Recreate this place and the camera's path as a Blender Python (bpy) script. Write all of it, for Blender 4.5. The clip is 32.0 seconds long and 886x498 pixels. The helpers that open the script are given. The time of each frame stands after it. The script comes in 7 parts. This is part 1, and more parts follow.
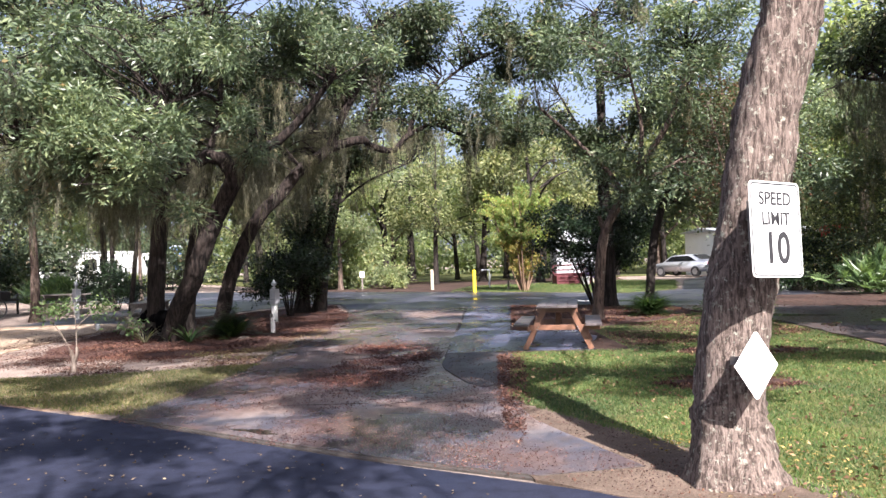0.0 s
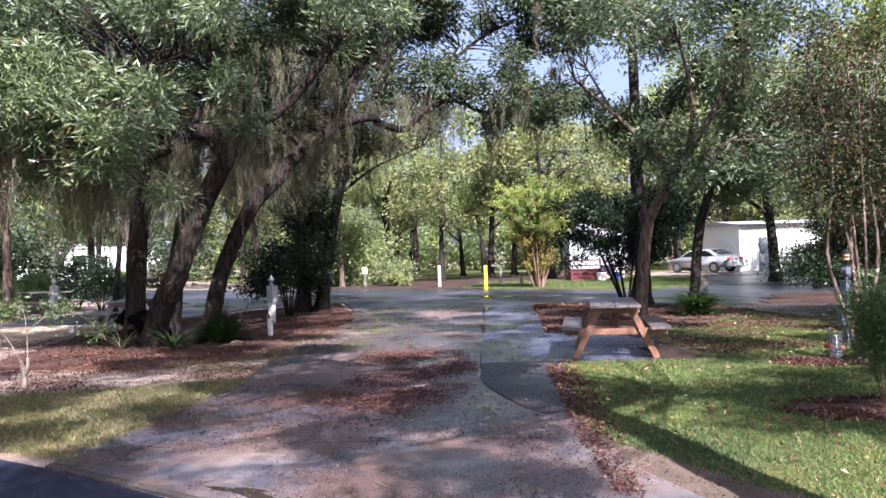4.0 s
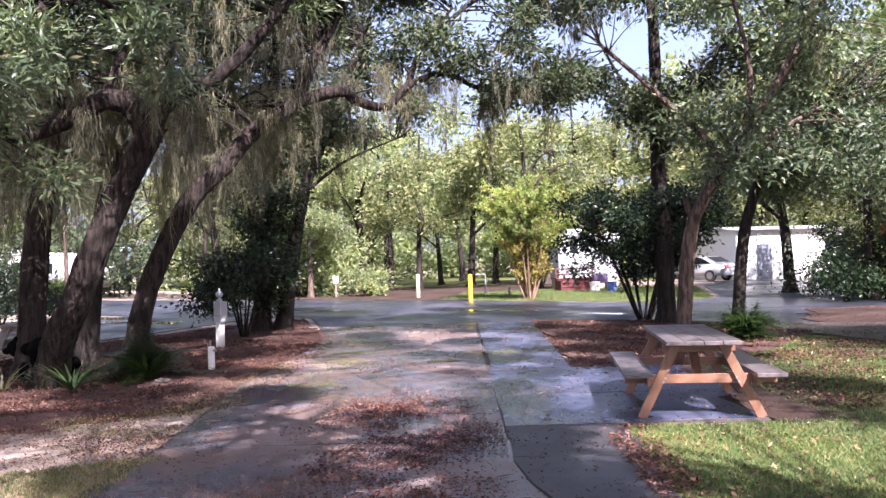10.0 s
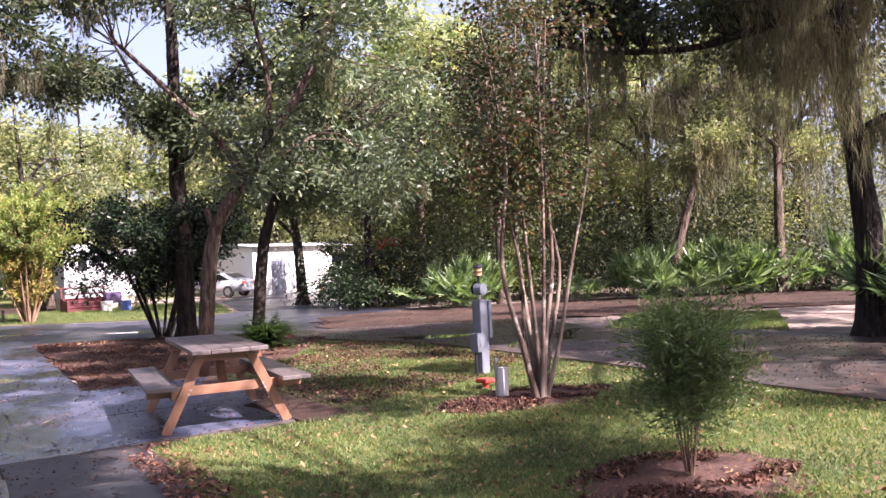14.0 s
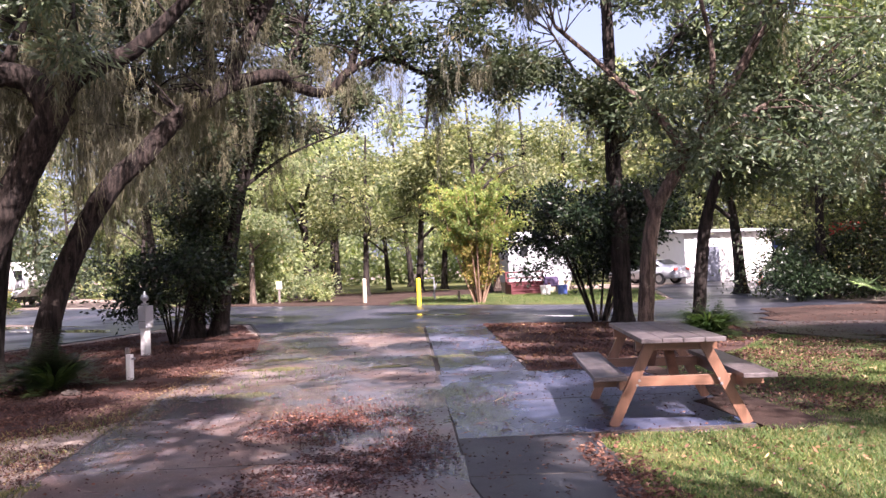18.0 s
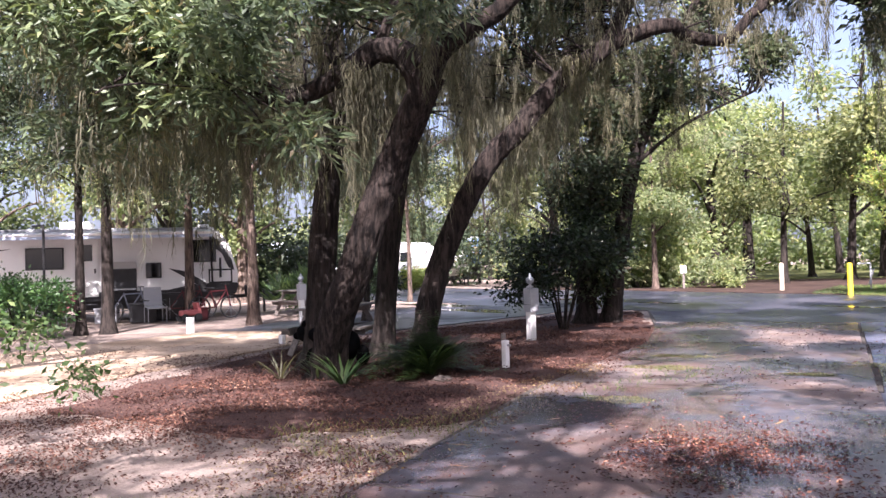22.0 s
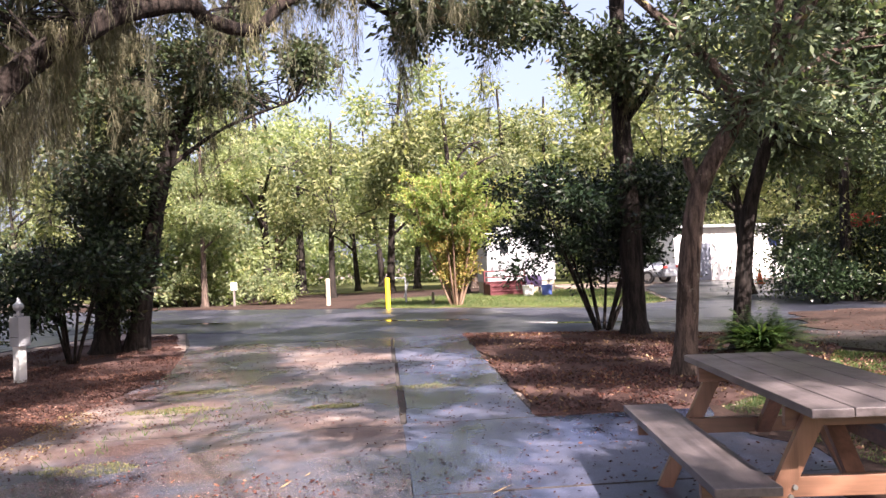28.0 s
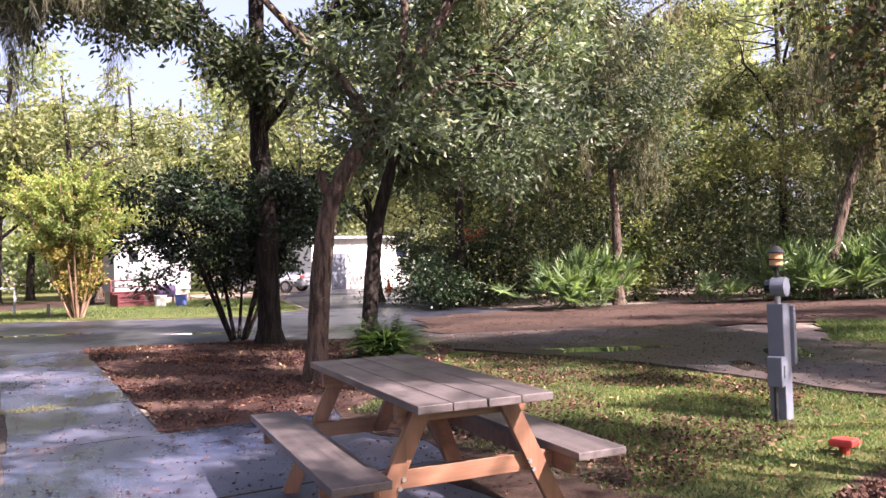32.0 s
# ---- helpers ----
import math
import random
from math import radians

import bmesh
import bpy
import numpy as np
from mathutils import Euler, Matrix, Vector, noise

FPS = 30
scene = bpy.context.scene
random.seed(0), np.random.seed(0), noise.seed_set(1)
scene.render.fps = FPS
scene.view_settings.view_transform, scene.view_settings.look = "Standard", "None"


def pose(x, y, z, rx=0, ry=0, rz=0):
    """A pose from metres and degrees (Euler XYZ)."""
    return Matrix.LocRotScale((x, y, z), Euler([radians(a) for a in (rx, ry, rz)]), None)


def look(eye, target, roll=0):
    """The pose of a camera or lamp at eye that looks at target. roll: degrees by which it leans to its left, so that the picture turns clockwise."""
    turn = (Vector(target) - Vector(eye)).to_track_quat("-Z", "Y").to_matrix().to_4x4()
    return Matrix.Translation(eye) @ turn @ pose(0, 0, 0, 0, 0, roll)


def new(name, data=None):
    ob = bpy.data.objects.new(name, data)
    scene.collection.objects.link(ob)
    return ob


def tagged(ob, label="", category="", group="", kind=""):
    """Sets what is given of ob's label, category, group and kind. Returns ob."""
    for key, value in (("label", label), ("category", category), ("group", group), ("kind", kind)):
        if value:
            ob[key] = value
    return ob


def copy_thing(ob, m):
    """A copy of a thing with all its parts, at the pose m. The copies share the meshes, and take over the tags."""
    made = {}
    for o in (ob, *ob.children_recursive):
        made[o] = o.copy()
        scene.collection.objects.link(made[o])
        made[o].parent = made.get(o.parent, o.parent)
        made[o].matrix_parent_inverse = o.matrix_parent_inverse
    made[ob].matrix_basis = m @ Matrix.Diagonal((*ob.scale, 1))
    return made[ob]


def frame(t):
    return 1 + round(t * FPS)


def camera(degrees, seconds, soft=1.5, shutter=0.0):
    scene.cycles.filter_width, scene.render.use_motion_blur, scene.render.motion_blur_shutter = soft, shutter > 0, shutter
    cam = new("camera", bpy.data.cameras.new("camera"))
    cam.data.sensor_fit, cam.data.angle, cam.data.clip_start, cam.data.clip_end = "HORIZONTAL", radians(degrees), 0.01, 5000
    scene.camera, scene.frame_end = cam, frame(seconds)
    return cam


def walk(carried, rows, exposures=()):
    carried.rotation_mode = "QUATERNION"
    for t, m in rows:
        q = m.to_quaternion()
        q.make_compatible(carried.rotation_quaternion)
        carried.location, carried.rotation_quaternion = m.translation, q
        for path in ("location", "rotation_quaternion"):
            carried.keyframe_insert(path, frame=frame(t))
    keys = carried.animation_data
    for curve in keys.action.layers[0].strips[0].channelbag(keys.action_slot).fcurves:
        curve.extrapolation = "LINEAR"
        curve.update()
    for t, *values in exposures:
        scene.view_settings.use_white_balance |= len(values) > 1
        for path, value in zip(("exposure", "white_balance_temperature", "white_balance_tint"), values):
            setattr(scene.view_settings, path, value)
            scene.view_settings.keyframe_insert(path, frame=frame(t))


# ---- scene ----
cam = camera(57.5, 32.0)
PATH = [
    (0, (0.857, -0.208, 1.585), (0.751, 1.789, 1.611), -1.8),
    (0.5, (0.81, 0.019, 1.564), (0.695, 2.015, 1.585), -1.8),
    (1, (0.718, 0.321, 1.55), (0.602, 2.317, 1.57), -1.7),
    (1.5, (0.644, 0.615, 1.527), (0.523, 2.611, 1.543), -1.8),
    (2, (0.541, 0.906, 1.521), (0.421, 2.903, 1.538), -1.7),
    (2.5, (0.394, 1.256, 1.536), (0.279, 3.252, 1.552), -1.8),
    (3, (0.327, 1.498, 1.5), (0.219, 3.495, 1.519), -1.7),
    (3.5, (0.266, 1.837, 1.508), (0.161, 3.834, 1.526), -1.8),
    (5.5, (0.106, 3.13, 1.449), (0.018, 5.127, 1.472), -1.8),
    (6, (0.013, 3.459, 1.481), (-0.068, 5.458, 1.504), -1.8),
    (6.5, (0.021, 3.783, 1.485), (-0.055, 5.781, 1.508), -2.0),
    (7, (0.028, 4.073, 1.49), (-0.047, 6.071, 1.515), -1.9),
    (7.5, (-0.068, 4.401, 1.503), (-0.132, 6.4, 1.528), -1.9),
    (8, (-0.089, 4.661, 1.499), (-0.144, 6.66, 1.527), -1.9),
    (8.5, (-0.097, 4.974, 1.537), (-0.147, 6.973, 1.567), -2.0),
    (9, (-0.143, 5.261, 1.52), (-0.189, 7.26, 1.552), -1.8),
    (9.5, (-0.236, 5.539, 1.562), (-0.277, 7.539, 1.593), -1.8),
    (10, (-0.27, 5.804, 1.562), (-0.302, 7.804, 1.595), -1.8),
    (10.5, (-0.272, 5.984, 1.573), (-0.268, 7.983, 1.608), -2.0),
    (11, (-0.284, 6.048, 1.56), (-0.147, 8.043, 1.6), -2.0),
    (11.5, (-0.323, 6.061, 1.569), (0.071, 8.021, 1.608), -2.3),
    (12, (-0.324, 6.104, 1.539), (0.305, 8.002, 1.58), -2.4),
    (12.5, (-0.315, 6.117, 1.524), (0.491, 7.947, 1.56), -2.6),
    (13, (-0.304, 6.117, 1.49), (0.622, 7.889, 1.525), -2.7),
    (13.5, (-0.295, 6.094, 1.468), (0.715, 7.82, 1.5), -2.7),
    (15.5, (-0.183, 6.296, 1.387), (0.97, 7.93, 1.431), -2.6),
    (16, (-0.174, 6.38, 1.425), (0.868, 8.087, 1.465), -2.7),
    (16.5, (-0.159, 6.453, 1.404), (0.665, 8.274, 1.453), -2.6),
    (17, (-0.176, 6.561, 1.396), (0.414, 8.472, 1.446), -2.5),
    (17.5, (-0.229, 6.69, 1.407), (0.107, 8.661, 1.456), -2.4),
    (18, (-0.242, 6.85, 1.398), (-0.146, 8.847, 1.445), -2.2),
    (18.5, (-0.214, 7.036, 1.405), (-0.35, 9.031, 1.447), -2.2),
    (19, (-0.194, 7.229, 1.408), (-0.542, 9.198, 1.451), -2.0),
    (19.5, (-0.231, 7.452, 1.387), (-0.738, 9.386, 1.429), -1.9),
    (20, (-0.25, 7.673, 1.376), (-0.869, 9.574, 1.417), -1.8),
    (20.5, (-0.231, 7.816, 1.375), (-0.931, 9.689, 1.414), -1.9),
    (21, (-0.201, 8.048, 1.376), (-0.976, 9.891, 1.414), -1.9),
    (21.5, (-0.204, 8.279, 1.362), (-1.04, 10.096, 1.402), -1.8),
    (22, (-0.235, 8.522, 1.367), (-1.103, 10.324, 1.407), -1.7),
    (22.5, (-0.195, 8.719, 1.355), (-1.072, 10.516, 1.392), -1.8),
    (23, (-0.138, 8.974, 1.37), (-1.014, 10.771, 1.409), -1.8),
    (23.5, (-0.116, 9.176, 1.369), (-0.985, 10.977, 1.409), -1.8),
    (24, (-0.149, 9.429, 1.376), (-1.003, 11.237, 1.413), -1.6),
    (24.5, (-0.119, 9.622, 1.367), (-0.937, 11.446, 1.401), -1.6),
    (25, (-0.075, 9.862, 1.373), (-0.828, 11.714, 1.409), -1.6),
    (25.5, (-0.038, 10.056, 1.375), (-0.654, 11.958, 1.413), -1.4),
    (26, (-0.057, 10.228, 1.396), (-0.459, 12.187, 1.435), -1.4),
    (26.5, (-0.068, 10.305, 1.375), (-0.266, 12.294, 1.417), -1.7),
    (28.5, (-0.006, 10.308, 1.38), (0.262, 12.29, 1.424), -2.2),
    (29, (-0.023, 10.238, 1.373), (0.373, 12.198, 1.42), -1.9),
    (29.5, (0.007, 10.224, 1.372), (0.523, 12.155, 1.418), -1.9),
    (30, (0.035, 10.233, 1.367), (0.681, 12.126, 1.412), -1.8),
    (30.5, (0.054, 10.244, 1.355), (0.82, 12.091, 1.399), -1.7),
    (31, (0.057, 10.248, 1.352), (0.922, 12.05, 1.395), -1.6),
    (31.5, (0.052, 10.257, 1.357), (0.995, 12.02, 1.399), -1.7),
    (32, (0.042, 10.277, 1.377), (1.035, 12.013, 1.408), -2.0),
]
walk(cam, [(t, look(eye, target, roll)) for t, eye, target, roll in PATH], [(0, 2.01, 5700, 17), (3, 2.04, 5500, 20), (7, 2.21, 5400, 28), (10, 2.41, 5600, 28), (13, 2.31, 6000, 32), (16, 2.46, 5900, 33), (17, 2.36, 5900, 33), (19, 2.26, 6000, 34), (21, 2.31, 5950, 28), (23, 2.28, 5400, 25), (26, 2.38, 6000, 23), (29, 2.31, 6150, 27), (32, 2.41, 6150, 31)])

# ---- world and sun ----
SUN = Vector((0.285, -0.675, 0.68)).normalized()
world = bpy.data.worlds.new("sky")
scene.world = world
world.use_nodes = True
wn = world.node_tree
sky = wn.nodes.new("ShaderNodeTexSky")
sky.sky_type = "NISHITA"
sky.sun_disc = False
sky.sun_elevation = math.asin(SUN.z)
sky.sun_rotation = math.atan2(SUN.x, SUN.y)
sky.air_density, sky.dust_density, sky.ozone_density = 1.0, 6.0, 0.6
veil = wn.nodes.new("ShaderNodeMix")
veil.data_type, veil.blend_type = "RGBA", "ADD"
veil.inputs[0].default_value = 1.0
veil.inputs[7].default_value = (1.7, 1.75, 1.95, 1)
wn.links.new(sky.outputs[0], veil.inputs[6])
wn.links.new(veil.outputs[2], wn.nodes["Background"].inputs[0])
wn.nodes["Background"].inputs[1].default_value = 0.046
sun = new("sun", bpy.data.lights.new("sun", "SUN"))
sun.data.energy, sun.data.angle, sun.data.color = 5.0, radians(0.53), (1.0, 0.89, 0.74)
sun.matrix_world = look(SUN * 100, (0, 0, 0))


# ---- materials ----
def nodes_of(name):
    m = bpy.data.materials.new(name)
    m.use_nodes = True
    return m, m.node_tree, m.node_tree.nodes["Principled BSDF"]


def add(tree, kind, **values):
    n = tree.nodes.new(kind)
    for k, v in values.items():
        if k in n.inputs:
            n.inputs[k].default_value = v
        elif k == "blend":
            n.data_type, n.blend_type = "RGBA", v
    return n


def ramp(tree, fac, stops):
    n = tree.nodes.new("ShaderNodeValToRGB")
    e = n.color_ramp.elements
    while len(e) < len(stops):
        e.new(0.5)
    for el, (p, c) in zip(e, stops):
        el.position, el.color = p, (*c, 1) if len(c) == 3 else c
    tree.links.new(fac, n.inputs[0])
    return n.outputs[0]


def grey(v):
    return (v, v, v)


def noise_of(tree, scale, detail=6, rough=0.6, stretch=(1, 1, 1), coords="Object"):
    c = tree.nodes.new("ShaderNodeTexCoord")
    m = add(tree, "ShaderNodeMapping")
    m.inputs["Scale"].default_value = stretch
    n = add(tree, "ShaderNodeTexNoise", Scale=scale, Detail=detail, Roughness=rough)
    tree.links.new(c.outputs[coords], m.inputs[0])
    tree.links.new(m.outputs[0], n.inputs["Vector"])
    return n.outputs["Fac"]


def mixed(tree, fac, a, b):
    n = tree.nodes.new("ShaderNodeMix")
    n.data_type = "RGBA"
    for slot, v in ((n.inputs[0], fac), (n.inputs[6], a), (n.inputs[7], b)):
        if isinstance(v, (int, float)):
            slot.default_value = v
        elif isinstance(v, tuple):
            slot.default_value = (*v, 1)
        else:
            tree.links.new(v, slot)
    return n.outputs[2]


def bumped(tree, bsdf, height, strength, distance):
    b = add(tree, "ShaderNodeBump", Strength=strength, Distance=distance)
    tree.links.new(height, b.inputs["Height"])
    tree.links.new(b.outputs[0], bsdf.inputs["Normal"])


def plain(name, colour, rough=0.6, metal=0.0, vary=0.12, scale=6.0, bump=0.15, coords="Object"):
    """A painted or solid surface with slight soiling at two scales."""
    m, t, b = nodes_of(name)
    big, fine = noise_of(t, scale, 4, 0.6, coords=coords), noise_of(t, scale * 14, 5, 0.7, coords=coords)
    dark = tuple(max(0.0, c * (1 - 2.2 * vary)) for c in colour)
    c1 = ramp(t, big, [(0.3, dark), (0.62, colour)])
    c2 = ramp(t, fine, [(0.25, tuple(c * (1 - vary) for c in colour)), (0.6, tuple(min(1, c * (1 + 0.4 * vary)) for c in colour))])
    t.links.new(mixed(t, 0.5, c1, c2), b.inputs["Base Color"])
    t.links.new(ramp(t, big, [(0.3, grey(min(1, rough + 0.15))), (0.7, grey(rough))]), b.inputs["Roughness"])
    b.inputs["Metallic"].default_value = metal
    bumped(t, b, fine, bump, 0.004)
    return m


def leafy(name, stops, rough=0.5, shine=0.35, glow=0.25):
    """Leaves: colour varies from leaf to leaf and branch to branch, and light passes through."""
    m, t, b = nodes_of(name)
    geo = t.nodes.new("ShaderNodeNewGeometry")
    each = ramp(t, geo.outputs["Random Per Island"], stops)
    patch = noise_of(t, 0.45, 3)
    tint = ramp(t, patch, [(0.35, (0.62, 0.66, 0.7)), (0.65, (1.2, 1.18, 1.0))])
    mul = t.nodes.new("ShaderNodeMix")
    mul.data_type, mul.blend_type = "RGBA", "MULTIPLY"
    mul.inputs[0].default_value = 1
    t.links.new(each, mul.inputs[6])
    t.links.new(tint, mul.inputs[7])
    col = mul.outputs[2]
    t.links.new(col, b.inputs["Base Color"])
    b.inputs["Roughness"].default_value = rough
    b.inputs["Specular IOR Level"].default_value = shine
    tr = t.nodes.new("ShaderNodeBsdfTranslucent")
    warm = t.nodes.new("ShaderNodeMix")
    warm.data_type, warm.blend_type = "RGBA", "MULTIPLY"
    warm.inputs[0].default_value = 1
    warm.inputs[7].default_value = (1.5, 1.6, 0.9, 1)
    t.links.new(col, warm.inputs[6])
    t.links.new(warm.outputs[2], tr.inputs[0])
    ms = t.nodes.new("ShaderNodeMixShader")
    ms.inputs[0].default_value = glow
    t.links.new(b.outputs[0], ms.inputs[1])
    t.links.new(tr.outputs[0], ms.inputs[2])
    t.links.new(ms.outputs[0], t.nodes["Material Output"].inputs[0])
    return m


def barky(name, dark, light, lichen=None, scale=9.0, amount=0.5, deep=0.03, spot=5.0):
    m, t, b = nodes_of(name)
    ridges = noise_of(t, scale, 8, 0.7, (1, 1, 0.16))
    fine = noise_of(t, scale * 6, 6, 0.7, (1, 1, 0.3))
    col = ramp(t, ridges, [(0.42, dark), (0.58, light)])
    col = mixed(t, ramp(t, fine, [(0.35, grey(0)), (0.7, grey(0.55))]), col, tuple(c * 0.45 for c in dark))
    if lichen:
        spots = noise_of(t, spot, 10, 0.75)
        col = mixed(t, ramp(t, spots, [(amount, grey(0)), (amount + 0.06, grey(0.9))]), col, lichen)
    t.links.new(col, b.inputs["Base Color"])
    b.inputs["Roughness"].default_value = 0.9
    b.inputs["Specular IOR Level"].default_value = 0.2
    bumped(t, b, ridges, 1.0, deep)
    return m


def ground_mat(name, stops, patch_stops, scale=1.2, fine=40.0, rough=0.95, bump=0.6, depth=0.02):
    """Soil, litter and turf: patches over metres, grains over centimetres."""
    m, t, b = nodes_of(name)
    a = ramp(t, noise_of(t, fine, 8, 0.75), stops)
    p = noise_of(t, scale, 6, 0.65)
    c = ramp(t, p, patch_stops)
    mul = t.nodes.new("ShaderNodeMix")
    mul.data_type, mul.blend_type = "RGBA", "MULTIPLY"
    mul.inputs[0].default_value = 1
    t.links.new(a, mul.inputs[6])
    t.links.new(c, mul.inputs[7])
    t.links.new(mul.outputs[2], b.inputs["Base Color"])
    b.inputs["Roughness"].default_value = rough
    b.inputs["Specular IOR Level"].default_value = 0.15
    bumped(t, b, noise_of(t, fine * 0.6, 6, 0.7), bump, depth)
    return m


def paving(name, dry, wet, soaked=0.5, stain=(0.12, 0.07, 0.045), stain_from=0.55, grain=90.0, gloss=0.12):
    """Concrete or asphalt after rain: dry and wet patches, leaf stains, aggregate."""
    m, t, b = nodes_of(name)
    damp = noise_of(t, 0.35, 6, 0.6, (1, 0.7, 1))
    grit = noise_of(t, grain, 6, 0.8)
    mask = ramp(t, damp, [(soaked - 0.10, grey(0)), (soaked + 0.07, grey(1))])
    col = mixed(t, mask, dry, wet)
    col = mixed(t, ramp(t, noise_of(t, 0.9, 8, 0.7), [(stain_from, grey(0)), (stain_from + 0.16, grey(0.75))]), col, stain)
    col = mixed(t, ramp(t, grit, [(0.35, grey(0.5)), (0.6, grey(0))]), col, tuple(c * 0.4 for c in wet))
    col = mixed(t, ramp(t, noise_of(t, grain * 0.5, 3, 0.5), [(0.62, grey(0)), (0.7, grey(0.35))]), col, tuple(min(1, c * 1.7) for c in dry))
    mot = ramp(t, noise_of(t, 7.0, 9, 0.78), [(0.3, grey(0.45)), (0.5, grey(0.97)), (0.7, grey(1.25))])
    mul = t.nodes.new("ShaderNodeMix")
    mul.data_type, mul.blend_type = "RGBA", "MULTIPLY"
    mul.inputs[0].default_value = 1
    t.links.new(col, mul.inputs[6])
    t.links.new(mot, mul.inputs[7])
    col = mul.outputs[2]
    t.links.new(col, b.inputs["Base Color"])
    t.links.new(ramp(t, damp, [(soaked - 0.08, grey(0.8)), (soaked + 0.1, grey(gloss))]), b.inputs["Roughness"])
    bumped(t, b, grit, 0.15, 0.005)
    return m


M = {}
M["oak_leaf"] = leafy("oak_leaf", [(0.0, (0.028, 0.040, 0.026)), (0.5, (0.051, 0.071, 0.039)), (0.92, (0.079, 0.100, 0.055)), (1.0, (0.158, 0.121, 0.081))], rough=0.5, shine=0.3, glow=0.25)
M["laurel_leaf"] = leafy("laurel_leaf", [(0.0, (0.052, 0.078, 0.046)), (0.6, (0.108, 0.146, 0.083)), (0.97, (0.190, 0.226, 0.124)), (1.0, (0.22, 0.16, 0.085))], rough=0.42, shine=0.42, glow=0.28)
# glossy dark leaf, darkened further for shade that does not reach the shrubs
M["shaded_camellia_leaf"] = leafy("shaded_camellia_leaf", [(0.0, (0.008, 0.017, 0.008)), (0.7, (0.017, 0.033, 0.014)), (1.0, (0.038, 0.058, 0.024))], rough=0.38, shine=0.32, glow=0.10)
M["myrtle_leaf"] = leafy("myrtle_leaf", [(0.0, (0.038, 0.055, 0.024)), (0.55, (0.068, 0.084, 0.036)), (0.74, (0.085, 0.058, 0.034)), (0.92, (0.115, 0.050, 0.030)), (1.0, (0.17, 0.125, 0.055))], rough=0.5, shine=0.3, glow=0.3)
M["bright_leaf"] = leafy("bright_leaf", [(0.0, (0.145, 0.205, 0.066)), (0.6, (0.250, 0.320, 0.100)), (0.88, (0.370, 0.365, 0.135)), (1.0, (0.38, 0.24, 0.10))], rough=0.5, shine=0.3, glow=0.5)
M["gold_leaf"] = leafy("gold_leaf", [(0.0, (0.160, 0.185, 0.058)), (0.45, (0.300, 0.270, 0.085)), (0.8, (0.400, 0.290, 0.105)), (1.0, (0.370, 0.190, 0.080))], rough=0.5, shine=0.3, glow=0.5)
# far foliage: greens lifted beyond leaf colour to paint in full sunlight
M["sunlit_wood_leaf"] = leafy("sunlit_wood_leaf", [(0.0, (0.130, 0.162, 0.090)), (0.6, (0.250, 0.290, 0.168)), (0.92, (0.365, 0.385, 0.240)), (1.0, (0.42, 0.34, 0.22))], rough=0.6, shine=0.12, glow=0.55)
M["sunlit_olive_leaf"] = leafy("sunlit_olive_leaf", [(0.0, (0.115, 0.135, 0.078)), (0.6, (0.225, 0.248, 0.145)), (1.0, (0.355, 0.345, 0.22))], rough=0.6, shine=0.12, glow=0.5)
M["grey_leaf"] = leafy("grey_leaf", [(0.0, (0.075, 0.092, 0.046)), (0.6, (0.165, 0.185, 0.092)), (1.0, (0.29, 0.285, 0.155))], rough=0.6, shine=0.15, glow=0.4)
M["shrub_leaf"] = leafy("shrub_leaf", [(0.0, (0.03, 0.07, 0.025)), (0.6, (0.055, 0.125, 0.04)), (1.0, (0.11, 0.21, 0.06))], rough=0.42, shine=0.45)
M["palm_leaf"] = leafy("palm_leaf", [(0.0, (0.038, 0.064, 0.022)), (0.6, (0.068, 0.112, 0.038)), (1.0, (0.112, 0.158, 0.056))], rough=0.35, shine=0.55, glow=0.25)
# palmetto fans: sun patches are put into these brightened greens
M["sunlit_palmetto_leaf"] = leafy("sunlit_palmetto_leaf", [(0.0, (0.075, 0.125, 0.055)), (0.6, (0.135, 0.205, 0.085)), (1.0, (0.21, 0.28, 0.12))], rough=0.35, shine=0.55, glow=0.35)
M["feather_leaf"] = leafy("feather_leaf", [(0.0, (0.050, 0.088, 0.034)), (0.6, (0.100, 0.155, 0.058)), (1.0, (0.17, 0.22, 0.09))], rough=0.45, shine=0.4, glow=0.35)
M["fern_light"] = leafy("fern_light", [(0.0, (0.020, 0.044, 0.015)), (0.6, (0.042, 0.078, 0.026)), (1.0, (0.088, 0.125, 0.042))], rough=0.45, shine=0.3, glow=0.28)
M["fern_leaf"] = leafy("fern_leaf", [(0.0, (0.010, 0.020, 0.008)), (0.7, (0.023, 0.042, 0.016)), (1.0, (0.054, 0.078, 0.028))], rough=0.5, shine=0.25, glow=0.2)
M["grass"] = leafy("grass", [(0.0, (0.044, 0.086, 0.028)), (0.5, (0.086, 0.136, 0.046)), (0.85, (0.150, 0.180, 0.068)), (1.0, (0.28, 0.23, 0.125))], rough=0.6, shine=0.25, glow=0.35)
M["dry_grass"] = leafy("dry_grass", [(0.0, (0.075, 0.095, 0.038)), (0.45, (0.13, 0.14, 0.06)), (0.8, (0.2, 0.175, 0.09)), (1.0, (0.30, 0.24, 0.14))], rough=0.6, shine=0.2, glow=0.35)
M["moss"] = leafy("moss", [(0.0, (0.072, 0.070, 0.052)), (0.6, (0.142, 0.136, 0.102)), (1.0, (0.25, 0.23, 0.17))], rough=0.9, shine=0.05, glow=0.40)
M["litter"] = leafy("litter", [(0.0, (0.06, 0.032, 0.02)), (0.45, (0.125, 0.066, 0.038)), (0.8, (0.21, 0.125, 0.07)), (1.0, (0.36, 0.27, 0.16))], rough=0.7, shine=0.3, glow=0.1)
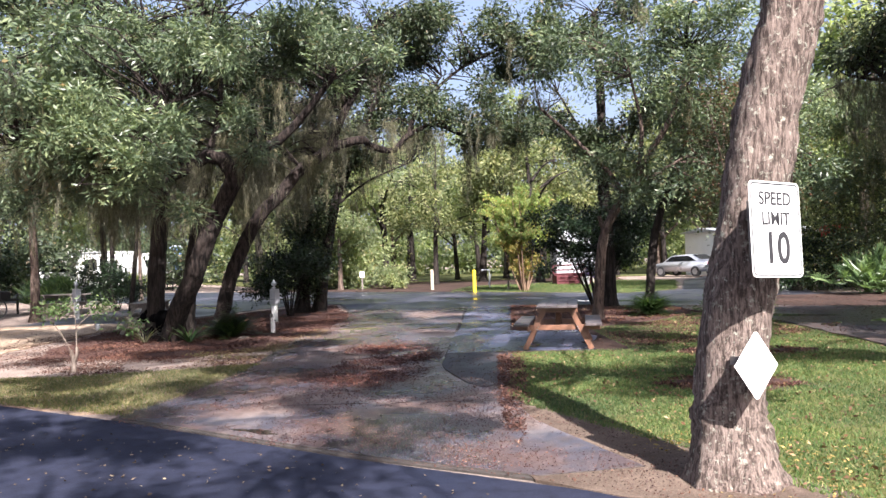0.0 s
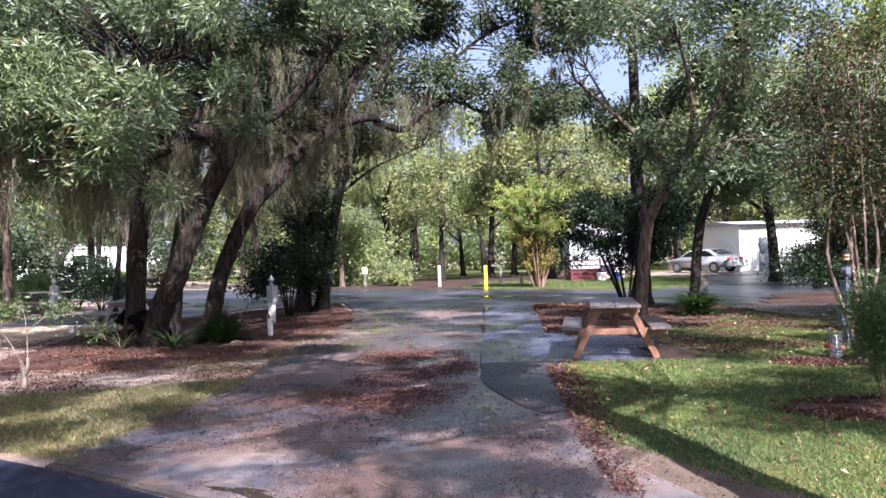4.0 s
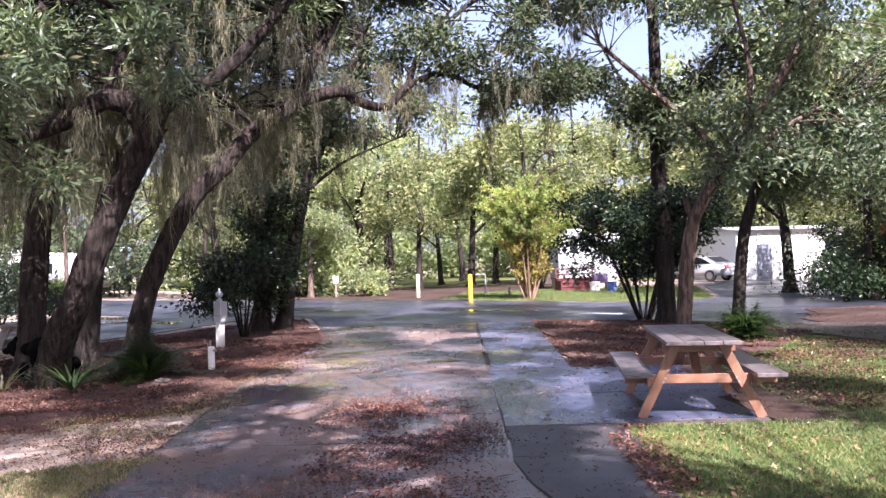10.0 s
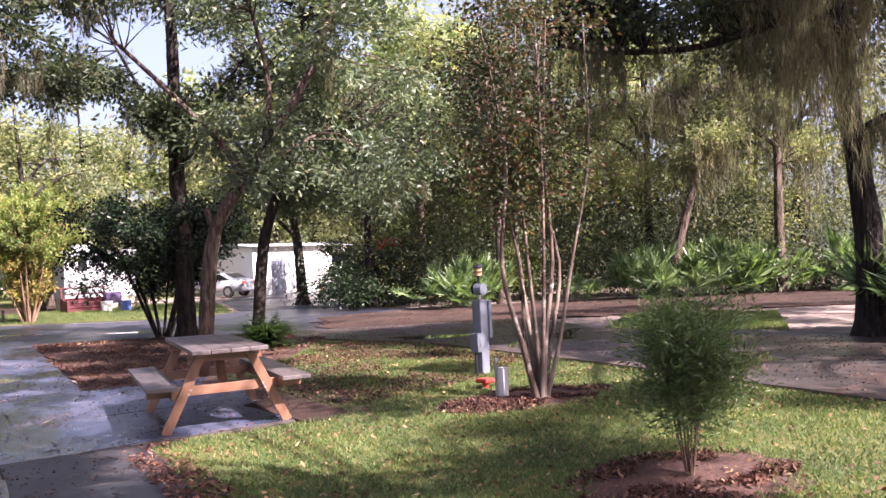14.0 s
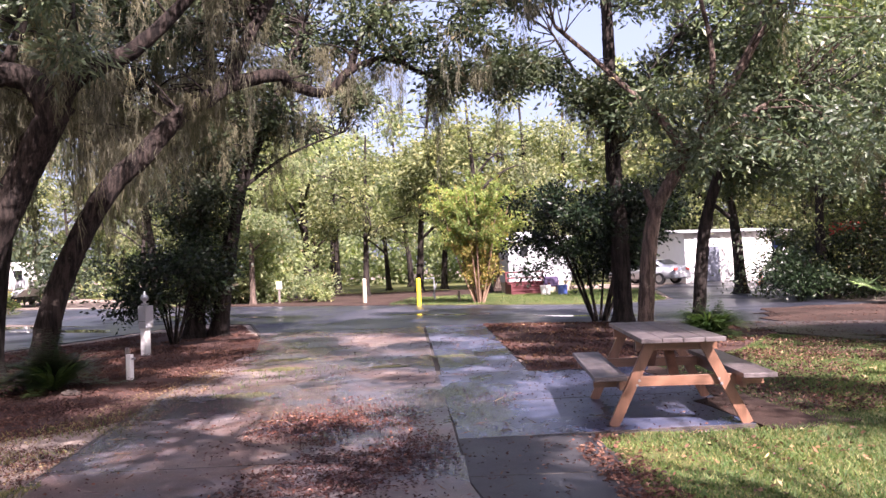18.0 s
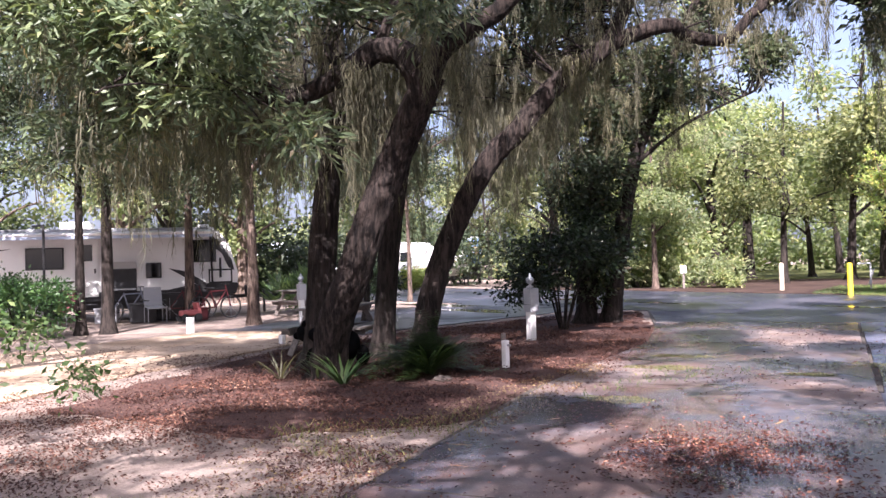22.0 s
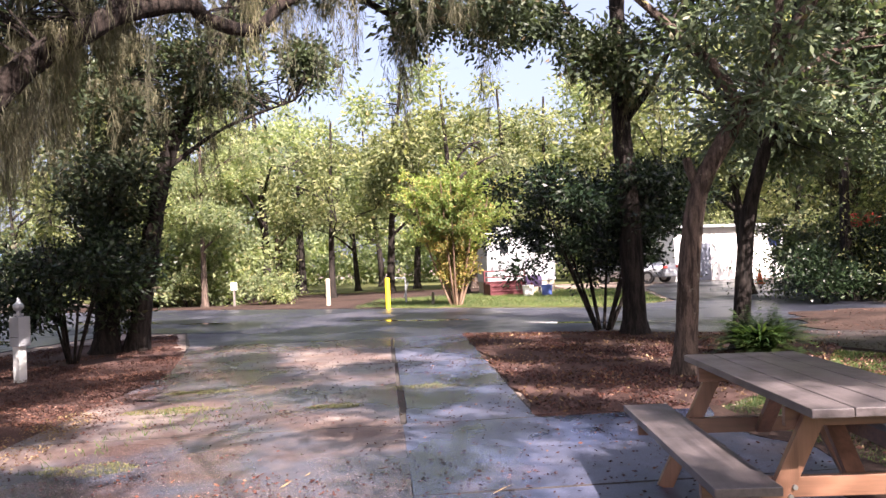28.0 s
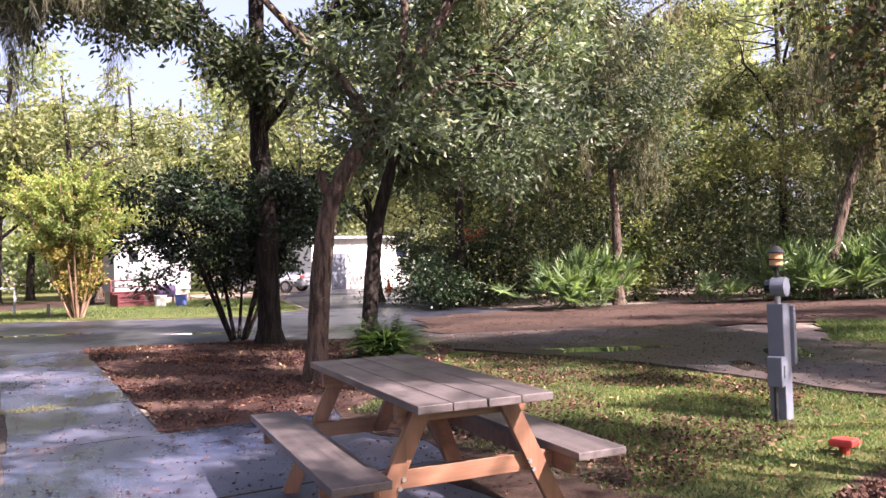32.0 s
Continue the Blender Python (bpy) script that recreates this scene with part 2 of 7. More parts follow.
# maroon litter; part of the oak shade is included in these dark tones
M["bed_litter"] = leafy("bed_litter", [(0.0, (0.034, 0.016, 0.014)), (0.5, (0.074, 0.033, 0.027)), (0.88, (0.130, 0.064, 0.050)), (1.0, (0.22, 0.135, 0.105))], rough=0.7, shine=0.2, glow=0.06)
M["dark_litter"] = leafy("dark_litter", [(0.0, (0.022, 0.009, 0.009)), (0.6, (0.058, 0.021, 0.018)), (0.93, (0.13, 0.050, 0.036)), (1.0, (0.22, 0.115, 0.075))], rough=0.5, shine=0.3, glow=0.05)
M["pale_litter"] = leafy("pale_litter", [(0.0, (0.07, 0.05, 0.04)), (0.6, (0.15, 0.11, 0.085)), (1.0, (0.33, 0.26, 0.19))], rough=0.7, shine=0.25, glow=0.1)
M["edge_litter"] = leafy("edge_litter", [(0.0, (0.11, 0.075, 0.045)), (0.6, (0.19, 0.135, 0.075)), (1.0, (0.29, 0.225, 0.12))], rough=0.7, shine=0.2, glow=0.08)
M["yellow_litter"] = leafy("yellow_litter", [(0.0, (0.16, 0.10, 0.04)), (0.6, (0.30, 0.215, 0.075)), (1.0, (0.44, 0.35, 0.14))], rough=0.7, shine=0.25, glow=0.15)
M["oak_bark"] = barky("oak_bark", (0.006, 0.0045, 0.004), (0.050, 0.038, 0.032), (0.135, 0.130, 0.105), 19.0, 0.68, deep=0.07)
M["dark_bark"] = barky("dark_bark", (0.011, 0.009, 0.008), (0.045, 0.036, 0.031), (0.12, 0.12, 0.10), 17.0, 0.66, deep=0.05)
M["pale_bark"] = barky("pale_bark", (0.036, 0.026, 0.021), (0.165, 0.122, 0.098), (0.27, 0.255, 0.205), 17.0, 0.60, deep=0.05)
M["sign_bark"] = barky("sign_bark", (0.070, 0.052, 0.043), (0.30, 0.235, 0.20), (0.385, 0.39, 0.315), 44.0, 0.56, 0.035, 24.0)
M["myrtle_bark"] = barky("myrtle_bark", (0.075, 0.050, 0.040), (0.22, 0.175, 0.145), (0.33, 0.29, 0.25), 6.0, 0.55, 0.004)
M["sapling_bark"] = barky("sapling_bark", (0.11, 0.082, 0.065), (0.32, 0.265, 0.215), None, 14.0, 0.5, 0.004)
M["tan_bark"] = barky("tan_bark", (0.10, 0.06, 0.04), (0.26, 0.18, 0.125), None, 7.0, 0.5, 0.004)
M["soil"] = ground_mat("soil", [(0.3, (0.135, 0.105, 0.086)), (0.5, (0.27, 0.215, 0.182)), (0.7, (0.39, 0.32, 0.272))], [(0.35, grey(0.45)), (0.6, grey(1.0))])
M["sand"] = ground_mat("sand", [(0.3, (0.30, 0.225, 0.165)), (0.5, (0.44, 0.345, 0.255)), (0.7, (0.54, 0.435, 0.33))], [(0.35, (0.62, 0.56, 0.5)), (0.6, grey(1.0))], 0.8, 60)
M["turf"] = ground_mat("turf", [(0.3, (0.042, 0.056, 0.022)), (0.5, (0.080, 0.095, 0.036)), (0.7, (0.155, 0.135, 0.07))], [(0.35, (0.8, 0.85, 0.8)), (0.62, (1.15, 1.0, 0.85))], 0.9, 50)
M["verge"] = ground_mat("verge", [(0.3, (0.12, 0.088, 0.06)), (0.5, (0.22, 0.165, 0.125)), (0.7, (0.33, 0.255, 0.205))], [(0.35, (0.75, 0.8, 0.7)), (0.62, (1.1, 1.0, 0.95))], 0.9, 50)
# dark mulch, lowered a little more to hold some of the bed's shade
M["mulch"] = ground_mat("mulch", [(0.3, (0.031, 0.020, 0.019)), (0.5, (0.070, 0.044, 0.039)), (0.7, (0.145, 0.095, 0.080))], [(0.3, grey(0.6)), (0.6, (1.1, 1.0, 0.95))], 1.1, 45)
# needle brown lowered to make up for tree shade missing on the strip
M["needles"] = ground_mat("needles", [(0.3, (0.026, 0.017, 0.013)), (0.5, (0.052, 0.033, 0.026)), (0.7, (0.095, 0.062, 0.050))], [(0.35, (0.45, 0.45, 0.47)), (0.6, grey(1.0))], 0.5, 35)
M["shoulder"] = ground_mat("shoulder", [(0.3, (0.070, 0.050, 0.038)), (0.5, (0.135, 0.100, 0.076)), (0.7, (0.21, 0.165, 0.13))], [(0.35, grey(0.6)), (0.6, grey(1.05))], 1.3, 70)
# the wet tone's blue-grey carries some of the reflected sky
M["concrete"] = paving("concrete", (0.345, 0.268, 0.212), (0.070, 0.073, 0.096), 0.41, (0.115, 0.066, 0.048), 0.41, 90, 0.27)
# wet slabs; the blue in both tones paints in the sky's reflection
M["sky_tinted_wet_slab"] = paving("sky_tinted_wet_slab", (0.185, 0.182, 0.225), (0.038, 0.050, 0.098), 0.40, (0.11, 0.066, 0.05), 0.55, 90, 0.24)
M["sky_tinted_wet_slab"].node_tree.nodes["Principled BSDF"].inputs["Specular IOR Level"].default_value = 0.9
M["dark_slab"] = paving("dark_slab", (0.052, 0.050, 0.053), (0.030, 0.030, 0.034), 0.5, (0.06, 0.042, 0.034), 0.62, 90, 0.45)
# dark asphalt, with the blue cast of deep shade mixed into its colour
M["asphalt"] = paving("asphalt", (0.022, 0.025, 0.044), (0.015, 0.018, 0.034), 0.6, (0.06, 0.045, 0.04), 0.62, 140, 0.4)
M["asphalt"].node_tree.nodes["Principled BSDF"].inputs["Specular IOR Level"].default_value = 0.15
M["far_asphalt"] = paving("far_asphalt", (0.054, 0.054, 0.068), (0.026, 0.029, 0.042), 0.42, (0.075, 0.052, 0.046), 0.62, 120, 0.34)
# damp brown paving, its base also darkened for the shade lying on it
M["side_drive"] = paving("side_drive", (0.060, 0.047, 0.042), (0.030, 0.026, 0.025), 0.44, (0.065, 0.040, 0.031), 0.47, 100, 0.35)
M["white_paint"] = plain("white_paint", (0.74, 0.74, 0.72), 0.45, vary=0.12, scale=5)
M["grey_paint"] = plain("grey_paint", (0.14, 0.155, 0.195), 0.42, vary=0.08, scale=6)
M["pale_grey"] = plain("pale_grey", (0.36, 0.37, 0.39), 0.5, vary=0.1, scale=4)
M["sign_white"] = plain("sign_white", (0.80, 0.80, 0.77), 0.35, vary=0.06, scale=7, bump=0.03)
M["black"] = plain("black", (0.018, 0.018, 0.02), 0.5, vary=0.2)
M["rubber"] = plain("rubber", (0.03, 0.03, 0.032), 0.8, vary=0.2)
M["yellow_paint"] = plain("yellow_paint", (0.82, 0.62, 0.02), 0.45, vary=0.12)
M["red_paint"] = plain("red_paint", (0.55, 0.05, 0.035), 0.5, vary=0.15)
M["maroon"] = plain("maroon", (0.085, 0.012, 0.016), 0.55, vary=0.15)
M["blue_paint"] = plain("blue_paint", (0.06, 0.10, 0.32), 0.5, vary=0.15)
M["purple"] = plain("purple", (0.115, 0.08, 0.17), 0.6, vary=0.15)
M["orange"] = plain("orange", (0.75, 0.16, 0.04), 0.5, vary=0.1)
M["metal"] = plain("metal", (0.42, 0.43, 0.45), 0.35, metal=0.9, vary=0.1)
M["pink"] = plain("pink", (0.30, 0.085, 0.085), 0.5, vary=0.12)
M["tan"] = plain("tan", (0.42, 0.36, 0.27), 0.6, vary=0.15)
M["rv_white"] = plain("rv_white", (0.76, 0.76, 0.75), 0.3, vary=0.05, scale=2, bump=0.02)
M["rv_grey"] = plain("rv_grey", (0.30, 0.31, 0.33), 0.35, vary=0.06, scale=2, bump=0.02)
M["rv_blue"] = plain("rv_blue", (0.12, 0.20, 0.36), 0.3, vary=0.06, scale=2, bump=0.02)
M["awning_blue"] = plain("awning_blue", (0.42, 0.50, 0.66), 0.55, vary=0.08, scale=2, bump=0.03)
M["silver"] = plain("silver", (0.42, 0.44, 0.47), 0.25, metal=0.5, vary=0.04, scale=2, bump=0.01)
M["bear_black"] = plain("bear_black", (0.002, 0.002, 0.0022), 0.85, vary=0.2, scale=8, bump=0.4)
M["bear_black"].node_tree.nodes["Principled BSDF"].inputs["Specular IOR Level"].default_value = 0.05
M["rock"] = plain("rock", (0.06, 0.048, 0.04), 0.85, vary=0.25, scale=5, bump=0.8)
M["joint"] = plain("joint", (0.05, 0.042, 0.036), 0.9, vary=0.2, scale=8)
M["amber"] = plain("amber", (0.62, 0.34, 0.16), 0.3, vary=0.1, bump=0.02)


def glassy(name, colour, rough):
    m, t, b = nodes_of(name)
    b.inputs["Base Color"].default_value = (*colour, 1)
    b.inputs["Roughness"].default_value = rough
    b.inputs["Specular IOR Level"].default_value = 0.6
    bumped(t, b, noise_of(t, 1.5, 2), 0.05, 0.01)
    return m


M["dark_glass"] = glassy("dark_glass", (0.012, 0.014, 0.016), 0.06)
M["water"] = glassy("water", (0.03, 0.026, 0.022), 0.03)


def timber(name, colour, along=1):
    m, t, b = nodes_of(name)
    s = [26, 26, 26]
    s[along] = 1.1
    g = noise_of(t, 1.0, 8, 0.65, tuple(s))
    big = noise_of(t, 2.2, 4, 0.6)
    info = t.nodes.new("ShaderNodeObjectInfo")
    shade = ramp(t, info.outputs["Random"], [(0, grey(0.82)), (1, grey(1.12))])
    col = ramp(t, g, [(0.3, tuple(c * 0.5 for c in colour)), (0.52, colour), (0.75, tuple(min(1, c * 1.3) for c in colour))])
    col = mixed(t, ramp(t, big, [(0.45, grey(0)), (0.75, grey(0.6))]), col, tuple(c * 0.45 for c in colour))
    mul = t.nodes.new("ShaderNodeMix")
    mul.data_type, mul.blend_type = "RGBA", "MULTIPLY"
    mul.inputs[0].default_value = 1
    t.links.new(col, mul.inputs[6])
    t.links.new(shade, mul.inputs[7])
    t.links.new(mul.outputs[2], b.inputs["Base Color"])
    t.links.new(ramp(t, big, [(0.4, grey(0.28)), (0.7, grey(0.5))]), b.inputs["Roughness"])
    bumped(t, b, g, 0.5, 0.004)
    return m


M["wood_top"] = timber("wood_top", (0.112, 0.094, 0.094), 1)
M["wood_leg"] = timber("wood_leg", (0.21, 0.108, 0.068), 2)
M["wood_beam"] = timber("wood_beam", (0.21, 0.108, 0.068), 0)
M["grey_wood"] = timber("grey_wood", (0.17, 0.15, 0.135), 1)


# ---- building blocks ----
def link(name, mesh, mat, parent=None, label="", m=None):
    if mat is not None and not mesh.materials:
        mesh.materials.append(mat)
    ob = new(name, mesh)
    if parent is not None:
        ob.parent = parent
    if m is not None:
        ob.matrix_basis = m
    if label:
        ob["label"] = label
    return ob


def part(name, bm, mat, parent, label="", m=None, smooth=False):
    mesh = bpy.data.meshes.new(name)
    if smooth:
        for f in bm.faces:
            f.smooth = True
    bm.to_mesh(mesh)
    bm.free()
    return link(name, mesh, mat, parent, label, m)


def thing(name, label, category, m=None, group="", kind=""):
    ob = new(name)
    ob.empty_display_size = 0.1
    if m is not None:
        ob.matrix_basis = m
    return tagged(ob, label, category, group, kind)


def raw_mesh(name, verts, faces, smooth=False):
    """A mesh from arrays; all faces have the same number of corners."""
    verts, faces = np.ascontiguousarray(verts, np.float32), np.ascontiguousarray(faces, np.int32)
    me = bpy.data.meshes.new(name)
    n, k = faces.shape
    me.vertices.add(len(verts))
    me.vertices.foreach_set("co", verts.ravel())
    me.loops.add(n * k)
    me.loops.foreach_set("vertex_index", faces.ravel())
    me.polygons.add(n)
    me.polygons.foreach_set("loop_start", np.arange(0, n * k, k, dtype=np.int32))
    if smooth:
        me.polygons.foreach_set("use_smooth", np.ones(n, bool))
    me.update(calc_edges=True)
    return me


def box(bm, size, at=(0, 0, 0), rot=(0, 0, 0), bevel=0.0, seg=2):
    m = pose(*at, *rot) @ Matrix.Diagonal((*size, 1))
    vs = bmesh.ops.create_cube(bm, size=1, matrix=m)["verts"]
    if bevel:
        es = list({e for v in vs for e in v.link_edges})
        bmesh.ops.bevel(bm, geom=es, offset=bevel, segments=seg, profile=0.6, affect="EDGES")
    return bm


def rod(bm, r, h, at=(0, 0, 0), rot=(0, 0, 0), r2=None, sides=16):
    bmesh.ops.create_cone(bm, cap_ends=True, segments=sides, radius1=r, radius2=r if r2 is None else r2, depth=h, matrix=pose(*at, *rot) @ pose(0, 0, h / 2))
    return bm


def ball(bm, r, at=(0, 0, 0), scale=(1, 1, 1), sub=3, lump=0.0, rot=(0, 0, 0)):
    vs = bmesh.ops.create_icosphere(bm, subdivisions=sub, radius=1, matrix=Matrix.Identity(4))["verts"]
    m = pose(*at, *rot) @ Matrix.Diagonal((*(r * s for s in scale), 1))
    for v in vs:
        k = 1 + lump * noise.noise(v.co * 2.3 + Vector(at))
        v.co = m @ (v.co * k)
    return bm


def B():
    return bmesh.new()


def outline(bm, pts, depth, m=Matrix.Identity(4), bevel=0.0):
    """A flat shape in x, z, made thick along y."""
    vs = [bm.verts.new((x, 0, z)) for x, z in pts]
    f = bm.faces.new(vs)
    ext = bmesh.ops.extrude_face_region(bm, geom=[f])["geom"]
    moved = [v for v in ext if isinstance(v, bmesh.types.BMVert)]
    bmesh.ops.translate(bm, vec=(0, depth, 0), verts=moved)
    bmesh.ops.recalc_face_normals(bm, faces=bm.faces)
    if bevel:
        bmesh.ops.bevel(bm, geom=list(bm.edges), offset=bevel, segments=2, affect="EDGES")
    bmesh.ops.transform(bm, matrix=m, verts=list({*vs, *moved}) if not bevel else bm.verts)
    return bm


def tube(points, radii, sides=8, rough=0.0, seed=0, root=0.0, steps=4, ridge=0.0):
    """Arrays of a tapering tube through points, with uneven girth."""
    p, r = np.array(points, float), np.array(radii, float)
    n = len(p)
    u = np.linspace(0, n - 1, (n - 1) * steps + 1)
    i = np.clip(u.astype(int), 0, n - 2)
    f = (u - i)[:, None]
    p0, p1, p2, p3 = p[np.maximum(i - 1, 0)], p[i], p[i + 1], p[np.minimum(i + 2, n - 1)]
    c = 0.5 * (2 * p1 + (p2 - p0) * f + (2 * p0 - 5 * p1 + 4 * p2 - p3) * f**2 + (3 * p1 - p0 - 3 * p2 + p3) * f**3)
    rr = r[i] * (1 - f[:, 0]) + r[i + 1] * f[:, 0]
    d = np.gradient(c, axis=0)
    d /= np.linalg.norm(d, axis=1)[:, None] + 1e-9
    ref = np.eye(3)[np.argmin(np.abs(d).max(0))][None]
    a = np.cross(d, ref)
    a /= np.linalg.norm(a, axis=1)[:, None] + 1e-9
    b = np.cross(d, a)
    th = np.linspace(0, 2 * np.pi, sides, endpoint=False)
    rs = np.random.RandomState(seed)
    k = np.ones((len(c), sides))
    if rough:
        lobes = sum(np.cos(m * th[None] + rs.rand() * 6 + 0.5 * np.sin(rs.rand() * 3 + u[:, None] * (0.5 + rs.rand()))) * rs.rand() for m in (2, 3, 5, 7))
        k += rough * (lobes * 0.45 + rs.randn(len(c), sides) * 0.35)
    if ridge:
        knots = rs.randn(max(3, len(c) // 3), sides)
        at_ = np.linspace(0, len(knots) - 1, len(c))
        lo = np.minimum(at_.astype(int), len(knots) - 2)
        w = (at_ - lo)[:, None]
        k += ridge * np.abs(knots[lo] * (1 - w) + knots[lo + 1] * w)
    if root:
        low = np.clip(1 - (c[:, 2] - c[0, 2]) / 0.55, 0, 1) ** 2
        k *= 1 + low[:, None] * root * (0.55 + 0.6 * np.abs(np.sin(2.5 * th + seed))[None])
    v = c[:, None] + rr[:, None, None] * k[:, :, None] * (np.cos(th)[None, :, None] * a[:, None] + np.sin(th)[None, :, None] * b[:, None])
    rows = len(c)
    q = []
    for row in range(rows - 1):
        s = np.arange(sides)
        q.append(np.stack([row * sides + s, row * sides + (s + 1) % sides, (row + 1) * sides + (s + 1) % sides, (row + 1) * sides + s], 1))
    return v.reshape(-1, 3), np.concatenate(q)


def joined(pieces):
    vs, fs, n = [], [], 0
    for v, f in pieces:
        vs.append(v)
        fs.append(f + n)
        n += len(v)
    return np.concatenate(vs), np.concatenate(fs)


def unit(a):
    return a / (np.linalg.norm(a, axis=-1, keepdims=True) + 1e-9)


def leaves(rs, at, way, length, width, fold=0.25, tri=False):
    """Arrays of pointed leaves, each folded along its rib."""
    n = len(at)
    way = unit(way)
    side = unit(np.cross(way, rs.randn(n, 3)))
    up = np.cross(side, way)
    ln = length * (0.65 + 0.7 * rs.rand(n, 1))
    wd = width * (0.65 + 0.7 * rs.rand(n, 1))
    if tri:
        v = np.stack([at - side * wd / 2, at + side * wd / 2 + way * ln * 0.2, at + way * ln], 1)
        return v.reshape(-1, 3), np.arange(3 * n).reshape(n, 3)
    mid = at + way * ln * 0.45
    v = np.stack([at, mid + side * wd / 2 + up * wd * fold, at + way * ln - up * ln * 0.12, mid - side * wd / 2 + up * wd * fold], 1)
    f = np.arange(4 * n).reshape(n, 4)
    return v.reshape(-1, 3), f


def beards(rs, at, length, girth, fibres=60, width=0.008, levels=3):
    """Arrays of hanging moss: each beard is a wavering, tapering tuft of short curled fibres with a few long wisps."""
    n = len(at)
    u = rs.rand(n, fibres) ** 1.25
    fib = (0.10 + 0.17 * rs.rand(n, fibres)) * (0.6 + 0.35 * length[:, None])
    ph = rs.rand(n, 1, 2) * 6.3
    sway = 0.045 * np.sin(ph + u[..., None] * length[:, None, None] * (2.0 + 2 * rs.rand(n, 1, 2)))
    r = girth[:, None] * (1.05 - 0.92 * u) * (0.65 + 0.6 * np.abs(np.sin((4 + 5 * rs.rand(n, 1)) * u + ph[..., 0])))
    off = rs.randn(n, fibres, 2) * r[..., None] + sway
    top = np.concatenate([off, -u[..., None] * length[:, None, None]], 2) + at[:, None]
    c, ln = top.reshape(-1, 3), fib.reshape(-1)
    m = len(c)
    th = rs.rand(m) * np.pi
    side = np.stack([np.cos(th), np.sin(th), np.zeros(m)], 1)
    out = []
    for k in range(levels + 1):
        if k:
            c = c - np.array([0, 0, 1.0]) * (ln / levels)[:, None] + rs.randn(m, 3) * [0.032, 0.032, 0.014]
        w = (width * (1 - k / levels) ** 0.6 * (0.5 + rs.rand(m)) + 0.001)[:, None]
        out += [c - side * w / 2, c + side * w / 2]
    v = np.stack(out, 1)
    q = np.array([[2 * k, 2 * k + 1, 2 * k + 3, 2 * k + 2] for k in range(levels)])
    f = (np.arange(m)[:, None, None] * 2 * (levels + 1) + q[None]).reshape(-1, 4)
    return v.reshape(-1, 3), f


def in_ball(rs, n, power=0.42):
    d = unit(rs.randn(n, 3))
    return d * rs.rand(n, 1) ** power


def clusters(rs, blobs, gap=-0.12, bough=9, loose=0.34):
    """Places of leaf sprays inside ellipsoids (x, y, z, rx, ry, rz, count), gathered into boughs with gaps between them."""
    out = []
    for x, y, z, rx, ry, rz, n in blobs:
        k = max(3, n // bough)
        c = in_ball(rs, k) * [rx, ry, rz] + [x, y, z]
        c = c[np.array([noise.noise(Vector(q) * 0.6) + 0.5 * noise.noise(Vector(q) * 1.5) > gap - 0.12 for q in c])]
        size = loose * 0.8 * (0.6 + 0.8 * rs.rand(len(c), 1, 1))
        out.append((c[:, None] + rs.randn(len(c), bough, 3) * size * [1, 1, 0.55]).reshape(-1, 3))
    return np.concatenate(out)


def sprays(rs, centres, per, spread, length, width, droop=0.35, tri=False):
    n = len(centres)
    off = rs.randn(n, per, 3) * spread * np.array([1, 1, 0.75])
    hang = rs.randn(n, 1, 3)
    at = (centres[:, None] + off).reshape(-1, 3)
    way = (off * 1.2 / spread + rs.randn(n, per, 3) * 0.7 + hang * 0.5 + [0, 0, -droop]).reshape(-1, 3)
    return leaves(rs, at, way, length, width, tri=tri)


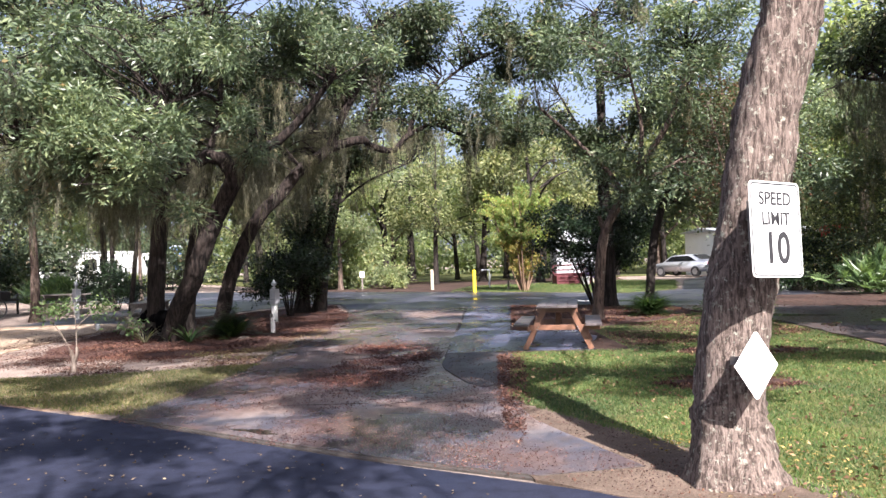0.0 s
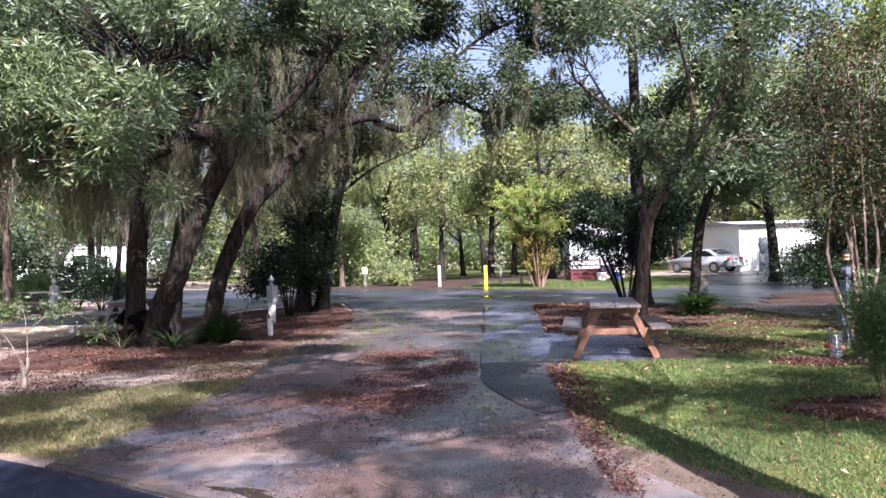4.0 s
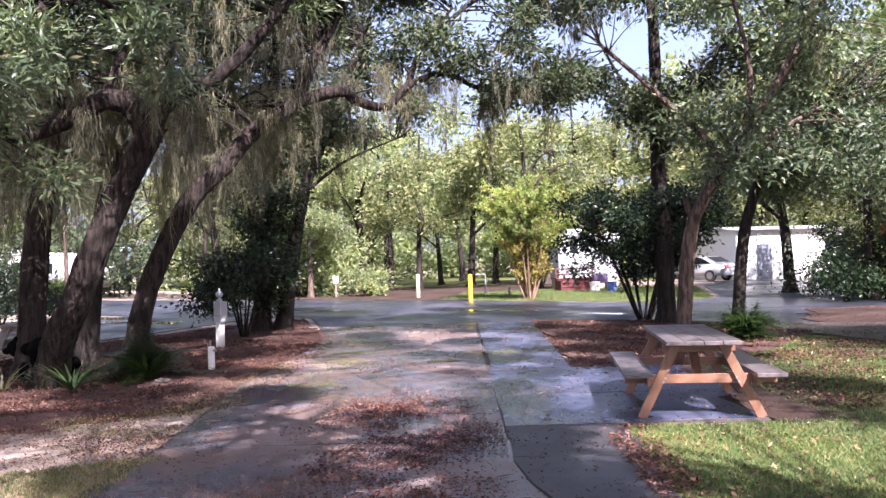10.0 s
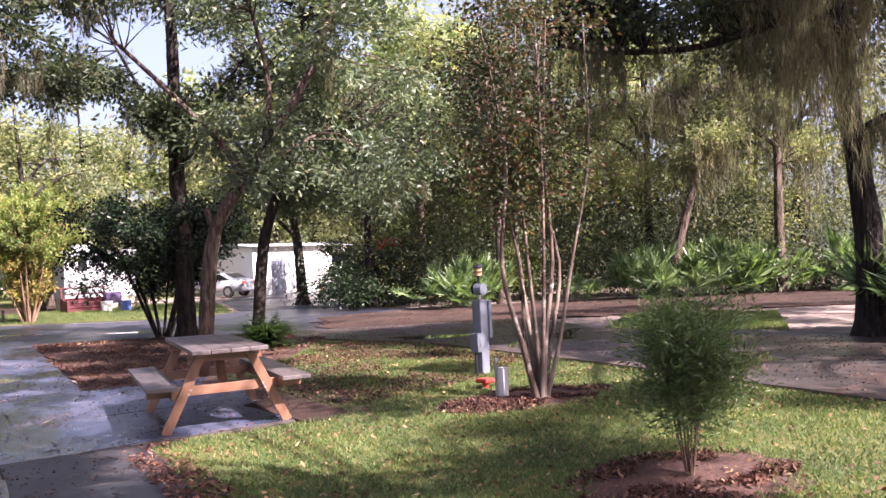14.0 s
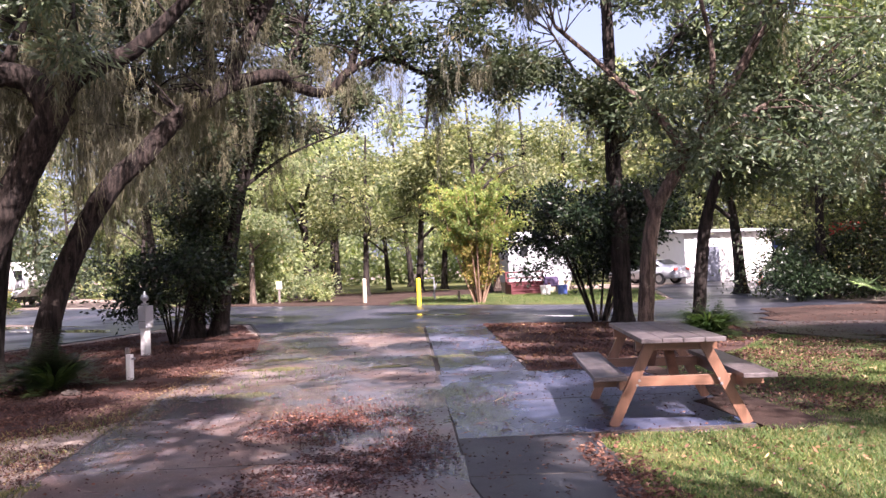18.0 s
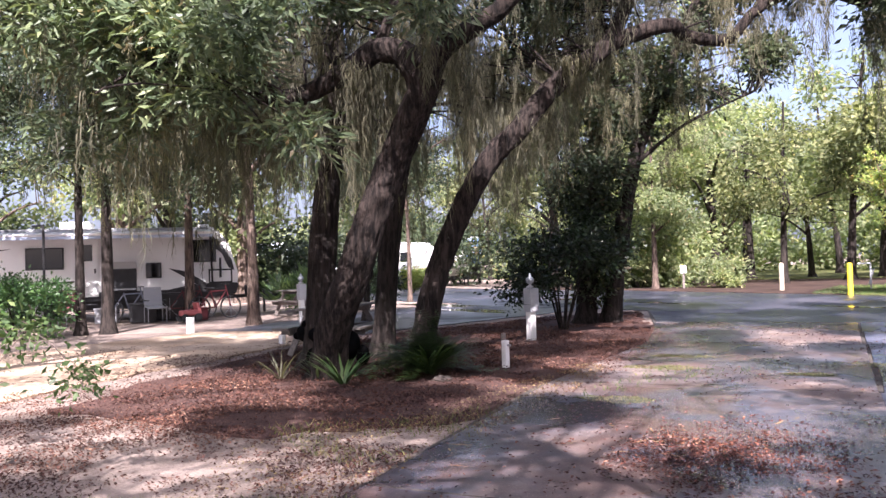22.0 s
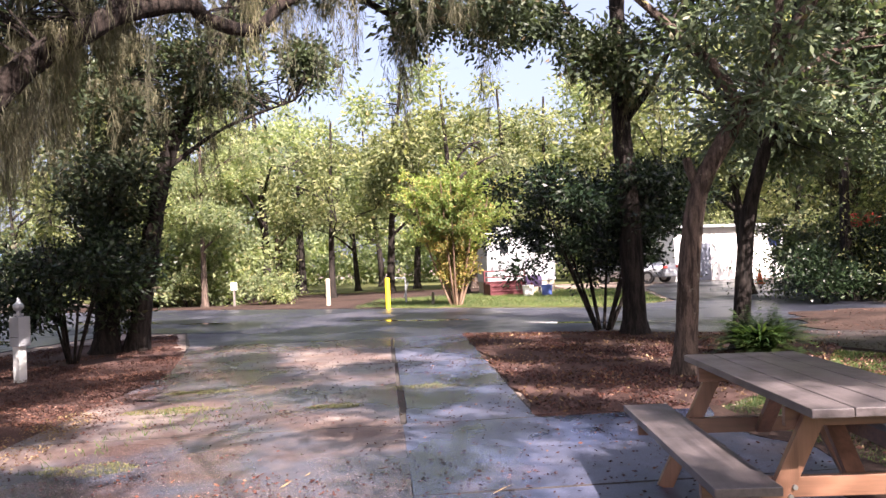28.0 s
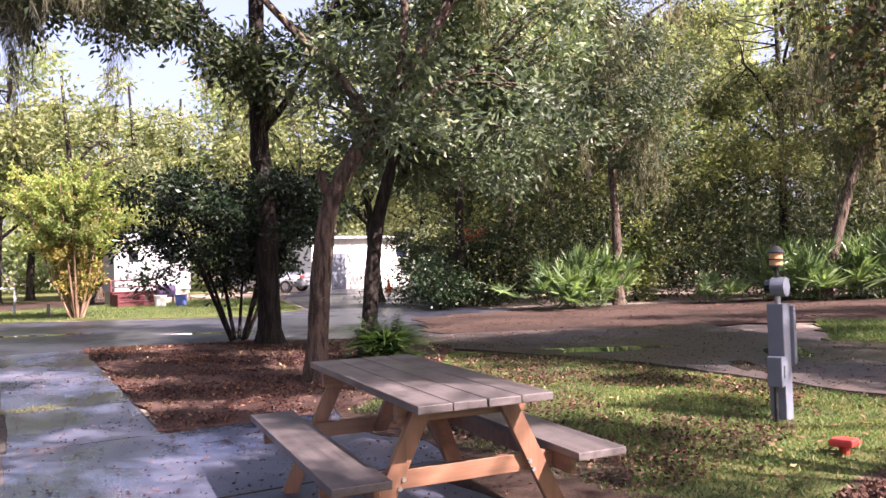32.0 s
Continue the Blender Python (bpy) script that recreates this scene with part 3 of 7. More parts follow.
def tree(name, label, at, wood, blobs, per, leaf, mats, seed, moss=(), gap=-0.12, twigs=0.5, category="tree", group="", spread=0.2, root=0.6, droop=0.35, moss_len=(0.35, 1.1), rough=0.10, slim=False, ridge=0.0, tri=False, fine_twig=1.0, loose=0.24):
    """wood: lists of (x, y, z, radius), the first the trunk. blobs: ellipsoids of foliage. leaf: length, width.
    moss: (index of a limb or None for the crown, bunches)."""
    rs = np.random.RandomState(seed)
    base = np.array(at, float)
    t = thing(name, label, category, pose(*at), group)
    spots, fine = [], []
    for n, limb in enumerate(wood):
        a = np.array(limb, float)
        pts = a[:, :3] - base
        v, f = tube(pts, a[:, 3], 30 if n == 0 and ridge else 14 if ridge else 9, rough, seed + n, root if n == 0 else 0, 9 if ridge else 4, ridge)
        link("trunk" if n == 0 or slim else "limb", raw_mesh("trunk", v, f, True), mats[0], t)
        u = np.linspace(0, len(pts) - 1, 24)
        line = np.stack([np.interp(u, np.arange(len(pts)), pts[:, k]) for k in range(3)], 1)
        spots.append(line[4:] if n == 0 else line)
    every = np.concatenate(spots)
    if blobs:
        cs = clusters(rs, blobs, gap, loose=loose) - base
        pick = rs.rand(len(cs)) < twigs
        for c in cs[pick]:
            dist = np.linalg.norm((every - c) * [1, 1, 1.3], axis=1)
            s = every[np.argmin(dist + rs.rand(len(every)) * 0.6)]
            mid = (s + c) / 2 + rs.randn(3) * 0.12 * dist.min() + [0, 0, 0.08 * dist.min()]
            r0 = min(0.045, 0.008 + 0.008 * dist.min()) * fine_twig
            fine.append(tube([s, mid, c], [r0, r0 * 0.55, 0.004 * fine_twig], 4, 0, 0, 0, 2))
        if fine:
            v, f = joined(fine)
            tagged(link("branching", raw_mesh("branching", v, f, True), mats[0], t), kind="stuff")
        v, f = sprays(rs, cs, per, spread, *leaf, droop, tri)
        tagged(link("crown", raw_mesh("crown", v, f), mats[1], t), kind="stuff")
    hung, held = [], []
    for which, n in moss:
        if which is None:
            line = cs[rs.rand(len(cs)) < 0.5] - [0, 0, 0.1]
        elif isinstance(which, tuple):
            line = in_ball(rs, 60, 0.33) * which[3:] + np.array(which[:3]) - base
        else:
            line = spots[which][len(spots[which]) // (2 if which == 0 else 4) :]
        heart = line[rs.randint(0, len(line), max(2, n // 4))]
        pick = rs.randint(0, len(heart), n)
        run = unit(rs.randn(len(heart), 3) * [1, 1, 0.25])
        at_ = heart[pick] + run[pick] * (rs.rand(n, 1) - 0.5) * 1.1 + rs.randn(n, 3) * 0.05
        ln = moss_len[0] * 0.5 + (moss_len[1] - moss_len[0]) * rs.rand(n) ** 1.7
        hung.append(beards(rs, at_, ln, 0.035 + 0.07 * rs.rand(n), 30 if tri else 92, 0.024 if tri else 0.0075, 2))
        if isinstance(which, tuple):
            for c, d in zip(heart, run):
                s = every[np.argmin(np.linalg.norm(every - c, axis=1))]
                held.append(tube([s, (s + c) / 2 + [0, 0, 0.12], c - d * 0.45, c + d * 0.5], [0.02, 0.014, 0.009, 0.004], 5, 0, 0, 0, 3))
    if held:
        v, f = joined(held)
        tagged(link("branching", raw_mesh("branching", v, f, True), mats[0], t), kind="stuff")
    if hung:
        v, f = joined(hung)
        tagged(link("hanging_moss", raw_mesh("hanging_moss", v, f), M["moss"], t, "grey-green hanging moss strands"), kind="stuff")
    return t


def patch(name, pts, z, mat, label, category, jitter=0.0, seed=0, thick=0.04, dome=0.0):
    """A flat piece of ground with uneven edges and some thickness."""
    rs = np.random.RandomState(seed)
    ring = []
    for (x0, y0), (x1, y1) in zip(pts, pts[1:] + pts[:1]):
        n = max(1, int(math.hypot(x1 - x0, y1 - y0) / 0.35)) if jitter else 1
        for k in range(n):
            j = rs.randn(2) * jitter if k or jitter else (0, 0)
            ring.append((x0 + (x1 - x0) * k / n + j[0], y0 + (y1 - y0) * k / n + j[1]))
    bm = B()
    top = [bm.verts.new((x, y, z)) for x, y in ring]
    low = [bm.verts.new((x, y, z - thick)) for x, y in ring]
    bm.faces.new(top)
    for i in range(len(ring)):
        j = (i + 1) % len(ring)
        bm.faces.new((low[i], low[j], top[j], top[i]))
    bmesh.ops.recalc_face_normals(bm, faces=bm.faces)
    bmesh.ops.triangulate(bm, faces=[f for f in bm.faces if len(f.verts) > 4])
    me = bpy.data.meshes.new(name)
    bm.to_mesh(me)
    bm.free()
    return tagged(link(name, me, mat), label, category, kind="structure")


def inside(pts, xy):
    """Which of the points lie inside a polygon."""
    x, y = xy[:, 0], xy[:, 1]
    hit = np.zeros(len(xy), bool)
    for (x0, y0), (x1, y1) in zip(pts, pts[1:] + pts[:1]):
        cross = ((y0 > y) != (y1 > y)) & (x < (x1 - x0) * (y - y0) / (y1 - y0 + 1e-12) + x0)
        hit ^= cross
    return hit


def scattered(rs, pts, n):
    a = np.array(pts)
    lo, hi = a.min(0), a.max(0)
    xy = lo + (hi - lo) * rs.rand(n, 2)
    return xy[inside(pts, xy)]


def strew(name, label, pts, n, size, mat, z, seed, tilt=0.25, lumps=0.9, fade=False):
    """Fallen leaves lying in drifts; with fade they thin out towards the edge."""
    rs = np.random.RandomState(seed)
    xy = scattered(rs, pts, n)
    if fade:
        a = np.array(pts)
        off = (xy - a.mean(0)) / (np.ptp(a, axis=0) / 2)
        xy = xy[rs.rand(len(xy)) > 1.15 * (off**2).sum(1)]
    keep = np.array([noise.noise(Vector((x * 0.8, y * 0.8, seed))) + 0.5 * noise.noise(Vector((x * 2.5, y * 2.5, seed))) > lumps * (rs.rand() - 0.5) for x, y in xy])
    xy = xy[keep]
    k = len(xy)
    at = np.concatenate([xy, z + 0.012 * rs.rand(k, 1)], 1)
    th = rs.rand(k) * 6.283
    way = np.stack([np.cos(th), np.sin(th), tilt * rs.randn(k)], 1)
    v, f = leaves(rs, at, way, size[0], size[1], 0.15)
    v[:, 2] = np.maximum(v[:, 2], z + 0.001)
    ob = link(name, raw_mesh(name, v, f), mat)
    return tagged(ob, label, "leaf litter", kind="stuff")


# ---- ground, roads, pads ----
bm = B()
bmesh.ops.create_grid(bm, x_segments=40, y_segments=40, size=700)
ground = part("ground", bm, M["soil"], None, m=pose(0, 0, -0.03))
tagged(ground, "sandy soil strewn with leaf litter and twigs", "ground", kind="structure")

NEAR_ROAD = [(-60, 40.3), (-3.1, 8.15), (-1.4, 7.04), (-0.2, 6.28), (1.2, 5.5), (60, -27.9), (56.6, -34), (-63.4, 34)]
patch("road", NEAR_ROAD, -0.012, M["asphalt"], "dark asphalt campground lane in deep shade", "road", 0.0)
FAR_ROAD = [(-70, 67.7), (-9.5, 33.3), (-4.75, 30.5), (1.7, 26.9), (6.2, 24.3), (9.5, 22.6), (14, 20.6), (60, -5), (64, 1), (25.5, 23.6), (15.5, 27.6), (12.6, 29.6), (17, 44), (19.5, 52), (15, 53), (12, 46), (9.2, 35.0), (6.5, 33.2), (0.5, 38), (-9, 45), (-67, 78)]
patch("road_far", FAR_ROAD, -0.010, M["far_asphalt"], "worn wet grey campground road with puddles", "road", 0.03, 3)
LEFT_PAD = [(-14.2, 16), (-8.2, 12.6), (-9.0, 16.5), (-9.2, 20), (-9.1, 22.6), (-11.2, 23.4), (-13.3, 23.0)]
patch("neighbour_drive", LEFT_PAD, -0.006, M["sand"], "sunlit sandy concrete drive of the next pitch", "driveway", 0.05, 4)
LEFT_ROAD = [(-13.3, 22.6), (-11.2, 23.2), (-9.1, 22.4), (-8.7, 24.4), (-7.2, 29.5), (-6.6, 31.6), (-12, 34.8), (-13.4, 30)]
patch("neighbour_drive_end", LEFT_ROAD, -0.008, M["far_asphalt"], "wet grey asphalt end of the next drive", "driveway", 0.05, 44)
RIGHT_PAD = [(7.1, 3.0), (7.0, 10), (7.25, 14), (7.3, 18), (6.5, 21.2), (6.2, 24.3), (12.0, 21.3), (10.8, 18.0), (12.0, 14.9), (12.6, 6), (12.6, 0)]
patch("side_drive", RIGHT_PAD, 0.010, M["side_drive"], "damp grey drive strewn with pine needles", "driveway", 0.02, 5)
NEEDLES = [(8.0, 22.0), (12.2, 21.0), (17, 18.0), (24, 14.2), (25.5, 22.5), (17, 26.2), (13, 28.2), (9.2, 28.0), (7.6, 24.5)]
patch("needle_bed", NEEDLES, 0.006, M["needles"], "roadside strip under a carpet of reddish pine needles", "ground", 0.12, 6)
LAWN_R = [(2.95, 5.1), (2.5, 6.34), (1.95, 7.2), (1.35, 8.3), (1.05, 9.1), (1.25, 13.3), (3.2, 13.4), (3.0, 17.4), (4.8, 18.9), (6.2, 21.0), (7.2, 19), (7.15, 14), (6.9, 10), (7.0, 3.0), (4.0, 4.1)]
patch("lawn", LAWN_R, -0.008, M["turf"], "patchy mown lawn with fallen leaves", "lawn", 0.06, 7)
patch("dirt_shoulder", [(1.1, 5.6), (2.0, 5.0), (3.4, 4.2), (3.1, 5.1), (2.6, 6.4), (2.0, 7.3), (1.4, 8.4), (1.0, 8.8)], -0.005, M["shoulder"], "bare brown dirt washed over the drive corner", "ground", 0.05, 67)
LAWN_L = [(-3.1, 8.35), (-2.95, 9.6), (-2.85, 11.2), (-2.8, 12.6), (-3.8, 12.2), (-5.6, 11.6), (-8.0, 11.6), (-10.5, 12.6), (-8, 11.0), (-5, 9.25)]
patch("lawn_verge", LAWN_L, -0.009, M["verge"], "sunlit grass verge between drive and lane", "lawn", 0.08, 8)
LAWN_S = [(12.2, 14.7), (15.8, 17.5), (14, 20.3), (10.9, 17.8)]
patch("lawn_strip", LAWN_S, -0.007, M["turf"], "shaded grass strip between drives", "lawn", 0.08, 9)
FAR_LAWN = [(-1.0, 39.6), (6.8, 33.4), (9.0, 35.2), (11.5, 46), (9, 49), (0, 46)]
patch("lawn_far", FAR_LAWN, -0.006, M["turf"], "sunlit grass beyond the campground road", "lawn", 0.1, 10)
MEADOW = [(-16, 58), (20, 58), (60, 130), (-60, 130)]
patch("meadow", MEADOW, 0.02, M["turf"], "bright open grass behind the trees", "lawn", 0.2, 11)
BED_L = [(-2.95, 23.2), (-2.95, 19), (-2.95, 16.8), (-3.3, 14.7), (-4.6, 13.9), (-7.7, 14.3), (-8.3, 17), (-8.9, 20), (-8.4, 23.8), (-6.6, 28.3), (-4.9, 30.2), (-4.1, 27.0)]
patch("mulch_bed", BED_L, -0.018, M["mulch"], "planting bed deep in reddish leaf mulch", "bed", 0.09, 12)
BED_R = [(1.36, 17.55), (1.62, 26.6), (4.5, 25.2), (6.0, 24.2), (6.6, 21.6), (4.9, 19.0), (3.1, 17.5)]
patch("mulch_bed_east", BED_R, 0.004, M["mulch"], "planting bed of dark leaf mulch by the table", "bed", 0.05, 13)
for n, (x, y, a, b) in enumerate([(3.75, 9.67, 0.85, 0.6), (4.85, 12.75, 1.0, 0.55)]):
    ring = [(x + a * (1 + 0.15 * math.sin(3 * k + n)) * math.cos(k * 0.35), y + b * math.sin(k * 0.35)) for k in range(18)]
    patch("mulch_ring", ring, -0.003, M["mulch"], "ring of leaf mulch in the lawn", "bed", 0.04, 60 + n)
    strew("leaf_litter", "brown leaves on the mulch ring", ring, 12000, (0.045, 0.018), M["bed_litter"], -0.001, 62 + n, 0.6, 0.05)
patch("dirt_edge", [(2.55, 13.35), (3.5, 13.3), (3.6, 15), (3.3, 17.4), (2.8, 17.5), (2.9, 15.4), (2.6, 14.3)], 0.006, M["needles"], "brown dirt washed over the end of the table pad", "ground", 0.09, 66)
LITTER_FAR = [(-14, 47), (-9, 45.4), (0.3, 38.4), (0, 46), (9, 49.2), (10, 58), (-16, 58)]
patch("forest_floor", LITTER_FAR, -0.002, M["needles"], "brown forest floor under the far trees", "ground", 0.1, 14)

# the drive: slabs with open joints on a bedding sheet
drive = patch("driveway", [(-3.25, 16.8), (-2.95, 12.6), (-3.2, 8.25), (-1.4, 7.1), (-0.2, 6.34), (1.2, 5.62), (2.0, 5.9), (1.15, 9.1), (1.3, 13.4), (3.2, 13.5), (3.1, 17.45), (1.36, 17.5), (1.62, 26.5), (1.7, 26.85), (-4.75, 30.4), (-3.95, 27), (-3.05, 23.1)], -0.012, M["joint"], "stained concrete parking pad, damp and leaf-strewn", "driveway", 0, thick=0.02)


def slab(pts, mat, seed, top=0.0):
    rs = np.random.RandomState(seed)
    bm = B()
    c = np.mean(pts, 0)
    ring = []
    for (x0, y0), (x1, y1) in zip(pts, pts[1:] + pts[:1]):
        n = max(1, int(math.hypot(x1 - x0, y1 - y0) / 0.5))
        for k in range(n):
            p = np.array([x0 + (x1 - x0) * k / n, y0 + (y1 - y0) * k / n])
            p += (c - p) / np.linalg.norm(c - p) * (0.010 + 0.012 * rs.rand())
            ring.append(p)
    up = [bm.verts.new((x, y, top)) for x, y in ring]
    lip = [bm.verts.new((x + (x - c[0]) * 0.004, y + (y - c[1]) * 0.004, top - 0.008)) for x, y in ring]
    low = [bm.verts.new((v.co.x, v.co.y, -0.05)) for v in lip]
    bm.faces.new(up)
    for i in range(len(ring)):
        j = (i + 1) % len(ring)
        bm.faces.new((lip[i], lip[j], up[j], up[i]))
        bm.faces.new((low[i], low[j], lip[j], lip[i]))
    bmesh.ops.recalc_face_normals(bm, faces=bm.faces)
    for f in bm.faces:
        f.material_index = 0 if len(f.verts) > 4 else 1
    bmesh.ops.triangulate(bm, faces=[f for f in bm.faces if len(f.verts) > 4])
    ob = part("slab", bm, mat, drive)
    ob.data.materials.append(M["joint"])
    return ob


ys = [8.8, 12.9, 17.45, 22.1, 26.4]
lefts = [-3.15, -2.95, -3.2, -3.05, -3.75]
for n in range(1, 4):
    slab([(lefts[n], ys[n]), (0.13, ys[n]), (0.17, ys[n + 1]), (lefts[n + 1], ys[n + 1])], M["concrete"], n)
slab([(-3.15, 8.8), (-3.15, 8.3), (-1.4, 7.15), (-0.2, 6.4), (1.2, 5.68), (2.0, 5.9), (1.3, 7.7), (1.12, 8.8)], M["concrete"], 11)
slab([(-3.75, 26.4), (1.62, 26.4), (1.7, 26.8), (-4.7, 30.3)], M["far_asphalt"], 13)
CURVE = [(1.06, 9.95), (0.78, 9.72), (0.56, 10.15), (0.38, 10.8), (0.2, 11.5), (0.13, 12.1)]
slab([(-3.15, 8.8), (1.1, 8.8)] + CURVE + [(0.15, 12.9), (-2.95, 12.9)], M["concrete"], 0)
slab(CURVE[::-1] + [(1.16, 11.4), (1.2, 12.2), (0.13, 12.25)], M["dark_slab"], 20, 0.004)
slab([(0.13, 12.25), (1.2, 12.2), (1.26, 13.45), (0.13, 13.45)], M["dark_slab"], 21, 0.002)
slab([(0.13, 13.45), (3.15, 13.5), (3.15, 15.2), (0.13, 15.2)], M["sky_tinted_wet_slab"], 30, 0.002)
slab([(0.13, 15.2), (3.15, 15.2), (3.05, 17.45), (0.13, 17.45)], M["sky_tinted_wet_slab"], 31, 0.002)
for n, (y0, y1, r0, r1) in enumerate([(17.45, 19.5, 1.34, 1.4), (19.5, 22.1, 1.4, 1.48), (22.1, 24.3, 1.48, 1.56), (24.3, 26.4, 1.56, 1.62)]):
    slab([(0.17, y0), (r0, y0), (r1, y1), (0.2, y1)], M["sky_tinted_wet_slab"], 40 + n, 0.002)

# puddles lie a hair above the paving they fill
for n, (x, y, a, b, r) in enumerate([(8.6, 13.2, 1.1, 0.5, 60), (8.0, 19.4, 0.95, 0.32, -28), (9.6, 17.6, 0.9, 0.25, 40), (7.9, 16.8, 0.5, 0.16, 60), (-10.0, 30.5, 1.8, 0.45, -28), (-12.5, 33.5, 2.2, 0.5, -28), (0.8, 31.4, 1.6, 0.22, -30), (4.6, 28.0, 1.5, 0.2, -30), (-8.4, 36.5, 1.6, 0.3, -30), (-5.0, 34.0, 1.0, 0.18, -30), (-1.4, 7.42, 0.24, 0.07, -28)]):
    rs = np.random.RandomState(70 + n)
    ring = []
    for k in range(28):
        th = 2 * math.pi * k / 28
        q = 1 + 0.3 * math.sin(3 * th + n) + 0.12 * rs.randn()
        p = pose(x, y, 0, 0, 0, r) @ Vector((a * q * math.cos(th), b * q * math.sin(th), 0))
        ring.append((p.x, p.y))
    patch("puddle", ring, 0.0145 if x > 6 else 0.003 if y < 9 else -0.002 if x < -9 and y < 32 else -0.006, M["water"], "shallow rain puddle mirroring the trees", "puddle", 0, thick=0.003)


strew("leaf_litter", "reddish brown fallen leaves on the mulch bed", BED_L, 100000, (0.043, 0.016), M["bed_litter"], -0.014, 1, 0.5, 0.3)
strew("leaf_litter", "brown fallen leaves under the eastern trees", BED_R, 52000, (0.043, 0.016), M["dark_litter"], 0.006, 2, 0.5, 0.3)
strew("leaf_litter", "loose tan leaves over the eastern mulch", BED_R, 9000, (0.05, 0.022), M["litter"], 0.010, 20, 0.6, 0.9)
strew("leaf_litter", "matted dark leaf drift in the middle of the drive", [(0.1, 16.2), (-1.6, 16.0), (-2.2, 12.5), (-2.2, 9.2), (-0.4, 8.8), (0.1, 11.5), (0.12, 14)], 84000, (0.032, 0.013), M["dark_litter"], 0.004, 3, 0.35, 0.8, True)
strew("leaf_litter", "scattered dark leaves over the damp concrete", [(-3.0, 8.5), (1.1, 8.6), (3.0, 14), (3.0, 17), (1.5, 26.3), (-3.5, 26.3)], 19000, (0.030, 0.014), M["dark_litter"], 0.005, 4, 0.15, 1.1)
strew("leaf_litter", "fallen yellow leaves round the road edge", [(2.0, 5.0), (2.0, 7.2), (4.2, 6.6), (6.6, 4.9), (6, 3.0)], 4200, (0.042, 0.02), M["yellow_litter"], -0.004, 5, 0.4, 0.7)
strew("grit", "gritty dirt and leaf crumbs on the apron", [(-3.35, 8.1), (-1.4, 6.95), (1.3, 5.45), (2.6, 4.7), (2.9, 5.2), (1.9, 7.2), (1.3, 8.2), (1.0, 11.5), (-2.8, 12)], 60000, (0.016, 0.010), M["dark_litter"], 0.002, 15, 0.3, 0.9)
strew("twig_litter", "pale fallen twigs on the drive", [(-3.0, 8.4), (1.0, 6.2), (1.0, 16), (-2.8, 16)], 420, (0.16, 0.009), M["litter"], 0.004, 16, 0.1, 1.2)
strew("leaf_litter", "brown leaves and crumbs on the bare soil", [(-2.9, 12.4), (-5.6, 11.8), (-9.5, 12.2), (-9.0, 15), (-7.6, 14.4), (-4.6, 14.2), (-3.2, 15.2)], 38000, (0.030, 0.014), M["bed_litter"], -0.020, 17, 0.5, 0.5)
strew("leaf_litter", "brown leaf crumbs in the thin lawn by the table", [(3.2, 13.6), (5.2, 14.2), (7.0, 15.4), (7.2, 18.8), (6.2, 20.6), (4.6, 18.4), (3.1, 17.0)], 30000, (0.042, 0.018), M["bed_litter"], 0.014, 18, 0.5, 0.7)
RIM_L = [(-2.6, 23.5), (-2.7, 19), (-2.7, 16.0), (-2.9, 13.2), (-4.6, 12.9), (-8.5, 13.2), (-9.6, 17), (-9.8, 20), (-8.4, 26)]
strew("leaf_litter", "thin leaf scatter round the mulch bed", RIM_L, 56000, (0.032, 0.014), M["bed_litter"], 0.003, 12, 0.4, 0.9)
strew("leaf_litter", "loose brown leaves on the lawn", LAWN_R, 9000, (0.05, 0.024), M["litter"], 0.014, 6, 0.5, 1.2)
strew("leaf_litter", "leaf crumbs along the drive edge", [(1.1, 6.4), (1.3, 9), (1.4, 13.3), (1.0, 13.3), (0.95, 9), (1.0, 7)], 7000, (0.045, 0.018), M["bed_litter"], 0.008, 7, 0.4, 0.6)
strew("leaf_litter", "sparse pale leaves on the asphalt lane", [(-7, 10), (-3, 7.6), (1.4, 5.2), (4, 3.5), (2, 2), (-4, 4), (-8, 7)], 4200, (0.034, 0.018), M["pale_litter"], -0.010, 8, 0.2, 1.5)
strew("leaf_litter", "brown leaves and needles on the damp side drive", RIGHT_PAD, 30000, (0.035, 0.014), M["dark_litter"], 0.012, 19, 0.2, 0.9)
strew("leaf_litter", "needle litter over the roadside strip", NEEDLES, 14000, (0.10, 0.010), M["bed_litter"], 0.008, 9, 0.2, 0.9)
strew("leaf_litter", "leaves and twigs on the sandy ground", [(-3.2, 13), (-8, 13), (-14, 15), (-14, 20), (-9, 20), (-7, 15), (-3.4, 14.6)], 14000, (0.032, 0.014), M["bed_litter"], -0.002, 10, 0.4, 1.0)


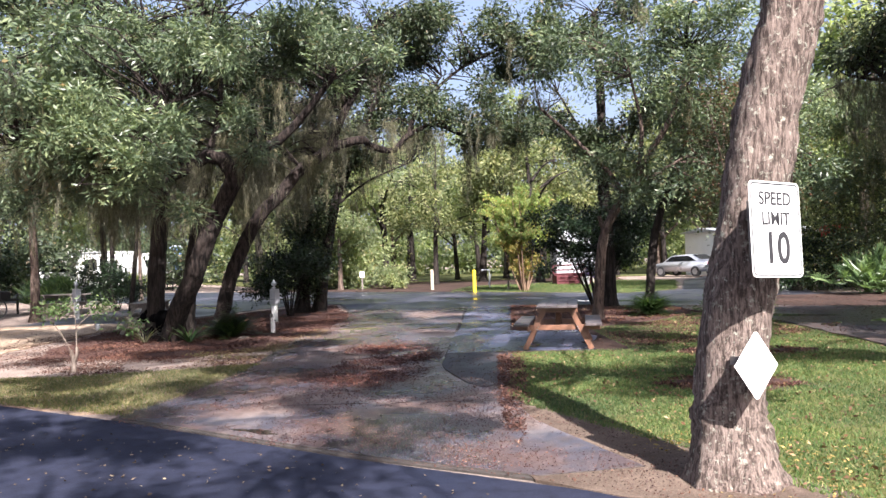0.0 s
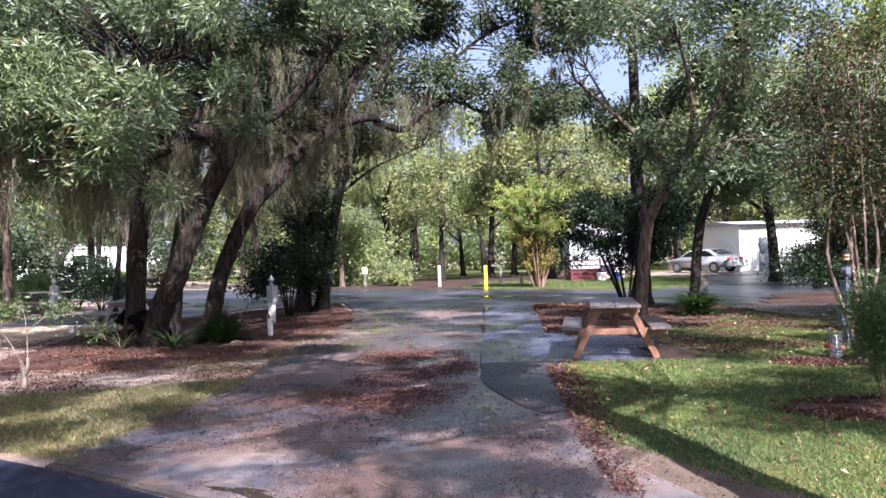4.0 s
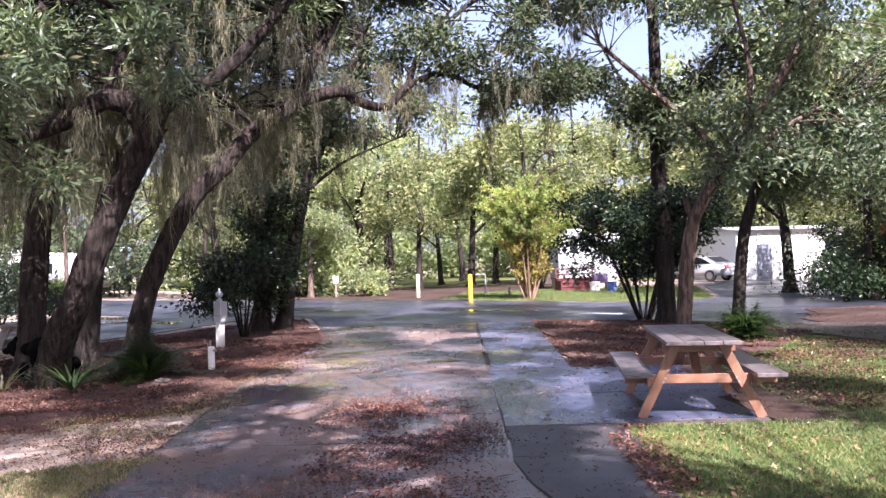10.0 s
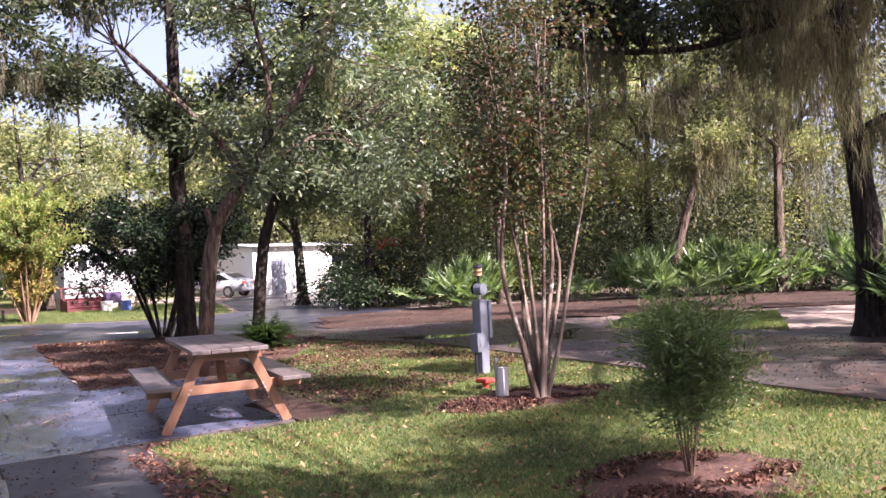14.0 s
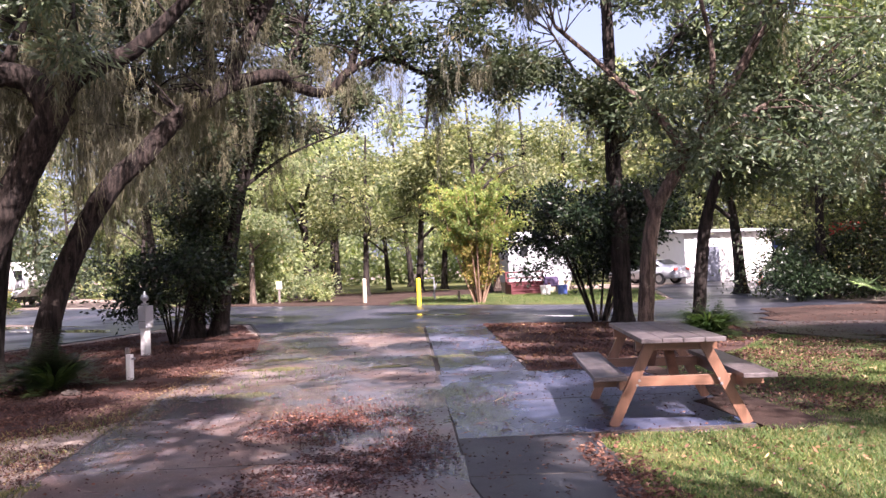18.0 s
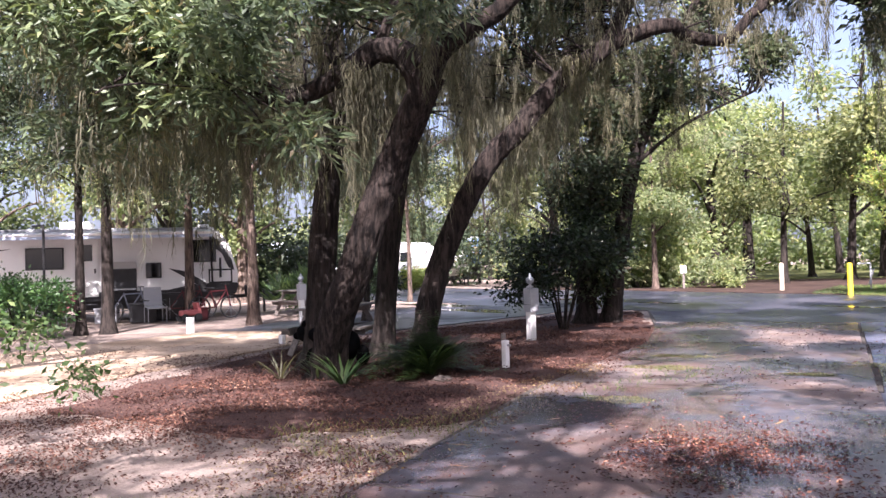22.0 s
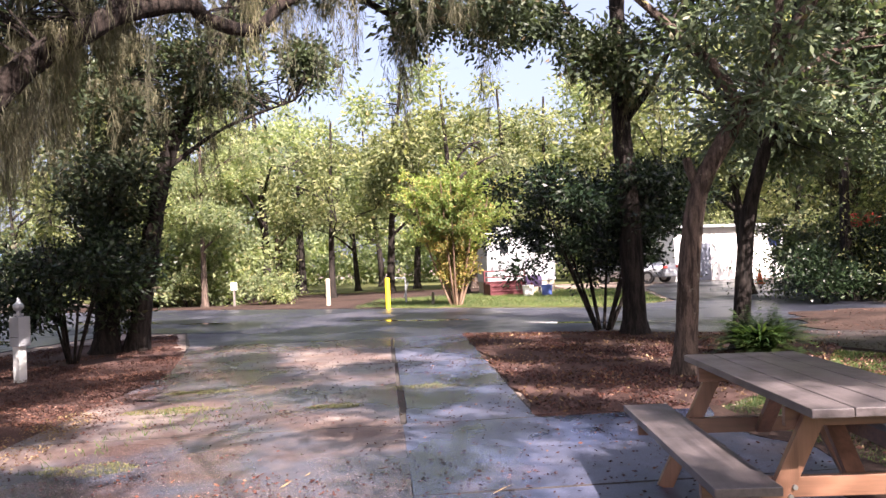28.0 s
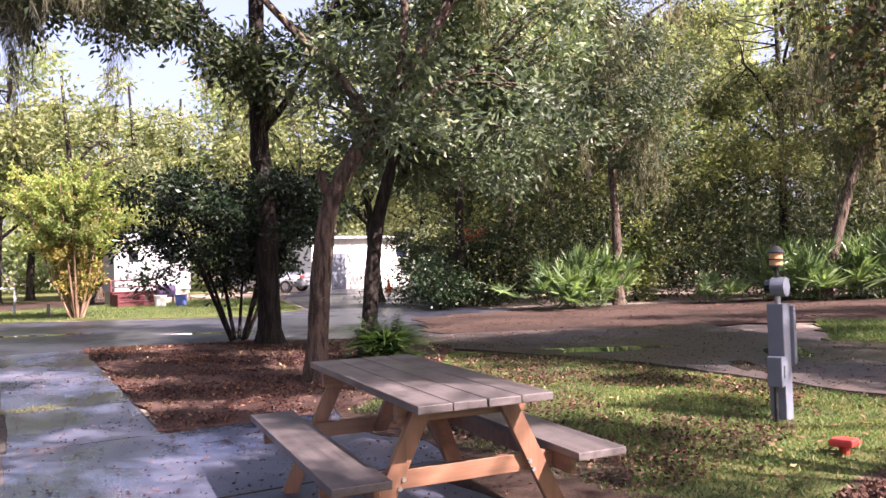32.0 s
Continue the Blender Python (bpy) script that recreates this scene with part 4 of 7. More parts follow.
def turf(name, label, pts, n, seed, z=-0.006, height=0.055, bare=-0.25, mat="grass"):
    rs = np.random.RandomState(seed)
    xy = scattered(rs, pts, n)
    keep = np.array([noise.noise(Vector((x * 0.7, y * 0.7, 3.3))) + 0.6 * noise.noise(Vector((x * 2.1, y * 2.1, 1))) > bare - 0.25 + 0.7 * (rs.rand() - 0.5) for x, y in xy])
    for x, y, a, b in ((3.75, 9.67, 0.85, 0.6), (4.85, 12.75, 1.0, 0.55)):
        keep &= ((xy[:, 0] - x) / a) ** 2 + ((xy[:, 1] - y) / b) ** 2 > 0.5 + 0.6 * rs.rand(len(xy))
    xy = xy[keep]
    k = len(xy)
    th = rs.rand(k) * 6.283
    h = height * (0.4 + 0.9 * rs.rand(k))
    w = 0.0035 + 0.004 * rs.rand(k)
    base = np.concatenate([xy, np.full((k, 1), z)], 1)
    side = np.stack([np.cos(th), np.sin(th), np.zeros(k)], 1) * w[:, None]
    lean = np.concatenate([rs.randn(k, 2) * 0.6, np.ones((k, 1))], 1) * h[:, None]
    v = np.stack([base - side, base + side, base + lean], 1).reshape(-1, 3)
    return tagged(link(name, raw_mesh(name, v, np.arange(3 * k).reshape(k, 3)), M[mat]), label, "grass", kind="stuff")


turf("grass_blades", "short green lawn grass, thin in places", LAWN_R, 300000, 21, height=0.032, bare=-0.26)
turf("grass_blades", "sparse short grass on the verge", LAWN_L, 90000, 22, height=0.04, bare=-0.12, mat="dry_grass")
turf("grass_blades", "grass strip between the drives", LAWN_S, 30000, 23, height=0.07)
turf("grass_blades", "far sunlit grass", FAR_LAWN, 60000, 24, height=0.09)
turf("grass_blades", "grass tufts growing in the drive joints", [(-1.8, 17.6), (-1.2, 18.6), (1.2, 20.4), (0.4, 19.6), (-2.2, 19.0), (-2.9, 15.8)], 2600, 25, z=0.0, height=0.05, bare=0.15)
for n, (x, y, a, b) in enumerate([(0.42, 19.6, 0.42, 0.2), (-2.2, 18.85, 0.5, 0.2), (-2.15, 20.1, 0.4, 0.16), (-2.2, 16.4, 0.4, 0.2), (-0.5, 18.6, 0.3, 0.14)]):
    ring = [(x + a * (1 + 0.3 * math.sin(3 * k + n)) * math.cos(k * 0.4), y + b * (1 + 0.3 * math.cos(2 * k)) * math.sin(k * 0.4)) for k in range(16)]
    turf("moss_patch", "yellow-green moss and weeds on the damp slab", ring, 2600, 90 + n, z=0.001, height=0.012, bare=-0.1, mat="dry_grass")
strew("leaf_litter", "tan and yellow leaf crumbs along the drive edge", [(-3.9, 11.9), (-3.3, 11.8), (-2.75, 13.4), (-2.7, 16.4), (-2.9, 19.0), (-3.3, 19.0), (-3.7, 15.2), (-4.4, 13.6)], 7000, (0.026, 0.012), M["edge_litter"], 0.006, 27, 0.4, 0.7)
turf("grass_blades", "sparse grass at the edge of the mulch bed", [(-3.6, 15), (-4.8, 14.2), (-3.4, 13.2), (-2.8, 13.6), (-3.0, 16.5)], 3000, 26, height=0.05, bare=0.1, mat="dry_grass")

# ---- trees ----
def limb(pts, r0, r1):
    k = len(pts) - 1
    return [(*p, r0 + (r1 - r0) * i / k) for i, p in enumerate(pts)]


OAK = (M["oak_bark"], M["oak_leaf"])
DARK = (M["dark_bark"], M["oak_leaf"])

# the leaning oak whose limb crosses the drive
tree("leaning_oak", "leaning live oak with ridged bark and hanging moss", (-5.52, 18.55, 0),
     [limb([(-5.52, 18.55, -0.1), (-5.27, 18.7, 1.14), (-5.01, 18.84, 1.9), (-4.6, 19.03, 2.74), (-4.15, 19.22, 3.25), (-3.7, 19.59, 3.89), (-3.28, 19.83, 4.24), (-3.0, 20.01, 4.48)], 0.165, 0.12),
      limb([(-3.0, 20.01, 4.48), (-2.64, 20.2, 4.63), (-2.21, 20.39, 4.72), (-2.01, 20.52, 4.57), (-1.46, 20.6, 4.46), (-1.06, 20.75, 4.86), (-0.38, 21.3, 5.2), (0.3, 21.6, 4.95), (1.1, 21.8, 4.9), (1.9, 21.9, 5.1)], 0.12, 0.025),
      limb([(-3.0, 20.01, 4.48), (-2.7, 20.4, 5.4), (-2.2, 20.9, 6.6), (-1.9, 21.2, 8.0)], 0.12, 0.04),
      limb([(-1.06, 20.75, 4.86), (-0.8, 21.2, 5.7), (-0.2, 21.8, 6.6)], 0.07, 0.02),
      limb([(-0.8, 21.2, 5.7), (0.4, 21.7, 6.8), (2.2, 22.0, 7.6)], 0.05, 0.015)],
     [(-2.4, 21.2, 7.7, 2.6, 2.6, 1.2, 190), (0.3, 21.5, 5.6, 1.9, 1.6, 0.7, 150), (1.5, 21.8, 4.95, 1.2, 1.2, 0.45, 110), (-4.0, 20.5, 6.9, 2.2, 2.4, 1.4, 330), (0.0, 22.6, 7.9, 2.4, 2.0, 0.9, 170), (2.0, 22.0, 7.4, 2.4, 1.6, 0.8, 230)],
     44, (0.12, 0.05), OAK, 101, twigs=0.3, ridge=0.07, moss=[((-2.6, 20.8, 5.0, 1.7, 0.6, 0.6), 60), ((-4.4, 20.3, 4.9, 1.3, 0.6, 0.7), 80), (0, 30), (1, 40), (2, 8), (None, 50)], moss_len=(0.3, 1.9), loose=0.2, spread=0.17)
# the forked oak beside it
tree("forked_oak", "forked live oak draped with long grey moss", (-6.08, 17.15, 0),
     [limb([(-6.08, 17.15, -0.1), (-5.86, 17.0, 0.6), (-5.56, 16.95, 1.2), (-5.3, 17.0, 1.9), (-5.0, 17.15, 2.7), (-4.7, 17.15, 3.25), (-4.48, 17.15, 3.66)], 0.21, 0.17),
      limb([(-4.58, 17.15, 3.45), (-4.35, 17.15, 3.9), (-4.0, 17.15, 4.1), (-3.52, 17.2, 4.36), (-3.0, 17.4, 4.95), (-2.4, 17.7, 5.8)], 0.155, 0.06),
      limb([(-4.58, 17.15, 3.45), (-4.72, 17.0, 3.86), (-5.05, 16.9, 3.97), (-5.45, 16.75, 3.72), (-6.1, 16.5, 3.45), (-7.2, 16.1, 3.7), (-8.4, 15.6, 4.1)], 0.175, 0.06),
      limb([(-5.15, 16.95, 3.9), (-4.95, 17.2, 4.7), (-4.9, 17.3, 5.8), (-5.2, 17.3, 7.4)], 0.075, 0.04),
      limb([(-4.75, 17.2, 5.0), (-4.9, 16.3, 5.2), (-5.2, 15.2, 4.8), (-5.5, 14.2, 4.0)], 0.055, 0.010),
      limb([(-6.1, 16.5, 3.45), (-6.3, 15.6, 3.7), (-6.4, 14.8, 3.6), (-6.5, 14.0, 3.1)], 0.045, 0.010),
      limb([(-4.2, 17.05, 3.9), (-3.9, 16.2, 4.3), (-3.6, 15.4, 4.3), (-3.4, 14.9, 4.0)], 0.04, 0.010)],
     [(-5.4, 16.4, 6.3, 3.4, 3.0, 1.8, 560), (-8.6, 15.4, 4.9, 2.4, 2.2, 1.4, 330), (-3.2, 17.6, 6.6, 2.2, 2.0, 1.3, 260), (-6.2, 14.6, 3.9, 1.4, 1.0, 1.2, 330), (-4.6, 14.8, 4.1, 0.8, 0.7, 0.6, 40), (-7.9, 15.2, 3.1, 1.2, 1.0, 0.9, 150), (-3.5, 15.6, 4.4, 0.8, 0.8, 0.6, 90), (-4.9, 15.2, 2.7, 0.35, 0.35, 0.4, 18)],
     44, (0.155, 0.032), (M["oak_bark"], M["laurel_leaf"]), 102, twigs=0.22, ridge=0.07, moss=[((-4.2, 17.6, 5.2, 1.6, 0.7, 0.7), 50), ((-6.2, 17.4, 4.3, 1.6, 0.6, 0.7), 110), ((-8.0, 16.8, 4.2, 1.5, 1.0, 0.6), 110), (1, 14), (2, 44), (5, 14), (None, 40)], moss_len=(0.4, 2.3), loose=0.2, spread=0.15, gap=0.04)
tree("oak_tree", "dark mossy oak trunk behind the forked oak", (-6.85, 18.05, 0),
     [limb([(-6.85, 18.05, -0.1), (-6.74, 18.16, 1.97), (-6.64, 18.22, 2.91), (-6.55, 18.28, 3.93), (-6.6, 18.3, 5.2), (-7.0, 18.6, 7.0)], 0.2, 0.09),
      limb([(-6.55, 18.28, 3.93), (-7.3, 18.8, 4.9), (-8.3, 19.4, 5.6)], 0.08, 0.03)],
     # second blob: unseen foliage added to shade the neighbouring drive
     [(-7.4, 18.9, 6.7, 2.8, 2.6, 1.8, 330), (-9.9, 18.2, 7.8, 2.6, 2.4, 0.9, 220)], 44, (0.12, 0.05), DARK, 103, ridge=0.07, moss=[((-7.2, 18.6, 4.8, 1.5, 1.0, 0.8), 90), ((-9.0, 18.4, 5.2, 1.6, 1.2, 0.8), 60), (1, 24), (None, 40)], moss_len=(0.4, 2.2))
tree("oak_tree", "slim dark oak in the shaded bed", (-6.6, 19.45, 0),
     [limb([(-6.6, 19.45, -0.1), (-6.47, 19.52, 1.57), (-6.28, 19.63, 2.85), (-6.11, 19.73, 3.71), (-5.9, 20.2, 5.6), (-5.9, 20.6, 7.0)], 0.17, 0.06)],
     [(-6.0, 20.6, 6.6, 2.4, 2.4, 1.5, 240)], 44, (0.12, 0.05), DARK, 104, ridge=0.07, moss=[((-5.9, 20.0, 5.0, 1.3, 1.0, 0.8), 90), ((-7.6, 20.4, 4.0, 1.6, 0.9, 0.5), 110), ((-5.0, 20.6, 4.0, 1.1, 0.8, 0.6), 90), (None, 36)], moss_len=(0.4, 2.5))
# the clump at the far end of the bed
tree("oak_tree", "leaning dark oak at the end of the bed", (-4.75, 26.4, 0),
     [limb([(-4.75, 26.4, -0.1), (-4.52, 26.43, 1.48), (-4.16, 26.52, 3.44), (-3.65, 26.63, 4.76), (-3.08, 26.73, 6.11), (-2.5, 26.9, 7.6)], 0.2, 0.07),
      limb([(-4.16, 26.52, 3.44), (-3.0, 26.7, 4.3), (-1.6, 27.0, 4.9)], 0.05, 0.015)],
     [(-2.9, 27.0, 8.0, 2.4, 2.2, 1.3, 220), (-2.6, 27.4, 5.6, 1.6, 1.2, 0.8, 130)], 44, (0.14, 0.06), DARK, 105, ridge=0.07, moss=[((-3.6, 26.6, 5.4, 1.0, 0.8, 1.0), 40), (1, 8), (None, 20)], moss_len=(0.3, 1.6))
tree("oak_tree", "upright dark oak wrapped in ivy and moss", (-5.25, 26.2, 0),
     [limb([(-5.25, 26.2, -0.1), (-5.09, 26.28, 2.13), (-4.91, 26.33, 3.98), (-4.79, 26.36, 5.85), (-4.73, 26.38, 8.5)], 0.22, 0.09),
      limb([(-4.9, 26.3, 4.2), (-5.8, 26.4, 5.4), (-6.8, 26.6, 6.2)], 0.07, 0.02)],
     [(-5.4, 26.6, 8.0, 3.0, 2.6, 2.0, 330), (-5.0, 26.0, 2.9, 0.8, 0.6, 2.3, 250), (-6.6, 26.5, 5.6, 1.6, 1.3, 1.2, 150), (-4.2, 26.3, 5.0, 1.0, 0.8, 1.3, 120)], 44, (0.14, 0.06), DARK, 106, ridge=0.07, moss=[((-5.2, 26.0, 5.0, 1.2, 0.8, 1.4), 110), ((-6.8, 25.6, 4.4, 1.2, 0.8, 0.8), 90), (1, 18), (None, 40)], moss_len=(0.3, 2.0))
# eastern trees
tree("oak_tree", "tall dark oak with moss by the mulch bed", (4.57, 24.65, 0),
     [limb([(4.57, 24.65, -0.1), (4.57, 24.65, 2.16), (4.5, 24.68, 3.74), (4.51, 24.67, 5.34), (4.5, 24.67, 7.0), (4.4, 24.7, 9.0)], 0.2, 0.09),
      limb([(4.55, 24.6, 3.9), (4.95, 24.42, 4.41), (5.37, 24.27, 5.2), (5.9, 24.1, 6.4)], 0.08, 0.03),
      limb([(4.5, 24.67, 4.6), (3.9, 24.7, 5.4), (3.2, 24.6, 6.6)], 0.06, 0.02)],
     [(4.4, 24.7, 8.2, 2.8, 2.2, 1.5, 230), (4.1, 24.5, 4.9, 1.3, 1.1, 0.8, 60), (6.2, 24.2, 6.3, 1.5, 1.4, 1.2, 90), (2.9, 24.6, 6.0, 1.0, 1.0, 0.8, 45)], 44, (0.14, 0.06), DARK, 107, ridge=0.07, moss=[((4.5, 24.6, 5.0, 0.6, 0.5, 1.0), 34), (1, 14), (2, 8), (None, 14)], moss_len=(0.4, 1.4))
tree("laurel_oak", "leaning laurel oak with fissured bark beside the table", (3.5, 19.53, 0),
     [limb([(3.5, 19.53, -0.1), (3.59, 19.49, 1.17), (3.72, 19.44, 2.07), (3.98, 19.33, 2.62), (4.28, 19.2, 3.1), (4.7, 19.0, 3.8), (5.3, 18.9, 4.8), (5.8, 18.9, 6.0)], 0.125, 0.05),
      limb([(3.74, 19.43, 2.15), (3.66, 19.46, 2.35), (3.62, 19.48, 2.52)], 0.06, 0.045),
      limb([(4.15, 19.1, 2.95), (3.88, 19.05, 3.42), (3.64, 19.15, 3.74), (3.28, 19.29, 4.15), (2.9, 19.41, 4.57), (2.3, 19.6, 5.2)], 0.065, 0.03),
      limb([(4.28, 19.2, 3.1), (5.2, 19.4, 3.6), (6.4, 19.8, 4.2)], 0.06, 0.02),
      limb([(4.5, 19.1, 3.4), (4.6, 19.0, 4.6), (4.3, 19.1, 6.2)], 0.06, 0.02)],
     [(5.0, 19.2, 5.0, 2.0, 1.9, 1.5, 210), (6.5, 19.8, 4.2, 1.7, 1.6, 1.2, 160), (4.2, 18.9, 3.5, 0.9, 0.9, 0.6, 50), (3.4, 19.3, 6.1, 1.6, 1.5, 0.8, 70), (7.6, 20.4, 4.0, 1.3, 1.3, 1.0, 130)],
     46, (0.13, 0.042), (M["pale_bark"], M["laurel_leaf"]), 108, ridge=0.07, moss=[(0, 5), (None, 10)], gap=0.12, loose=0.3)
tree("laurel_oak", "dark-stemmed laurel oak behind a fern clump", (5.15, 21.66, 0),
     [limb([(5.15, 21.66, -0.1), (5.3, 21.59, 1.71), (5.49, 21.5, 2.58), (5.82, 21.33, 3.71), (6.2, 21.4, 5.2), (6.4, 21.6, 7.0)], 0.12, 0.05),
      limb([(5.6, 21.45, 3.0), (6.6, 21.6, 3.7), (7.8, 22.0, 4.2)], 0.05, 0.015),
      limb([(5.6, 21.45, 3.0), (5.0, 21.9, 4.0), (4.6, 22.2, 5.0)], 0.05, 0.015)],
     # the last blob is added above view to shade the camellia
     [(6.3, 21.6, 5.8, 2.3, 2.0, 1.8, 170), (7.7, 22.0, 3.7, 1.7, 1.5, 1.1, 210), (6.6, 21.9, 2.95, 1.2, 0.8, 0.5, 90), (5.5, 21.6, 3.2, 1.1, 1.0, 0.7, 80), (9.2, 22.4, 4.6, 1.5, 1.5, 1.4, 120), (7.2, 20.8, 7.6, 2.2, 2.0, 0.8, 170)],
     46, (0.135, 0.045), (M["dark_bark"], M["laurel_leaf"]), 109, ridge=0.07, moss=[(None, 24)], gap=0.12, loose=0.3)
# the sign tree; its highest crown blobs are unseen additions that shade drive and lane
tree("sign_tree", "thick pale lichen-spotted trunk carrying two signs", (2.52, 5.5, 0),
     [limb([(2.52, 5.5, -0.1), (2.50, 5.5, 0.35)], 0.27, 0.235) + limb([(2.51, 5.5, 0.62), (2.57, 5.48, 1.15), (2.66, 5.46, 1.63), (2.73, 5.43, 2.11), (2.81, 5.41, 2.55), (2.91, 5.37, 2.98), (3.0, 5.35, 3.4), (3.15, 5.3, 5.0), (3.2, 5.3, 7.0)], 0.222, 0.17),
      limb([(3.08, 5.32, 4.4), (3.9, 4.8, 5.6), (4.9, 4.4, 6.4)], 0.06, 0.025),
      limb([(3.1, 5.3, 4.6), (2.4, 6.2, 5.4), (1.5, 7.2, 6.2)], 0.09, 0.03),
      limb([(3.2, 5.3, 6.8), (2.2, 8.0, 8.2), (0.6, 11.5, 8.9), (-0.6, 14.5, 9.3)], 0.02, 0.01),
      limb([(3.18, 5.3, 6.0), (1.2, 6.4, 7.8), (-1.2, 7.6, 9.0), (-2.6, 9.0, 9.6)], 0.07, 0.02)],
     [(3.2, 5.6, 7.6, 2.8, 2.6, 0.8, 84), (1.6, 7.4, 6.2, 1.8, 1.8, 0.5, 49), (5.6, 6.4, 8.2, 3.4, 3.0, 0.7, 112), (5.2, 4.4, 6.4, 2.2, 2.0, 0.7, 42), (1.6, 9.6, 8.9, 3.2, 2.6, 0.6, 285), (1.0, 13.6, 9.3, 2.6, 2.4, 0.6, 260), (2.6, 13.4, 9.4, 2.4, 2.2, 0.5, 200), (-0.6, 8.8, 9.8, 2.4, 3.0, 0.7, 260), (-2.0, 5.4, 9.9, 2.4, 2.4, 0.6, 190), (1.4, 4.6, 9.9, 1.8, 1.8, 0.5, 110), (2.8, 1.4, 10.0, 3.0, 2.6, 0.6, 360), (2.8, -1.4, 10.0, 2.3, 1.8, 0.6, 230), (-1.0, 0.6, 10.0, 2.4, 2.2, 0.6, 260)],
     42, (0.15, 0.075), (M["sign_bark"], M["oak_leaf"]), 110, ridge=0.07, moss=[(1, 3)], root=0.42, moss_len=(0.2, 0.6), rough=0.08, loose=0.17, spread=0.17, gap=0.14)
# the crape myrtle by the power post: many slim stems from one root
stems = []
rs = np.random.RandomState(5)
for k, (dx, dy, lean) in enumerate([(-0.09, 0.0, -0.26), (-0.05, 0.06, -0.10), (0.0, 0.02, 0.0), (0.05, -0.02, 0.08), (0.09, 0.03, 0.17), (0.03, 0.08, 0.05), (-0.02, -0.05, -0.05), (0.1, -0.04, 0.26)]):
    x, y = 4.98 + 0.45 * dx, 12.63 + 0.45 * dy
    stems.append(limb([(x, y, -0.05), (x + lean * 0.75 + 0.045 * rs.randn(), y + dy * 1.2, 0.6), (x + lean * 1.35 + 0.08 * rs.randn(), y + dy * 3, 1.4), (x + lean * 1.75 + 0.07 * rs.randn(), y + dy * 5 + 0.1 * rs.randn(), 2.5), (x + lean * 2.1, y + dy * 6, 3.9)], 0.037 if k in (0, 3, 5) else 0.028, 0.008))
tree("crape_myrtle", "multi-stemmed crape myrtle with bronze autumn leaves", (4.98, 12.63, 0), stems,
     [(4.95, 12.7, 2.75, 0.62, 0.55, 0.75, 190), (5.0, 12.7, 3.75, 0.95, 0.85, 0.7, 210), (4.95, 12.65, 1.95, 0.46, 0.42, 0.45, 60)],
     26, (0.055, 0.032), (M["myrtle_bark"], M["myrtle_leaf"]), 111, gap=-0.05, spread=0.15, twigs=0.22, root=0.2, rough=0.05, slim=True, fine_twig=0.5, loose=0.2)
# the yellowing crape myrtle across the road
stems = []
for k in range(20):
    th = k * 2.4
    q = 0.15 + 0.5 * rs.rand()
    c, s = math.cos(th) * q, math.sin(th) * q
    stems.append(limb([(2.6 + 0.25 * c, 38.0 + 0.25 * s, -0.05), (2.6 + c, 38 + s, 1.2), (2.6 + 1.7 * c, 38 + 1.7 * s, 2.6), (2.6 + 2.3 * c, 38 + 2.3 * s, 4.2)], 0.040, 0.012))
yellow_myrtle = tree("crape_myrtle", "vase-shaped crape myrtle turning bright yellow-green", (2.6, 38, 0), stems, [], 0, (0.1, 0.04), (M["tan_bark"], M["bright_leaf"]), 112, root=0.1, slim=True)


def plumes(rs, n, low, high, lean, length, leaf, per):
    """Arching leafy shoots that rise from near the axis and fan outwards."""
    out, bare = [], []
    for k in range(n):
        th, tip = rs.rand() * 6.283, lean[0] + (lean[1] - lean[0]) * rs.rand()
        h = np.array([math.cos(th), math.sin(th), 0])
        z = low + (high - low) * rs.rand()
        start = h * (0.12 + 0.22 * z) * rs.rand() + [0, 0, z]
        ln = length * (0.6 + 0.6 * rs.rand())
        u = np.linspace(0, 1, 9)
        line = start + h * (ln * math.sin(tip) * u * (0.75 + 0.35 * u))[:, None] + np.array([0, 0, 1]) * (ln * (math.cos(tip) * u - 0.16 * u**2.5))[:, None]
        bare.append(tube(line[[0, 4, 8]], [0.012, 0.008, 0.003], 4, 0, 0, 0, 2))
        w = rs.rand(per) ** 0.8
        at_ = np.stack([np.interp(w, u, line[:, j]) for j in range(3)], 1) + rs.randn(per, 3) * 0.05
        way = unit(np.gradient(line, axis=0))[(w * 8).astype(int)] * 0.6 + unit(rs.randn(per, 3)) * 0.8 - [0, 0, 0.2]
        out.append(leaves(rs, at_, way, leaf[0], leaf[1]))
    return joined(out), joined(bare)


rs = np.random.RandomState(1122)
(v, f), (v2, f2) = plumes(rs, 170, 1.5, 3.5, (0.12, 1.05), 1.9, (0.13, 0.05), 150)
tagged(link("crown", raw_mesh("crown", v, f), M["bright_leaf"], yellow_myrtle), kind="stuff")
tagged(link("branching", raw_mesh("branching", v2, f2, True), M["tan_bark"], yellow_myrtle), kind="stuff")
(v, f), (v2, f2) = plumes(rs, 130, 0.45, 2.5, (0.1, 0.8), 1.1, (0.12, 0.05), 80)
tagged(link("lower_foliage", raw_mesh("lower_foliage", v, f), M["gold_leaf"], yellow_myrtle, "orange-yellow autumn leaves"), kind="stuff")
tagged(link("branching", raw_mesh("branching", v2, f2, True), M["tan_bark"], yellow_myrtle), kind="stuff")

